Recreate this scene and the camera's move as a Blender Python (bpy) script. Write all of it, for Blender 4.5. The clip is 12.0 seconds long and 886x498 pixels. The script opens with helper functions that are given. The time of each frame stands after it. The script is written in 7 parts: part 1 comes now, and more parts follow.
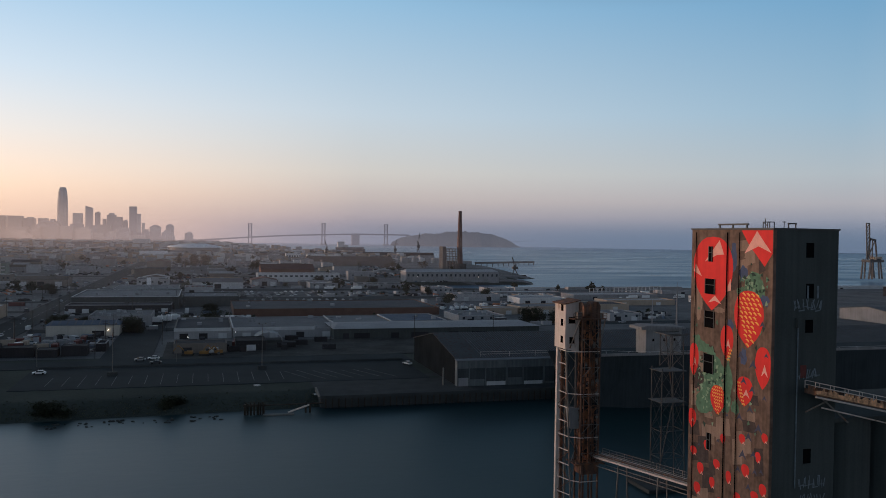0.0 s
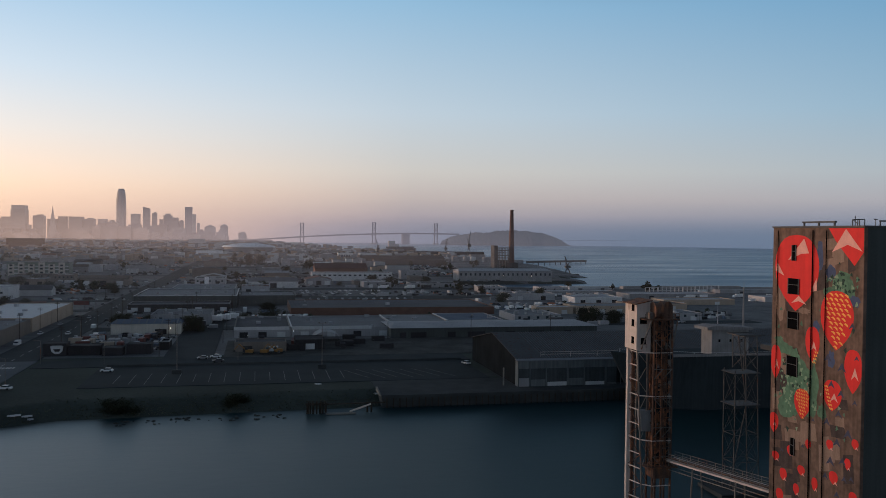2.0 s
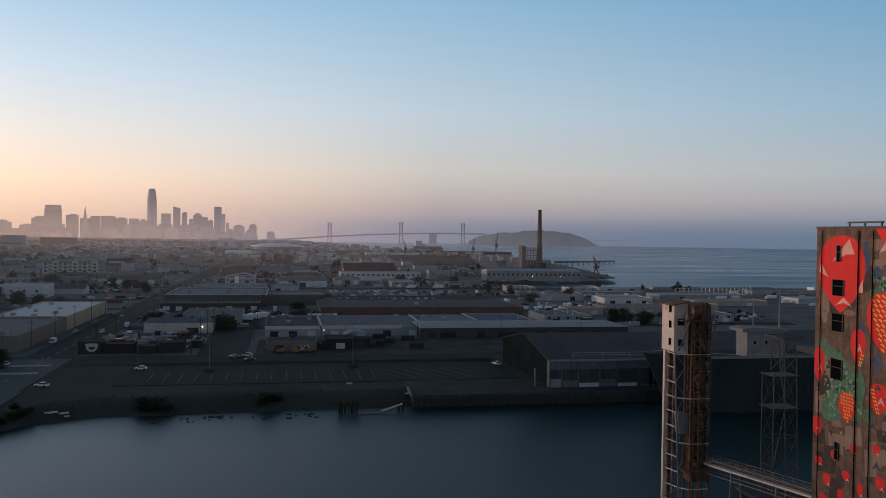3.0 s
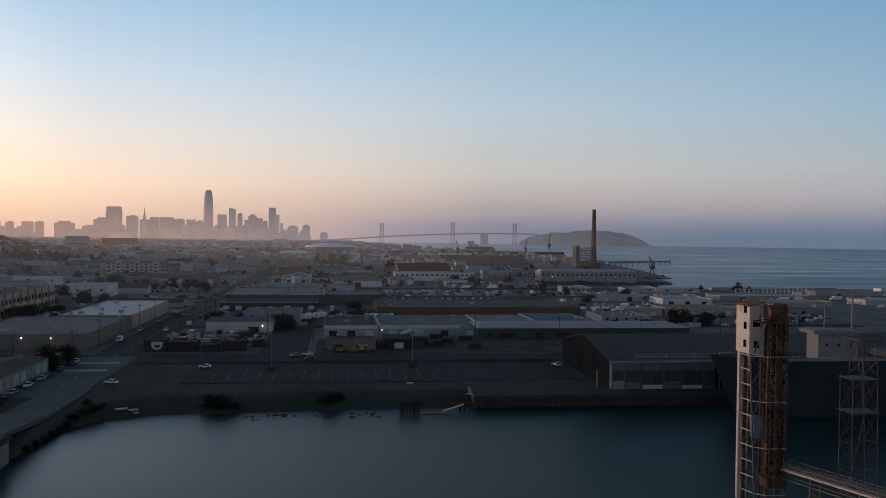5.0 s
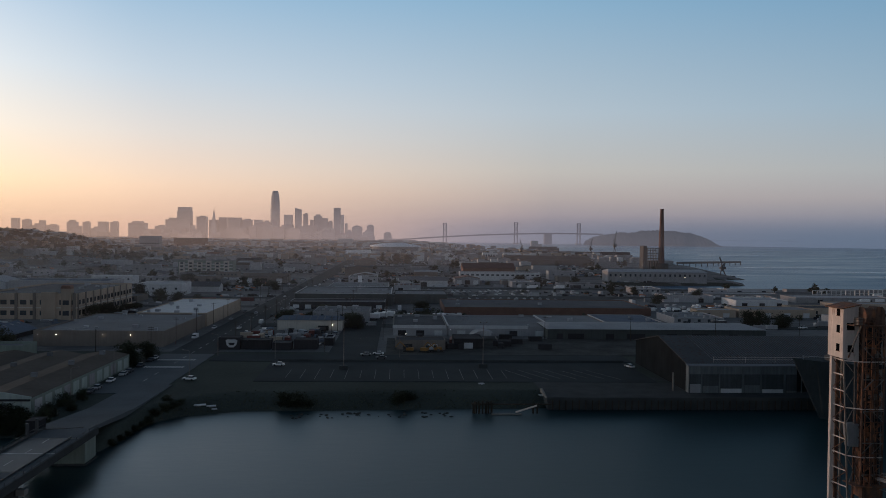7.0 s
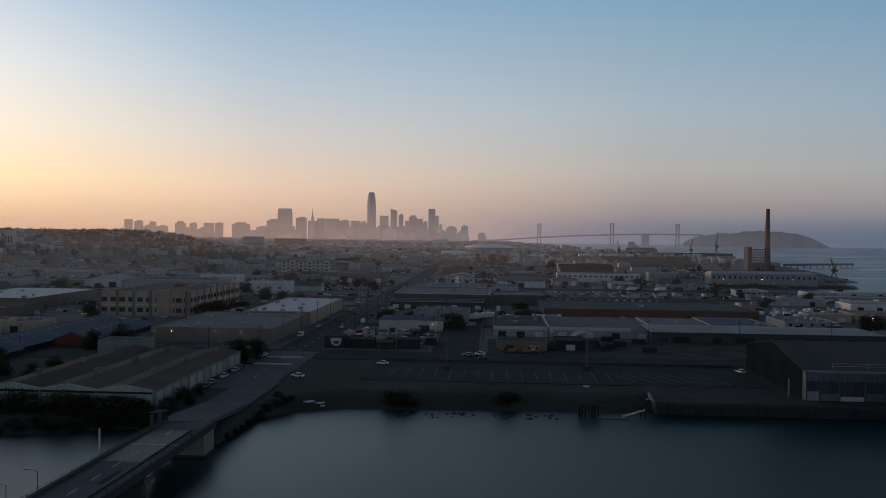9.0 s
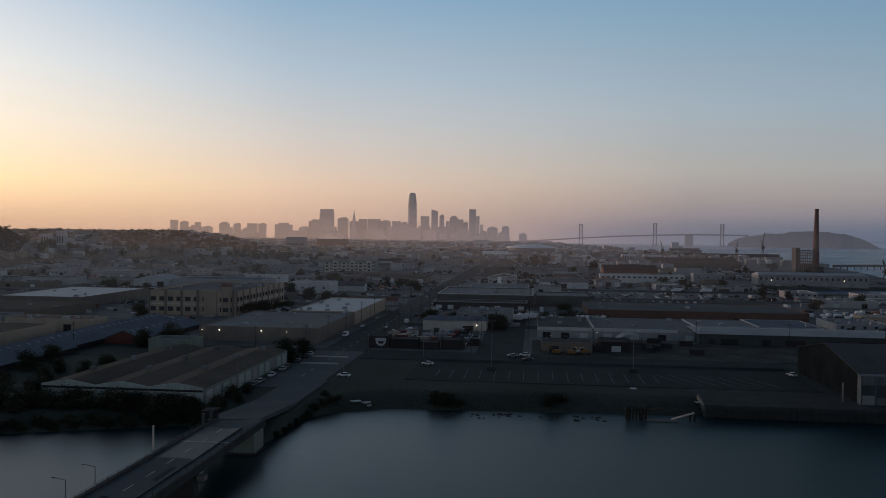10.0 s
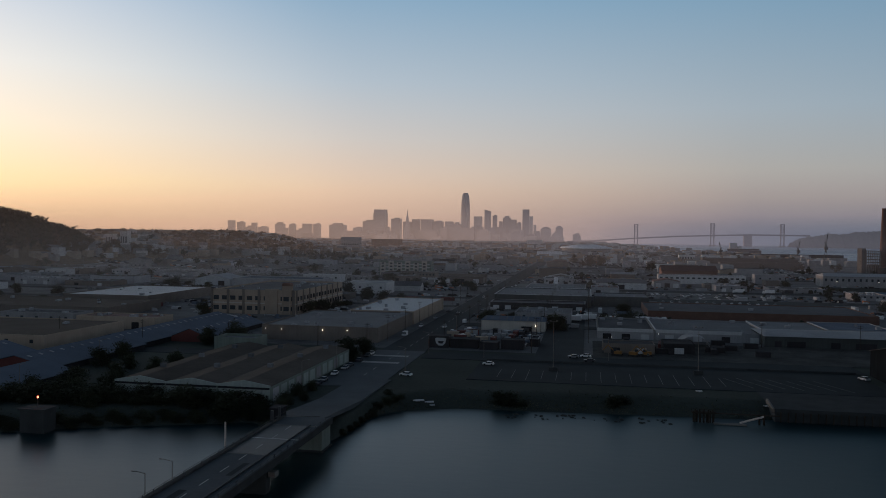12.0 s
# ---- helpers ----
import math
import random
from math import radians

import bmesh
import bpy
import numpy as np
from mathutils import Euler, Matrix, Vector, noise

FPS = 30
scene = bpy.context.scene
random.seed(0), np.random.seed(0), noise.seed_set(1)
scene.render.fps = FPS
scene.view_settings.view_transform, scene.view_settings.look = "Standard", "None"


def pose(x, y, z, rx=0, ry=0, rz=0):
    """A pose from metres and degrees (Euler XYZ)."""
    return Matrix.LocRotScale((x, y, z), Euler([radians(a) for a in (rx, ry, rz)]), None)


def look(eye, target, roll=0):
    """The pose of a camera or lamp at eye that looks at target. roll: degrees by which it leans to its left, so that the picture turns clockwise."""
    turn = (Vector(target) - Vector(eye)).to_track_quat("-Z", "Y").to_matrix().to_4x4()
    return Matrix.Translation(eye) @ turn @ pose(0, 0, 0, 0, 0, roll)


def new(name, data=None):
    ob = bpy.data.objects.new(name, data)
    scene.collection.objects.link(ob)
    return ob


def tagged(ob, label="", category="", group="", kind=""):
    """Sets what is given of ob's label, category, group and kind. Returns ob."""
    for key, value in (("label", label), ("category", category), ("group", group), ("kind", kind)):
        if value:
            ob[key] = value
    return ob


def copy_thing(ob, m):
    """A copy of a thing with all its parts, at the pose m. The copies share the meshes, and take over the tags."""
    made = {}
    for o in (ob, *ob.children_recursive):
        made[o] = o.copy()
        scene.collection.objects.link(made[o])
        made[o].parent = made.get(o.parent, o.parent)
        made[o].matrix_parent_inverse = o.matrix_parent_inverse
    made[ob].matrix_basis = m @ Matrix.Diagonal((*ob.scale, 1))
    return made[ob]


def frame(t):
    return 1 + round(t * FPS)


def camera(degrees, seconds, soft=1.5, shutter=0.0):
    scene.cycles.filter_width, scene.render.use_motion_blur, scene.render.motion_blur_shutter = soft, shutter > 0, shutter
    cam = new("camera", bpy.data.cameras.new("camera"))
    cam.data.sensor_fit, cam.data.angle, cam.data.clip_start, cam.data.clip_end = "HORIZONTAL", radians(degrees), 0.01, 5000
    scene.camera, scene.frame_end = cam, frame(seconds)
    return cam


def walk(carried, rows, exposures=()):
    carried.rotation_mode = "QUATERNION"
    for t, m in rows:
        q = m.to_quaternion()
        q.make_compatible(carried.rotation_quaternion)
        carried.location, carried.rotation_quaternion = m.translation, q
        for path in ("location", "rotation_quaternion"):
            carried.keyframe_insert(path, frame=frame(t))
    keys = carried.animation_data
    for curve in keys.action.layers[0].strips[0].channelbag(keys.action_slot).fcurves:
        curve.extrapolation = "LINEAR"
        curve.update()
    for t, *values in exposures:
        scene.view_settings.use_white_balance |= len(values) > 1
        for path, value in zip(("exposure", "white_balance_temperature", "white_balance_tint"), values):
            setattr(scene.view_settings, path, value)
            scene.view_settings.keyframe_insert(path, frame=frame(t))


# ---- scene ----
cam = camera(56.2, 12.0, soft=0.9)
PATH = [
    (0, (0.365, -1.812, 55.549), (0.917, 0.11, 55.518), 0.9),
    (0.5, (-0.488, -1.199, 55.556), (0.06, 0.724, 55.525), 0.8),
    (1, (-1.282, -0.597, 55.548), (-0.779, 1.338, 55.515), 0.8),
    (1.5, (-2.028, 0.013, 55.54), (-1.562, 1.957, 55.507), 0.8),
    (2, (-2.775, 0.623, 55.538), (-2.338, 2.574, 55.503), 0.7),
    (2.5, (-3.458, 1.15, 55.514), (-3.053, 3.108, 55.479), 0.8),
    (3, (-4.192, 1.623, 55.491), (-3.818, 3.587, 55.455), 0.8),
    (5, (-7.263, 3.177, 55.28), (-7.01, 5.161, 55.243), 0.7),
    (5.5, (-8.031, 3.561, 55.234), (-7.817, 5.549, 55.196), 0.7),
    (6, (-8.754, 3.955, 55.197), (-8.572, 5.946, 55.159), 0.7),
    (6.5, (-9.482, 4.346, 55.188), (-9.332, 6.34, 55.15), 0.7),
    (7, (-10.303, 4.644, 55.185), (-10.2, 6.641, 55.146), 0.7),
    (9, (-13.824, 4.996, 55.119), (-13.946, 6.992, 55.079), 0.7),
    (9.5, (-14.713, 5.009, 55.116), (-14.888, 7.001, 55.076), 0.8),
    (10, (-15.571, 4.918, 55.102), (-15.79, 6.905, 55.062), 0.7),
    (10.5, (-16.416, 4.811, 55.076), (-16.672, 6.794, 55.035), 0.7),
    (11, (-17.27, 4.674, 55.062), (-17.554, 6.654, 55.021), 0.8),
    (11.5, (-18.095, 4.521, 55.045), (-18.41, 6.495, 55.004), 0.8),
    (12, (-18.844, 4.339, 55.022), (-19.188, 6.309, 54.981), 0.7),
]
walk(cam, [(t, look(eye, target, roll)) for t, eye, target, roll in PATH],
     [(0, 0.14), (2.5, 0.07), (6, -0.05), (9.5, -0.39), (12, -0.47)])

# ---- world, sun ----
SUN_AZ = radians(-56)  # from +y, to the west
SUN_EL = radians(3.0)
LOW = SUN_AZ - radians(8)
sun_dir = Vector((math.sin(LOW) * math.cos(SUN_EL), math.cos(LOW) * math.cos(SUN_EL), math.sin(SUN_EL)))


def build_world():
    w = bpy.data.worlds.new("evening_sky")
    w.use_nodes = True
    nt = w.node_tree
    nt.nodes.clear()
    N, L = nt.nodes.new, nt.links.new
    out, bg = N("ShaderNodeOutputWorld"), N("ShaderNodeBackground")
    sky = N("ShaderNodeTexSky")
    sky.sky_type, sky.sun_disc = "NISHITA", False
    sky.sun_elevation, sky.sun_rotation = SUN_EL, SUN_AZ
    sky.dust_density, sky.ozone_density, sky.air_density = 3.0, 2.0, 1.2
    tc, sep = N("ShaderNodeTexCoord"), N("ShaderNodeSeparateXYZ")
    L(tc.outputs["Generated"], sep.inputs[0])
    # nearness to the sunset, by azimuth
    dot = N("ShaderNodeVectorMath")
    dot.operation = "DOT_PRODUCT"
    dot.inputs[1].default_value = (math.sin(SUN_AZ), math.cos(SUN_AZ), 0)
    L(tc.outputs["Generated"], dot.inputs[0])
    def srgb(c):
        return tuple(((v / 255 + 0.055) / 1.055) ** 2.4 if v > 10 else v / 255 / 12.92 for v in c) + (1,)

    def ramp(stops):
        r = N("ShaderNodeValToRGB")
        r.color_ramp.interpolation = "LINEAR"
        L(sep.outputs["Z"], r.inputs[0])
        els = r.color_ramp.elements
        while len(els) < len(stops):
            els.new(0.5)
        for e, (p, c) in zip(els, stops):
            e.position, e.color = p, srgb(c)
        return r

    back = ramp(((0.0, (176, 178, 190)), (0.05, (208, 198, 202)), (0.12, (202, 204, 212)), (0.25, (150, 166, 186)), (0.45, (76, 90, 112)), (1.0, (40, 51, 66))))
    cool = ramp(((0.0, (112, 128, 150)), (0.018, (138, 144, 160)), (0.042, (166, 166, 174)), (0.075, (167, 178, 187)), (0.143, (143, 174, 197)), (0.26, (107, 155, 191)), (0.32, (62, 88, 116)), (0.45, (36, 48, 64)), (1.0, (40, 51, 66))))
    mid = ramp(((0.0, (138, 141, 156)), (0.018, (167, 158, 164)), (0.042, (188, 177, 175)), (0.075, (198, 195, 192)), (0.143, (185, 200, 213)), (0.27, (141, 181, 211)), (0.35, (84, 112, 142)), (0.5, (44, 57, 74)), (1.0, (40, 51, 66))))
    warm = ramp(((0.0, (255, 206, 178)), (0.018, (255, 214, 184)), (0.05, (252, 220, 194)), (0.11, (228, 221, 217)), (0.175, (198, 212, 226)), (0.27, (153, 188, 217)), (0.45, (176, 194, 214)), (0.7, (84, 99, 122)), (1.0, (40, 51, 66))))
    hot = ramp(((0.0, (255, 206, 164)), (0.02, (255, 216, 168)), (0.055, (255, 230, 180)), (0.11, (252, 238, 214)), (0.175, (240, 238, 232)), (0.27, (204, 214, 230)), (0.45, (192, 202, 216)), (0.7, (98, 113, 136)), (1.0, (40, 51, 66))))
    hotter = N("ShaderNodeVectorMath")
    hotter.operation = "SCALE"
    hotter.inputs["Scale"].default_value = 1.52
    L(hot.outputs[0], hotter.inputs[0])
    warmer = N("ShaderNodeVectorMath")
    warmer.operation = "SCALE"
    warmer.inputs["Scale"].default_value = 1.1
    L(warm.outputs[0], warmer.inputs[0])
    below = back.outputs[0]
    for lo, hi, upper in ((-0.8, -0.14, cool.outputs[0]), (-0.14, 0.40, mid.outputs[0]), (0.40, 0.80, warmer.outputs[0]), (0.74, 1.06, hotter.outputs[0])):
        near = N("ShaderNodeMapRange")
        near.inputs["From Min"].default_value, near.inputs["From Max"].default_value = lo, hi
        near.interpolation_type = "SMOOTHSTEP" if lo > 0.5 else "LINEAR"
        L(dot.outputs["Value"], near.inputs["Value"])
        mix = N("ShaderNodeMix")
        mix.data_type = "RGBA"
        L(near.outputs[0], mix.inputs["Factor"])
        L(below, mix.inputs["A"])
        L(upper, mix.inputs["B"])
        below = mix.outputs["Result"]
    both = N("ShaderNodeMix")
    both.data_type = "RGBA"
    both.inputs["Factor"].default_value = 0.03
    L(below, both.inputs["A"])
    L(sky.outputs[0], both.inputs["B"])
    L(both.outputs["Result"], bg.inputs["Color"])
    bg.inputs["Strength"].default_value = 1.0
    L(bg.outputs[0], out.inputs[0])
    scene.world = w


build_world()
sun = new("sun", bpy.data.lights.new("sun", "SUN"))
sun.data.energy, sun.data.color, sun.data.angle = 1.5, (1.0, 0.62, 0.42), radians(3)
sun.matrix_world = look(sun_dir * 100, (0, 0, 0))


# ---- materials ----
def mat(name, col, rough=0.85, metal=0.0, var=0.25, scale=0.3, fine=4.0, bump=0.15, rust=None, rust_at=0.55, tint=0.0, wave=None, streak=0.0, spec=0.3):
    """Procedural surface: colour with broad stains, fine grain, optional rust, vertical streaks, ribs and a tint per object."""
    m = bpy.data.materials.new(name)
    m.use_nodes = True
    nt = m.node_tree
    N, L = nt.nodes.new, nt.links.new
    bs = nt.nodes["Principled BSDF"]
    bs.inputs["Roughness"].default_value, bs.inputs["Metallic"].default_value = rough, metal
    bs.inputs["Specular IOR Level"].default_value = spec
    geo = N("ShaderNodeNewGeometry")
    pos = geo.outputs["Position"]

    def tex(s, detail, vec=pos):
        n = N("ShaderNodeTexNoise")
        n.inputs["Scale"].default_value, n.inputs["Detail"].default_value = s, detail
        L(vec, n.inputs["Vector"])
        return n.outputs[0]

    def math_node(op, a, b):
        n = N("ShaderNodeMath")
        n.operation = op
        for i, v in enumerate((a, b)):
            if isinstance(v, (int, float)):
                n.inputs[i].default_value = v
            else:
                L(v, n.inputs[i])
        return n.outputs[0]

    broad, grain = tex(scale, 5), tex(fine, 3)
    f = math_node("ADD", math_node("MULTIPLY", math_node("SUBTRACT", broad, 0.5), 2.4 * var), math_node("MULTIPLY", math_node("SUBTRACT", grain, 0.5), 1.3 * var))
    if streak:
        mp = N("ShaderNodeMapping")
        mp.inputs["Scale"].default_value = (1.6, 1.6, 0.06)
        L(pos, mp.inputs[0])
        st = tex(1.0, 4, mp.outputs[0])
        f = math_node("ADD", f, math_node("MULTIPLY", math_node("SUBTRACT", st, 0.5), 2.5 * streak))
    if tint:
        oi = N("ShaderNodeObjectInfo")
        f = math_node("ADD", f, math_node("MULTIPLY", math_node("SUBTRACT", oi.outputs["Random"], 0.5), 2 * tint))
    f = math_node("MAXIMUM", math_node("ADD", f, 1.0), 0.3)
    vm = N("ShaderNodeVectorMath")
    vm.operation = "SCALE"
    vm.inputs[0].default_value = col
    L(f, vm.inputs["Scale"])
    color = vm.outputs[0]
    if rust:
        mp = N("ShaderNodeMapping")
        mp.inputs["Scale"].default_value = (1.0, 1.0, 0.35)
        L(pos, mp.inputs[0])
        rn = tex(0.9, 6, mp.outputs[0])
        st = N("ShaderNodeMapRange")
        st.inputs["From Min"].default_value, st.inputs["From Max"].default_value = rust_at - 0.07, rust_at + 0.07
        L(rn, st.inputs["Value"])
        mx = N("ShaderNodeMix")
        mx.data_type = "RGBA"
        L(st.outputs[0], mx.inputs["Factor"])
        L(color, mx.inputs["A"])
        mx.inputs["B"].default_value = (*rust, 1)
        color = mx.outputs["Result"]
    L(color, bs.inputs["Base Color"])
    h = math_node("ADD", grain, math_node("MULTIPLY", broad, 0.6))
    if wave:
        wv = N("ShaderNodeTexWave")
        wv.bands_direction = wave[0]
        wv.inputs["Scale"].default_value = wave[1]
        L(pos, wv.inputs["Vector"])
        h = math_node("ADD", h, math_node("MULTIPLY", wv.outputs["Fac"], 3.0))
    if bump:
        bn = N("ShaderNodeBump")
        bn.inputs["Strength"].default_value, bn.inputs["Distance"].default_value = bump, 0.2
        L(h, bn.inputs["Height"])
        L(bn.outputs[0], bs.inputs["Normal"])
    return m


def glow(name, col, power):
    m = bpy.data.materials.new(name)
    m.use_nodes = True
    b = m.node_tree.nodes["Principled BSDF"]
    b.inputs["Base Color"].default_value = (*col, 1)
    b.inputs["Emission Color"].default_value, b.inputs["Emission Strength"].default_value = (*col, 1), power
    return m


def haze_mat(name, alpha, tall, west, east_end, least, distance):
    """Haze sheet, thinner with height: near ones scatter light, far ones glow with painted air."""
    m = bpy.data.materials.new(name)
    m.use_nodes = True
    nt = m.node_tree
    nt.nodes.clear()
    N, L = nt.nodes.new, nt.links.new
    out, tr, di, tl = N("ShaderNodeOutputMaterial"), N("ShaderNodeBsdfTransparent"), N("ShaderNodeBsdfDiffuse"), N("ShaderNodeBsdfTranslucent")
    # forward scatter of the low light of the western and northern sky
    lean = N("ShaderNodeCombineXYZ")
    for k, v in enumerate((0.76, -0.6, -0.25)):
        lean.inputs[k].default_value = v
    L(lean.outputs[0], tl.inputs["Normal"])
    half, mx = N("ShaderNodeMixShader"), N("ShaderNodeMixShader")
    half.inputs[0].default_value = 0.9
    L(di.outputs[0], half.inputs[1])
    L(tl.outputs[0], half.inputs[2])
    geo, sep, mr = N("ShaderNodeNewGeometry"), N("ShaderNodeSeparateXYZ"), N("ShaderNodeMapRange")
    L(geo.outputs["Position"], sep.inputs[0])
    mr.interpolation_type = "SMOOTHSTEP"
    mr.inputs["From Min"].default_value, mr.inputs["From Max"].default_value = 20, tall
    mr.inputs["To Min"].default_value, mr.inputs["To Max"].default_value = alpha, 0.0
    L(sep.outputs["Z"], mr.inputs["Value"])
    # thinner eastwards: clearer air over the open bay, a painted sunset-side veil westwards
    east, thin = N("ShaderNodeMapRange"), N("ShaderNodeMath")
    east.inputs["From Min"].default_value, east.inputs["From Max"].default_value = west, east_end
    east.inputs["To Min"].default_value, east.inputs["To Max"].default_value = 1.0, least
    L(sep.outputs["X"], east.inputs["Value"])
    # haze colour painted by x: sunset-warm in the west, blue in the east
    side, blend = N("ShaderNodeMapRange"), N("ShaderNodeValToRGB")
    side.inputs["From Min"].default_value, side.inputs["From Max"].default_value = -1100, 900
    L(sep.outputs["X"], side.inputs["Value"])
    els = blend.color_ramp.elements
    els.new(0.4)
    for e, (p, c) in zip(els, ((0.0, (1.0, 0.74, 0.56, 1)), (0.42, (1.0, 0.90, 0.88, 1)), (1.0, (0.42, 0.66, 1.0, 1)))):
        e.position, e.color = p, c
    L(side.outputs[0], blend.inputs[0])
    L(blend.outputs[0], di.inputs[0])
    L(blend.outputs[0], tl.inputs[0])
    thin.operation = "MULTIPLY"
    L(mr.outputs[0], thin.inputs[0])
    L(east.outputs[0], thin.inputs[1])
    L(thin.outputs[0], mx.inputs[0])
    L(tr.outputs[0], mx.inputs[1])
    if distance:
        # emission paints miles of evening air, as bright as the low sky behind it
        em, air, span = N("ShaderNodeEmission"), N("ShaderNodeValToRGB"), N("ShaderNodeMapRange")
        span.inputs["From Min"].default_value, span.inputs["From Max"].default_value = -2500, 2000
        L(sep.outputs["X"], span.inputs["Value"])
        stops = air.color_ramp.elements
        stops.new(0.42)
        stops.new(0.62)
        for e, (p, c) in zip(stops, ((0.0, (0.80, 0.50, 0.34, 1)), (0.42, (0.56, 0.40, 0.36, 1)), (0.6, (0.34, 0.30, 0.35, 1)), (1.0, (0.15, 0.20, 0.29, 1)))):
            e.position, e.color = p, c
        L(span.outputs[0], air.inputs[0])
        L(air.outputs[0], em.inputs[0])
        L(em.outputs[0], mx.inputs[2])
    else:
        L(half.outputs[0], mx.inputs[2])
    L(mx.outputs[0], out.inputs[0])
    return m


def water_mat():
    m = bpy.data.materials.new("water")
    m.use_nodes = True
    nt = m.node_tree
    N, L = nt.nodes.new, nt.links.new
    bs = nt.nodes["Principled BSDF"]
    bs.inputs["Base Color"].default_value = (0.003, 0.014, 0.017, 1)
    bs.inputs["IOR"].default_value = 1.33
    bs.inputs["Specular IOR Level"].default_value = 0.4
    geo, sep, rough = N("ShaderNodeNewGeometry"), N("ShaderNodeSeparateXYZ"), N("ShaderNodeMapRange")
    L(geo.outputs["Position"], sep.inputs[0])
    # the sheltered creek is smooth, the open bay is ruffled by the wind
    # along a line from the inner creek to the bay
    along = N("ShaderNodeVectorMath")
    along.operation = "DOT_PRODUCT"
    along.inputs[1].default_value = (0.8, 0.35, 0)
    L(geo.outputs["Position"], along.inputs[0])
    rough.inputs["From Min"].default_value, rough.inputs["From Max"].default_value = 15, 115
    rough.inputs["To Min"].default_value, rough.inputs["To Max"].default_value = 0.285, 0.46
    L(along.outputs["Value"], rough.inputs["Value"])
    open_bay, less = N("ShaderNodeMapRange"), N("ShaderNodeMath")
    open_bay.inputs["From Min"].default_value, open_bay.inputs["From Max"].default_value = 260, 500
    open_bay.inputs["To Min"].default_value, open_bay.inputs["To Max"].default_value = 0.0, 0.1
    L(along.outputs["Value"], open_bay.inputs["Value"])
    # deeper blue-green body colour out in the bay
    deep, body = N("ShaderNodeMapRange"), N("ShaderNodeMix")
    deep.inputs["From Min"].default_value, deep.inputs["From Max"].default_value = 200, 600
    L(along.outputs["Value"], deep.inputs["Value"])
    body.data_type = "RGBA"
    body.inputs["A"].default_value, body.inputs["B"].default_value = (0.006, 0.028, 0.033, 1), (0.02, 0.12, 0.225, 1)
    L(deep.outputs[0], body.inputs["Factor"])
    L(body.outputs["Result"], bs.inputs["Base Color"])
    # light wind above the bridge
    inner, sum_rough = N("ShaderNodeMapRange"), N("ShaderNodeMath")
    inner.inputs["From Min"].default_value, inner.inputs["From Max"].default_value = -35, 15
    inner.inputs["To Min"].default_value, inner.inputs["To Max"].default_value = 0.05, 0.0
    L(along.outputs["Value"], inner.inputs["Value"])
    L(rough.outputs[0], sum_rough.inputs[0])
    L(inner.outputs[0], sum_rough.inputs[1])
    less.operation = "SUBTRACT"
    L(sum_rough.outputs[0], less.inputs[0])
    L(open_bay.outputs[0], less.inputs[1])
    # wind lanes
    lane_map, lane, lane_amount, lanes = N("ShaderNodeMapping"), N("ShaderNodeTexNoise"), N("ShaderNodeMapRange"), N("ShaderNodeMath")
    lane_map.inputs["Scale"].default_value = (0.35, 1.6, 1.0)
    lane_map.inputs["Rotation"].default_value = (0, 0, 0.25)
    lane.inputs["Scale"].default_value, lane.inputs["Detail"].default_value = 0.008, 5
    lane_amount.inputs["From Min"].default_value, lane_amount.inputs["From Max"].default_value = 0.35, 0.7
    lane_amount.inputs["To Min"].default_value, lane_amount.inputs["To Max"].default_value = -0.09, 0.09
    L(geo.outputs["Position"], lane_map.inputs[0])
    L(lane_map.outputs[0], lane.inputs["Vector"])
    L(lane.outputs[0], lane_amount.inputs["Value"])
    lanes.operation = "MULTIPLY_ADD"
    L(lane_amount.outputs[0], lanes.inputs[0])
    L(deep.outputs[0], lanes.inputs[1])
    L(less.outputs[0], lanes.inputs[2])
    L(lanes.outputs[0], bs.inputs["Roughness"])
    mp, n1, n2, add, bn = N("ShaderNodeMapping"), N("ShaderNodeTexNoise"), N("ShaderNodeTexNoise"), N("ShaderNodeMath"), N("ShaderNodeBump")
    mp.inputs["Scale"].default_value = (0.5, 1.0, 1.0)
    L(geo.outputs["Position"], mp.inputs[0])
    n1.inputs["Scale"].default_value, n1.inputs["Detail"].default_value = 0.35, 4
    n2.inputs["Scale"].default_value, n2.inputs["Detail"].default_value = 0.03, 3
    L(mp.outputs[0], n1.inputs["Vector"])
    L(mp.outputs[0], n2.inputs["Vector"])
    L(n1.outputs[0], add.inputs[0])
    L(n2.outputs[0], add.inputs[1])
    L(add.outputs[0], bn.inputs["Height"])
    bn.inputs["Strength"].default_value, bn.inputs["Distance"].default_value = 0.03, 1.0
    L(bn.outputs[0], bs.inputs["Normal"])
    return m


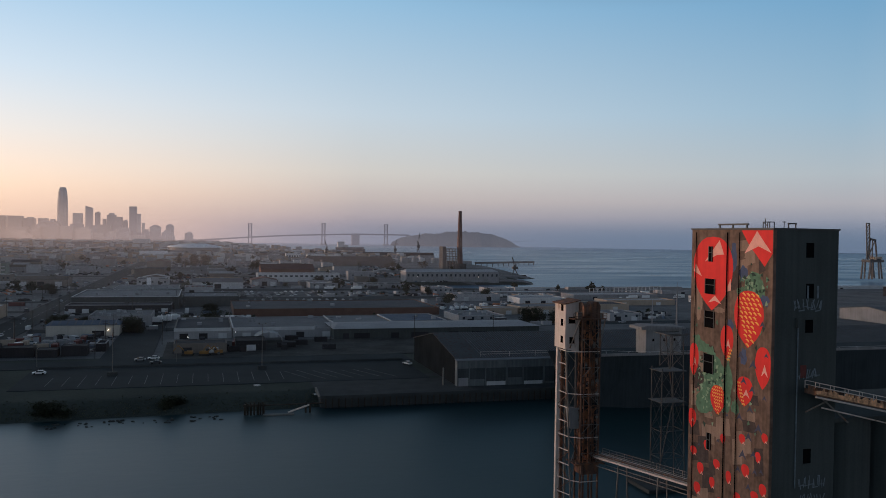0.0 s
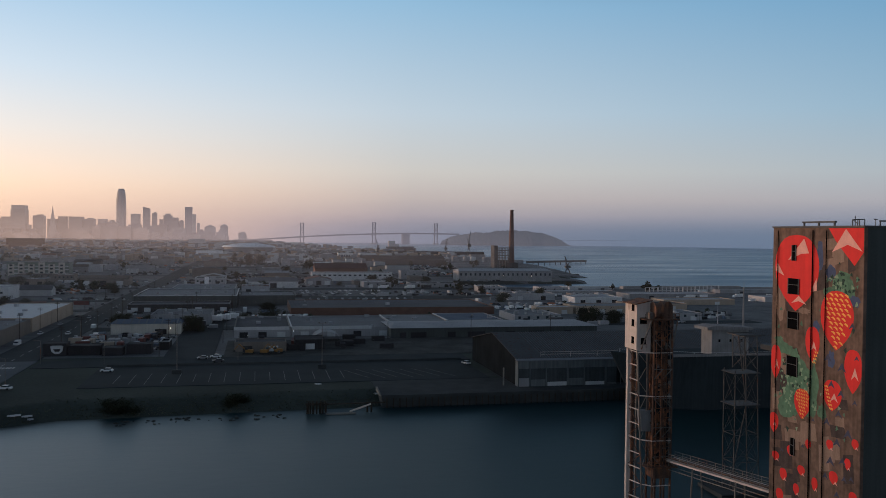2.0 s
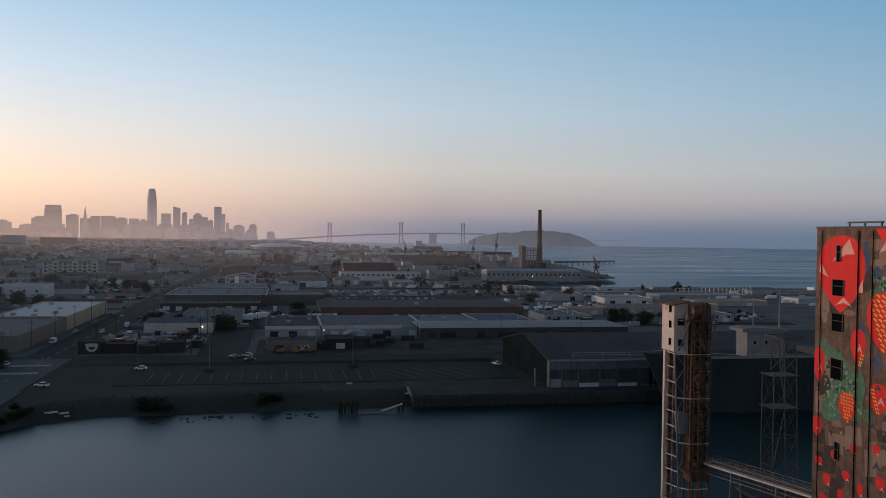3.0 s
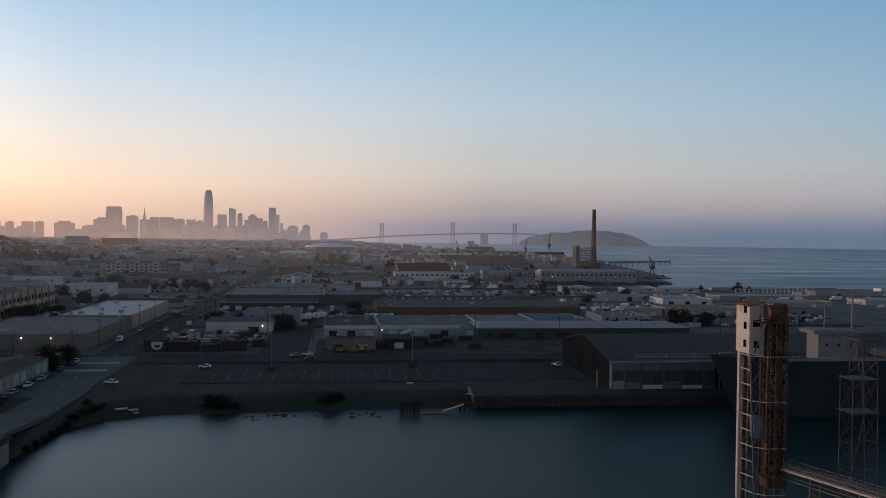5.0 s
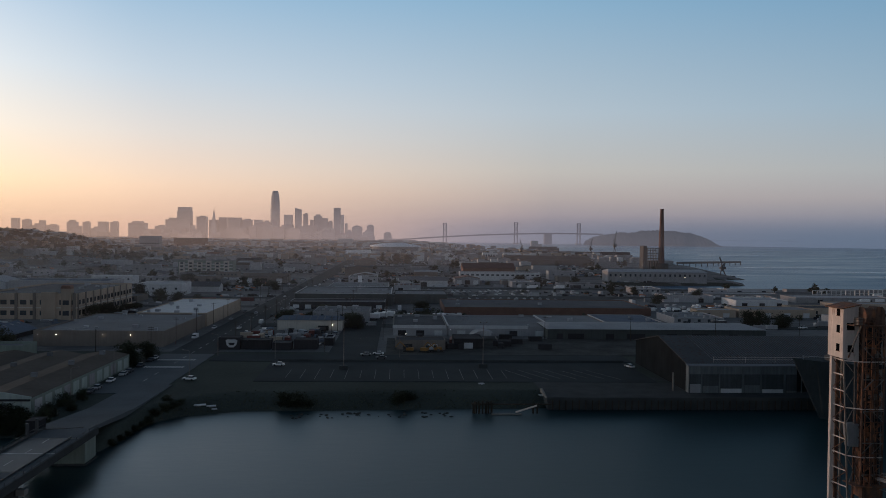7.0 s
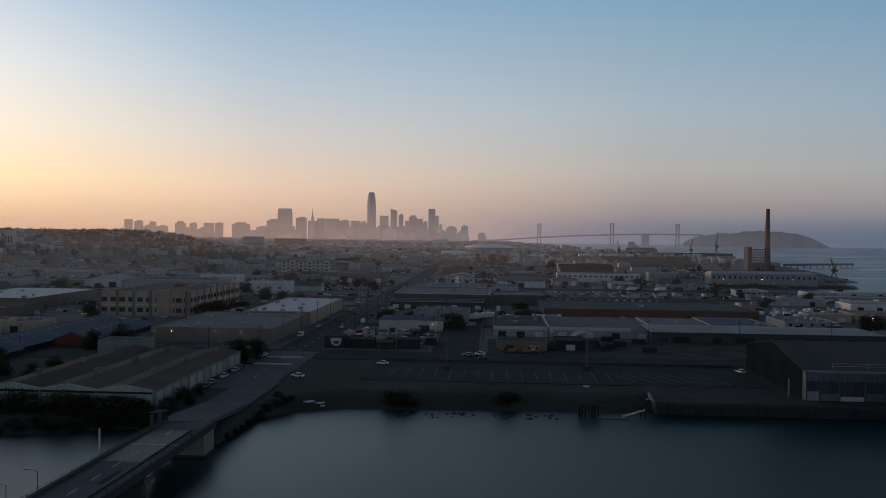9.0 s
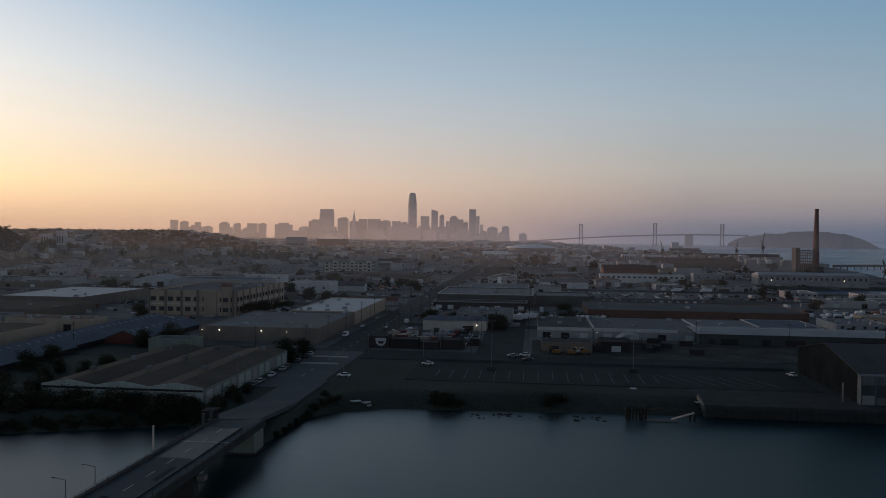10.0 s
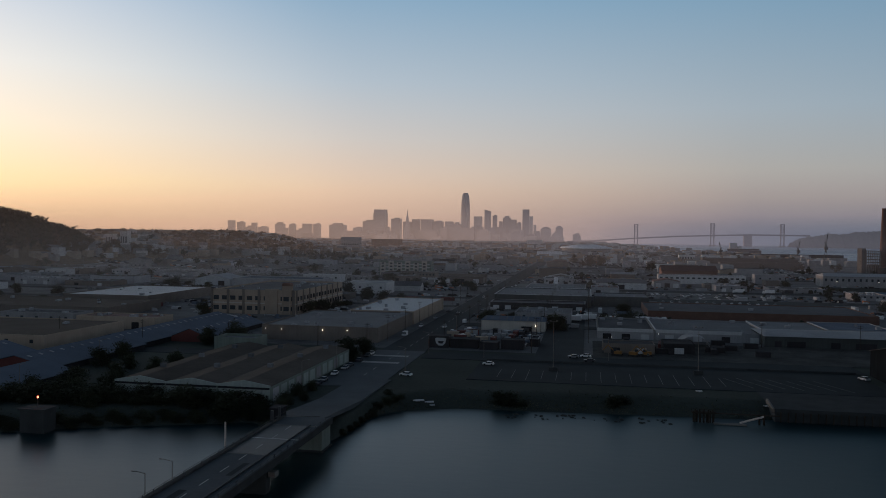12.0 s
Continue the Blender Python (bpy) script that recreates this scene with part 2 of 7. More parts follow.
RUST = (0.20, 0.075, 0.03)
M = {
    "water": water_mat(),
    "earth": mat("earth", (0.055, 0.065, 0.057), 0.95, var=0.4, scale=0.03, fine=0.8, bump=0.4, spec=0.06),
    # dry hill grass, with sunset warmth mixed into its colour
    "sunlit_dry_grass": mat("sunlit_dry_grass", (0.19, 0.135, 0.085), 0.95, var=0.7, scale=0.02, fine=0.15, bump=0.2, spec=0.06),
    "pavement": mat("pavement", (0.14, 0.145, 0.148), 0.9, var=0.6, scale=0.03, fine=0.22, bump=0.1, spec=0.06),
    "yard_dirt": mat("yard_dirt", (0.06, 0.062, 0.06), 0.95, var=0.7, scale=0.09, fine=0.5, bump=0.3, spec=0.06),
    "asphalt": mat("asphalt", (0.044, 0.051, 0.054), 0.9, var=0.25, scale=0.08, fine=2, bump=0.1, spec=0.06),
    "worn_asphalt": mat("worn_asphalt", (0.105, 0.118, 0.127), 0.9, var=0.3, scale=0.08, fine=1.5, bump=0.1, spec=0.06),
    "concrete": mat("concrete", (0.203, 0.195, 0.18), 0.9, var=0.22, scale=0.12, streak=0.2, spec=0.12),
    "silo_grey": mat("silo_grey", (0.062, 0.072, 0.071), 0.9, var=0.22, scale=0.15, streak=0.22, spec=0.12),
    "quay": mat("quay", (0.062, 0.066, 0.067), 0.9, var=0.35, scale=0.2, spec=0.06),
    "mural_ground": mat("mural_ground", (0.135, 0.088, 0.066), 0.85, var=0.75, scale=0.4, fine=1.4, streak=0.4, bump=0.05),
    "mural_red": mat("mural_red", (0.7, 0.025, 0.022), 0.7, var=0.12, scale=0.6, streak=0.1, bump=0.03),
    "mural_pink": mat("mural_pink", (0.75, 0.36, 0.30), 0.7, var=0.15, scale=0.6, bump=0.03),
    "mural_orange": mat("mural_orange", (0.85, 0.40, 0.09), 0.7, var=0.15, scale=0.8, bump=0.03),
    "mural_green": mat("mural_green", (0.085, 0.18, 0.115), 0.8, var=0.5, scale=0.9, fine=2, bump=0.03),
    "mural_leaf_dark": mat("mural_leaf_dark", (0.02, 0.05, 0.038), 0.8, var=0.4, scale=0.9, bump=0.03),
    "mural_leaf_pale": mat("mural_leaf_pale", (0.21, 0.32, 0.21), 0.8, var=0.4, scale=0.9, bump=0.03),
    "mural_dark": mat("mural_dark", (0.055, 0.06, 0.10), 0.8, var=0.4, scale=0.8, bump=0.03),
    "mural_umber": mat("mural_umber", (0.25, 0.175, 0.135), 0.85, var=0.4, scale=0.4, streak=0.3, bump=0.03),
    "mural_shade": mat("mural_shade", (0.06, 0.045, 0.042), 0.85, var=0.6, scale=0.7, streak=0.3, bump=0.03),
    "void": mat("void", (0.006, 0.006, 0.007), 0.6, var=0.2, spec=0.0),
    "glass": mat("glass", (0.04, 0.05, 0.06), 0.12, var=0.1, bump=0.0, spec=0.6),
    "steel": mat("steel", (0.19, 0.175, 0.16), 0.6, 0.3, var=0.3, scale=0.5, rust=RUST, rust_at=0.63),
    "rusty": mat("rusty", (0.125, 0.073, 0.054), 0.85, 0.1, var=0.6, scale=0.5, rust=(0.27, 0.115, 0.06), rust_at=0.57, streak=0.5),
    "pale_steel": mat("pale_steel", (0.62, 0.52, 0.46), 0.7, 0.0, var=0.2, scale=0.4, rust=RUST, rust_at=0.7, streak=0.2),
    "dark_steel": mat("dark_steel", (0.07, 0.072, 0.075), 0.6, 0.3, var=0.3),
    "deck_grey": mat("deck_grey", (0.24, 0.235, 0.235), 0.8, var=0.3, scale=0.3, streak=0.3, spec=0.1),
    "ship_hull": mat("ship_hull", (0.034, 0.043, 0.048), 0.8, var=0.3, scale=0.1, streak=0.25, spec=0.06),
    "hull": mat("hull", (0.02, 0.023, 0.028), 0.6, 0.0, var=0.25, scale=0.1, streak=0.2, spec=0.06),
    "white_paint": mat("white_paint", (0.52, 0.53, 0.54), 0.7, var=0.18, scale=0.2, streak=0.12, tint=0.12),
    "bright_white": mat("bright_white", (0.82, 0.83, 0.85), 0.6, var=0.06, scale=0.1, bump=0.0),
    "tan_wall": mat("tan_wall", (0.38, 0.305, 0.24), 0.85, var=0.2, scale=0.15, streak=0.12, tint=0.12),
    "grey_wall": mat("grey_wall", (0.31, 0.31, 0.32), 0.85, var=0.25, scale=0.15, streak=0.15, tint=0.3, spec=0.12),
    "umber_wall": mat("umber_wall", (0.19, 0.165, 0.145), 0.85, var=0.2, scale=0.15, streak=0.15, spec=0.06),
    "cream": mat("cream", (0.5, 0.47, 0.42), 0.85, var=0.15, scale=0.2, streak=0.15),
    "brick_wall": mat("brick_wall", (0.17, 0.095, 0.072), 0.9, var=0.3, scale=0.2, fine=3, tint=0.2),
    "green_wall": mat("green_wall", (0.2, 0.235, 0.21), 0.8, var=0.2, scale=0.2, streak=0.2, spec=0.12),
    "pale_green": mat("pale_green", (0.33, 0.38, 0.36), 0.8, var=0.2, scale=0.2, streak=0.25, spec=0.12),
    "dark_wall": mat("dark_wall", (0.032, 0.032, 0.036), 0.85, var=0.3, scale=0.2, streak=0.2, tint=0.2, spec=0.06),
    "roof_grey": mat("roof_grey", (0.15, 0.158, 0.17), 0.85, var=0.3, scale=0.07, fine=0.8, tint=0.35, spec=0.12),
    "roof_dark": mat("roof_dark", (0.088, 0.093, 0.102), 0.9, var=0.35, scale=0.07, fine=0.8, tint=0.3, spec=0.06),
    "dark_roofing": mat("dark_roofing", (0.045, 0.047, 0.052), 0.9, var=0.4, scale=0.15, fine=0.9, tint=0.3, spec=0.06),
    "roof_pale": mat("roof_pale", (0.32, 0.33, 0.345), 0.8, var=0.22, scale=0.08, fine=0.7, tint=0.2),
    "roof_red": mat("roof_red", (0.13, 0.065, 0.055), 0.85, var=0.3, scale=0.1, fine=0.8, tint=0.2),
    "roof_blue": mat("roof_blue", (0.115, 0.145, 0.19), 0.9, var=0.2, scale=0.1, wave=("Y", 2.0), tint=0.1, spec=0.1),
    "roof_brown": mat("roof_brown", (0.105, 0.088, 0.075), 0.9, var=0.3, scale=0.08, fine=0.7, tint=0.2, spec=0.06),
    "ribbed": mat("ribbed", (0.085, 0.086, 0.09), 0.7, var=0.3, scale=0.06, wave=("X", 0.9), rust=(0.09, 0.06, 0.05), rust_at=0.6, spec=0.06),
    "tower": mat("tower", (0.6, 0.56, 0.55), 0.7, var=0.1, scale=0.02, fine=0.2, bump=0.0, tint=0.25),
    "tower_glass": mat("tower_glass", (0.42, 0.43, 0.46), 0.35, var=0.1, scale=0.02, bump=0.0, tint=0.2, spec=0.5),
    "bridge_steel": mat("bridge_steel", (0.2, 0.19, 0.22), 0.7, var=0.1, scale=0.02, bump=0.0),
    "chimney": mat("chimney", (0.15, 0.085, 0.07), 0.9, var=0.25, scale=0.06, streak=0.1),
    "dull_brown": mat("dull_brown", (0.068, 0.064, 0.062), 0.9, var=0.3, scale=0.1),
    "island": mat("island", (0.07, 0.075, 0.055), 0.95, var=0.5, scale=0.02, fine=0.1),
    "leaf": mat("leaf", (0.032, 0.037, 0.018), 0.8, var=0.4, scale=0.5, bump=0.0, tint=0.3),
    # lighter copy of leaf, the sunset glow on the hills painted in
    "sunlit_leaf": mat("sunlit_leaf", (0.105, 0.08, 0.048), 0.8, var=0.5, scale=0.1, fine=0.6, bump=0.0),
    "bark": mat("bark", (0.07, 0.055, 0.04), 0.95, var=0.3, scale=1.0),
    "scrub": mat("scrub", (0.095, 0.1, 0.075), 0.95, var=0.5, scale=0.2, fine=1.0, bump=0.4, spec=0.06),
    "rock": mat("rock", (0.05, 0.05, 0.046), 0.9, var=0.4, scale=0.6),
    "timber": mat("timber", (0.055, 0.046, 0.037), 0.9, var=0.4, scale=0.8, streak=0.3, spec=0.06),
    "line_paint": mat("line_paint", (0.5, 0.5, 0.49), 0.8, var=0.35, scale=0.4, fine=2, bump=0.0),
    "faded_line": mat("faded_line", (0.2, 0.205, 0.205), 0.85, var=0.8, scale=0.5, fine=1.5, bump=0.0),
    "shed_front": mat("shed_front", (0.15, 0.165, 0.17), 0.85, var=0.3, scale=0.25, streak=0.35, spec=0.08),
    "shed_door": mat("shed_door", (0.07, 0.078, 0.082), 0.8, var=0.35, scale=0.3, streak=0.3, spec=0.1),
    "rib_grey": mat("rib_grey", (0.15, 0.155, 0.165), 0.8, var=0.4, scale=0.2, bump=0.0, spec=0.1),
    "black_wall": mat("black_wall", (0.022, 0.025, 0.027), 0.95, var=0.4, scale=0.15, streak=0.3, spec=0.0),
    "graffiti": mat("graffiti", (0.15, 0.185, 0.21), 0.85, var=0.5, scale=1.5, bump=0.0),
    "rust_red": mat("rust_red", (0.42, 0.17, 0.09), 0.85, 0.0, var=0.5, scale=0.7, streak=0.4),
    "weathered": mat("weathered", (0.085, 0.083, 0.082), 0.75, 0.0, var=0.35, scale=0.5, rust=(0.13, 0.065, 0.04), rust_at=0.64),
    "rubber": mat("rubber", (0.02, 0.02, 0.02), 0.8, var=0.2),
    "car_white": mat("car_white", (0.72, 0.72, 0.72), 0.35, var=0.05, spec=0.5, bump=0.0),
    "car_dark": mat("car_dark", (0.05, 0.05, 0.06), 0.35, var=0.05, spec=0.5, tint=0.8, bump=0.0),
    "car_silver": mat("car_silver", (0.36, 0.37, 0.39), 0.35, var=0.05, spec=0.5, tint=0.5, bump=0.0),
    "old_rust": mat("old_rust", (0.055, 0.038, 0.032), 0.9, 0.0, var=0.6, scale=0.5, fine=3, rust=(0.27, 0.115, 0.06), rust_at=0.56, streak=0.7, spec=0.1),
    # rust brightened to orange, with low sunlight put into the colour
    "flaked_rust": mat("flaked_rust", (0.72, 0.39, 0.21), 0.85, 0.0, var=0.9, scale=1.2, fine=3, rust=(0.12, 0.06, 0.04), rust_at=0.55),
    "mural_blue": mat("mural_blue", (0.06, 0.085, 0.16), 0.8, var=0.4, scale=0.8, bump=0.03),
    "yellow": mat("yellow", (0.26, 0.13, 0.03), 0.6, var=0.15),
    "red_paint": mat("red_paint", (0.13, 0.035, 0.03), 0.7, var=0.2, scale=0.3),
    "lamp": glow("lamp", (1.0, 0.86, 0.66), 12.0),
    "red_lamp": glow("red_lamp", (1.0, 0.12, 0.06), 10.0),
}


# ---- mesh helpers ----
class Shape:
    """Collects faces for one mesh."""

    def __init__(self):
        self.v, self.f, self.mi, self.slot = [], [], [], 0

    def face(self, *pts):
        n = len(self.v)
        self.v += [tuple(p) for p in pts]
        self.f.append(tuple(range(n, n + len(pts))))
        self.mi.append(self.slot)
        return self

    def box(self, x0, y0, z0, x1, y1, z1):
        n = len(self.v)
        self.v += [(x0, y0, z0), (x1, y0, z0), (x1, y1, z0), (x0, y1, z0), (x0, y0, z1), (x1, y0, z1), (x1, y1, z1), (x0, y1, z1)]
        for q in ((0, 3, 2, 1), (4, 5, 6, 7), (0, 1, 5, 4), (1, 2, 6, 5), (2, 3, 7, 6), (3, 0, 4, 7)):
            self.f.append(tuple(n + i for i in q))
            self.mi.append(self.slot)
        return self

    def tube(self, p, q, r, r2=None, n=6, caps=True):
        p, q = Vector(p), Vector(q)
        r2 = r if r2 is None else r2
        d = (q - p).normalized()
        a = d.cross(Vector((0, 0, 1)) if abs(d.z) < 0.9 else Vector((1, 0, 0))).normalized()
        b = d.cross(a)
        k = len(self.v)
        for c, s in ((p, r), (q, r2)):
            for i in range(n):
                t = 2 * math.pi * (i + 0.5) / n
                self.v.append(tuple(c + (a * math.cos(t) + b * math.sin(t)) * s))
        for i in range(n):
            j = (i + 1) % n
            self.f.append((k + i, k + j, k + n + j, k + n + i))
            self.mi.append(self.slot)
        if caps:
            self.f += [tuple(k + i for i in reversed(range(n))), tuple(k + n + i for i in range(n))]
            self.mi += [self.slot] * 2
        return self

    def bar(self, p, q, w=0.2):
        return self.tube(p, q, w * 0.7, n=4)

    def prism(self, pts, axis, a, b):
        """A flat outline pushed along an axis from a to b; pts in the two other axes, in order."""
        def at(p, s):
            u = list(p)
            u.insert(axis, s)
            return tuple(u)
        n, k = len(pts), len(self.v)
        self.v += [at(p, a) for p in pts] + [at(p, b) for p in pts]
        self.f += [tuple(k + i for i in reversed(range(n))), tuple(k + n + i for i in range(n))]
        self.mi += [self.slot] * 2
        for i in range(n):
            j = (i + 1) % n
            self.f.append((k + i, k + j, k + n + j, k + n + i))
            self.mi.append(self.slot)
        return self

    def data(self, name, mats, smooth=False):
        me = bpy.data.meshes.new(name)
        me.from_pydata(self.v, [], self.f)
        for m in mats if isinstance(mats, (list, tuple)) else (mats,):
            me.materials.append(M[m])
        if any(self.mi):
            me.polygons.foreach_set("material_index", self.mi)
        if smooth:
            me.polygons.foreach_set("use_smooth", [True] * len(self.f))
        me.update()
        bm = bmesh.new()
        bm.from_mesh(me)
        bmesh.ops.recalc_face_normals(bm, faces=bm.faces)
        bm.to_mesh(me)
        bm.free()
        return me


def part(name, shape, mats, parent=None, label="", smooth=False):
    """One mesh object under a thing or a part."""
    ob = new(name, shape if isinstance(shape, bpy.types.Mesh) else shape.data(name, mats, smooth))
    ob.parent = parent
    if label:
        ob["label"] = label
    return ob


def thing(name, label, category, at=(0, 0, 0), group="", rz=0.0):
    ob = tagged(new(name), label, category, group)
    ob.matrix_basis = pose(*at, 0, 0, rz)
    ob.empty_display_size = 0.5
    return ob


def setting(name, shape, mats, label="", category="", smooth=False):
    ob = part(name, shape, mats, smooth=smooth)
    return tagged(ob, label, category, kind="structure")


WIN = Shape().box(-0.5, -0.06, 0, 0.5, 0.06, 1).data("pane", "glass")


def window(parent, x, y, z, w, h, rz=0.0, name="window", data=None):
    ob = new(name, data or WIN)
    ob.parent = parent
    ob.matrix_basis = pose(x, y, z, 0, 0, rz) @ Matrix.Diagonal((w, 1, h, 1))
    return ob


# ---- ground, water, haze ----
def creek_bank(x):
    return float(np.interp(x, (-900, -400, -170, -150, -112, -100, -86, -83.4, -82, -76, -60, 36, 60, 2000), (60, 120, 203, 213, 227, 216, 211, 214, 241, 250, 259, 264, 278, 278)))


def bay_coast(y):
    return float(np.interp(y, (700, 792, 800, 850, 896, 904, 960, 1010, 1040, 1300, 1420, 2000, 2250, 2480, 3000, 4300, 5000), (1400, 1350, 275, 235, 225, 372, 392, 380, 430, 480, 500, 500, 480, 380, 230, 60, 40)))


def hill(x, y):
    far = 40 * math.exp(-((x + 1020) / 430) ** 4) * math.exp(-((y - 1580) / 330) ** 2)
    knoll = 12 * math.exp(-((x + 660) / 110) ** 2 - ((y - 1560) / 200) ** 2)
    near = 64 * math.exp(-((x + 900) / 165) ** 4) * math.exp(-((y - 1020) / 150) ** 2)
    west = 26 * math.exp(-((x + 2300) / 700) ** 4) * math.exp(-((y - 2600) / 600) ** 2)
    # ridge and spur lie out of view, added to keep the sun off low ground
    unseen_ridge = 112 * math.exp(-((x + 1560) / 240) ** 4) * math.exp(-((y - 960) / 380) ** 4)
    unseen_spur = 30 * math.exp(-((x + 1560) / 240) ** 4) * math.exp(-((y - 1280) / 200) ** 4)
    return far + knoll + near + west + unseen_ridge + unseen_spur


def land(x, y):
    if y < 200:
        z = (108 - y) * 0.4
        z = min(3.5, max(-3, z))
        zn = min(3.5, max(-3, (y - creek_bank(x)) * 0.35))
        return max(z, zn)
    z = min(3.64, max(-3, (y - creek_bank(x)) * 0.35))
    if y > 700:
        z = min(z, max(-3, (bay_coast(y) - x) * 0.22))
    elif x > 1250:
        z = min(z, max(-3, (1350 - x) * 0.1))
    return z + hill(x, y) + (0.14 * noise.noise((x * 0.03, y * 0.03, 0)) if z > 3 else 0)


def build_ground():
    xs = sorted(set(list(range(-4800, -1900, 130)) + list(range(-1900, -900, 50)) + list(range(-900, -280, 25)) + list(range(-280, 80, 6)) + list(range(-104, -72, 1)) + list(range(80, 700, 20)) + list(range(700, 1600, 60)) + list(range(1600, 4900, 300))))
    ys = sorted(set(list(range(-900, 90, 90)) + list(range(90, 190, 12)) + list(range(190, 300, 4)) + list(range(300, 700, 20)) + list(range(700, 1060, 10)) + list(range(1060, 2600, 35)) + list(range(2600, 4900, 120))))
    s = Shape()
    nx = len(xs)
    s.v = [(x, y, land(x, y)) for y in ys for x in xs]
    s.f = [(j * nx + i, j * nx + i + 1, (j + 1) * nx + i + 1, (j + 1) * nx + i) for j in range(len(ys) - 1) for i in range(nx - 1)]
    s.mi = [(2 if hill(*s.v[q[0]][:2]) > 5 else 1) if s.v[q[0]][1] > 351 and s.v[q[0]][2] > 2 else 0 for q in s.f]
    setting("ground", s, ("earth", "pavement", "sunlit_dry_grass"), "dark bare earth and scrub of a harbour district", "ground", True)
    setting("water", Shape().face((-4900, -900, 0), (4900, -900, 0), (4900, 4900, 0), (-4900, 4900, 0)), "water", "calm dark creek water opening into the bay", "water")


build_ground()
# sheets with painted haze; those beyond 2000 m glow by themselves
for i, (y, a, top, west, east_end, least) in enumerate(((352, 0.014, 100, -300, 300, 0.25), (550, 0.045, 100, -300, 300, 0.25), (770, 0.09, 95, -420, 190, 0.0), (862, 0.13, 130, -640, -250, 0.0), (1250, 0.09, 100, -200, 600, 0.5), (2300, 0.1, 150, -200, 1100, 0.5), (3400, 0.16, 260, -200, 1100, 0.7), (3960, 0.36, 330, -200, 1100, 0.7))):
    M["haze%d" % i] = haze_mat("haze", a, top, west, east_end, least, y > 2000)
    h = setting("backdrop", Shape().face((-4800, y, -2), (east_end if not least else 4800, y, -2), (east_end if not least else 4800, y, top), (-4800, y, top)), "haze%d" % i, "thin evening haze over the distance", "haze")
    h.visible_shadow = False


def horizon_haze():
    """Glowing shell that paints the distant air in which bay and sky meet."""
    m = bpy.data.materials.new("distance")
    m.use_nodes = True
    nt = m.node_tree
    nt.nodes.clear()
    N, L = nt.nodes.new, nt.links.new
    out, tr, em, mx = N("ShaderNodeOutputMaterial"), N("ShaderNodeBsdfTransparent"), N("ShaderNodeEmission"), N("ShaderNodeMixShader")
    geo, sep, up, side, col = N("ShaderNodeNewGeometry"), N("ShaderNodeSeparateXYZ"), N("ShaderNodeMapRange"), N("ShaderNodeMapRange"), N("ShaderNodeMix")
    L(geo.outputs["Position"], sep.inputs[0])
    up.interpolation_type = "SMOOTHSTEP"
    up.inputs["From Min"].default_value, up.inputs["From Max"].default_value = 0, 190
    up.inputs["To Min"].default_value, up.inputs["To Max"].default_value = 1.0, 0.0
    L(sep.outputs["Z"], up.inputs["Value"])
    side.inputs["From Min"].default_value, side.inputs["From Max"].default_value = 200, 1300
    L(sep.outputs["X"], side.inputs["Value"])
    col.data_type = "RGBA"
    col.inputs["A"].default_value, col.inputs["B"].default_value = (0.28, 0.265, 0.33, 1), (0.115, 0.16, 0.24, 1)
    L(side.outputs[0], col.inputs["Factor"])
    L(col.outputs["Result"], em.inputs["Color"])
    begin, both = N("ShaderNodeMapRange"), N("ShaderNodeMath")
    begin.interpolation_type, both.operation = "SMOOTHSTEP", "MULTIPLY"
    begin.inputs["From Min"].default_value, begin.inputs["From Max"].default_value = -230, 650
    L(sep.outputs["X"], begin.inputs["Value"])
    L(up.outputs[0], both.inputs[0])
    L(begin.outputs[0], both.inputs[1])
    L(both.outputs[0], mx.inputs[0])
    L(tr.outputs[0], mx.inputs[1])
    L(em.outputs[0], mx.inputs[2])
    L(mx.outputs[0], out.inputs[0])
    M["distance"] = m
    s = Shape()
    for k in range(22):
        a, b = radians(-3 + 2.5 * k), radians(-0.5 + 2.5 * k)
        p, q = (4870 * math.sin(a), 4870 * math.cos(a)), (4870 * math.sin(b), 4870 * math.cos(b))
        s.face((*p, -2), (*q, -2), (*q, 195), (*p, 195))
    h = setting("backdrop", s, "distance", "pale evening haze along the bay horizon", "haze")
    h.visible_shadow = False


horizon_haze()


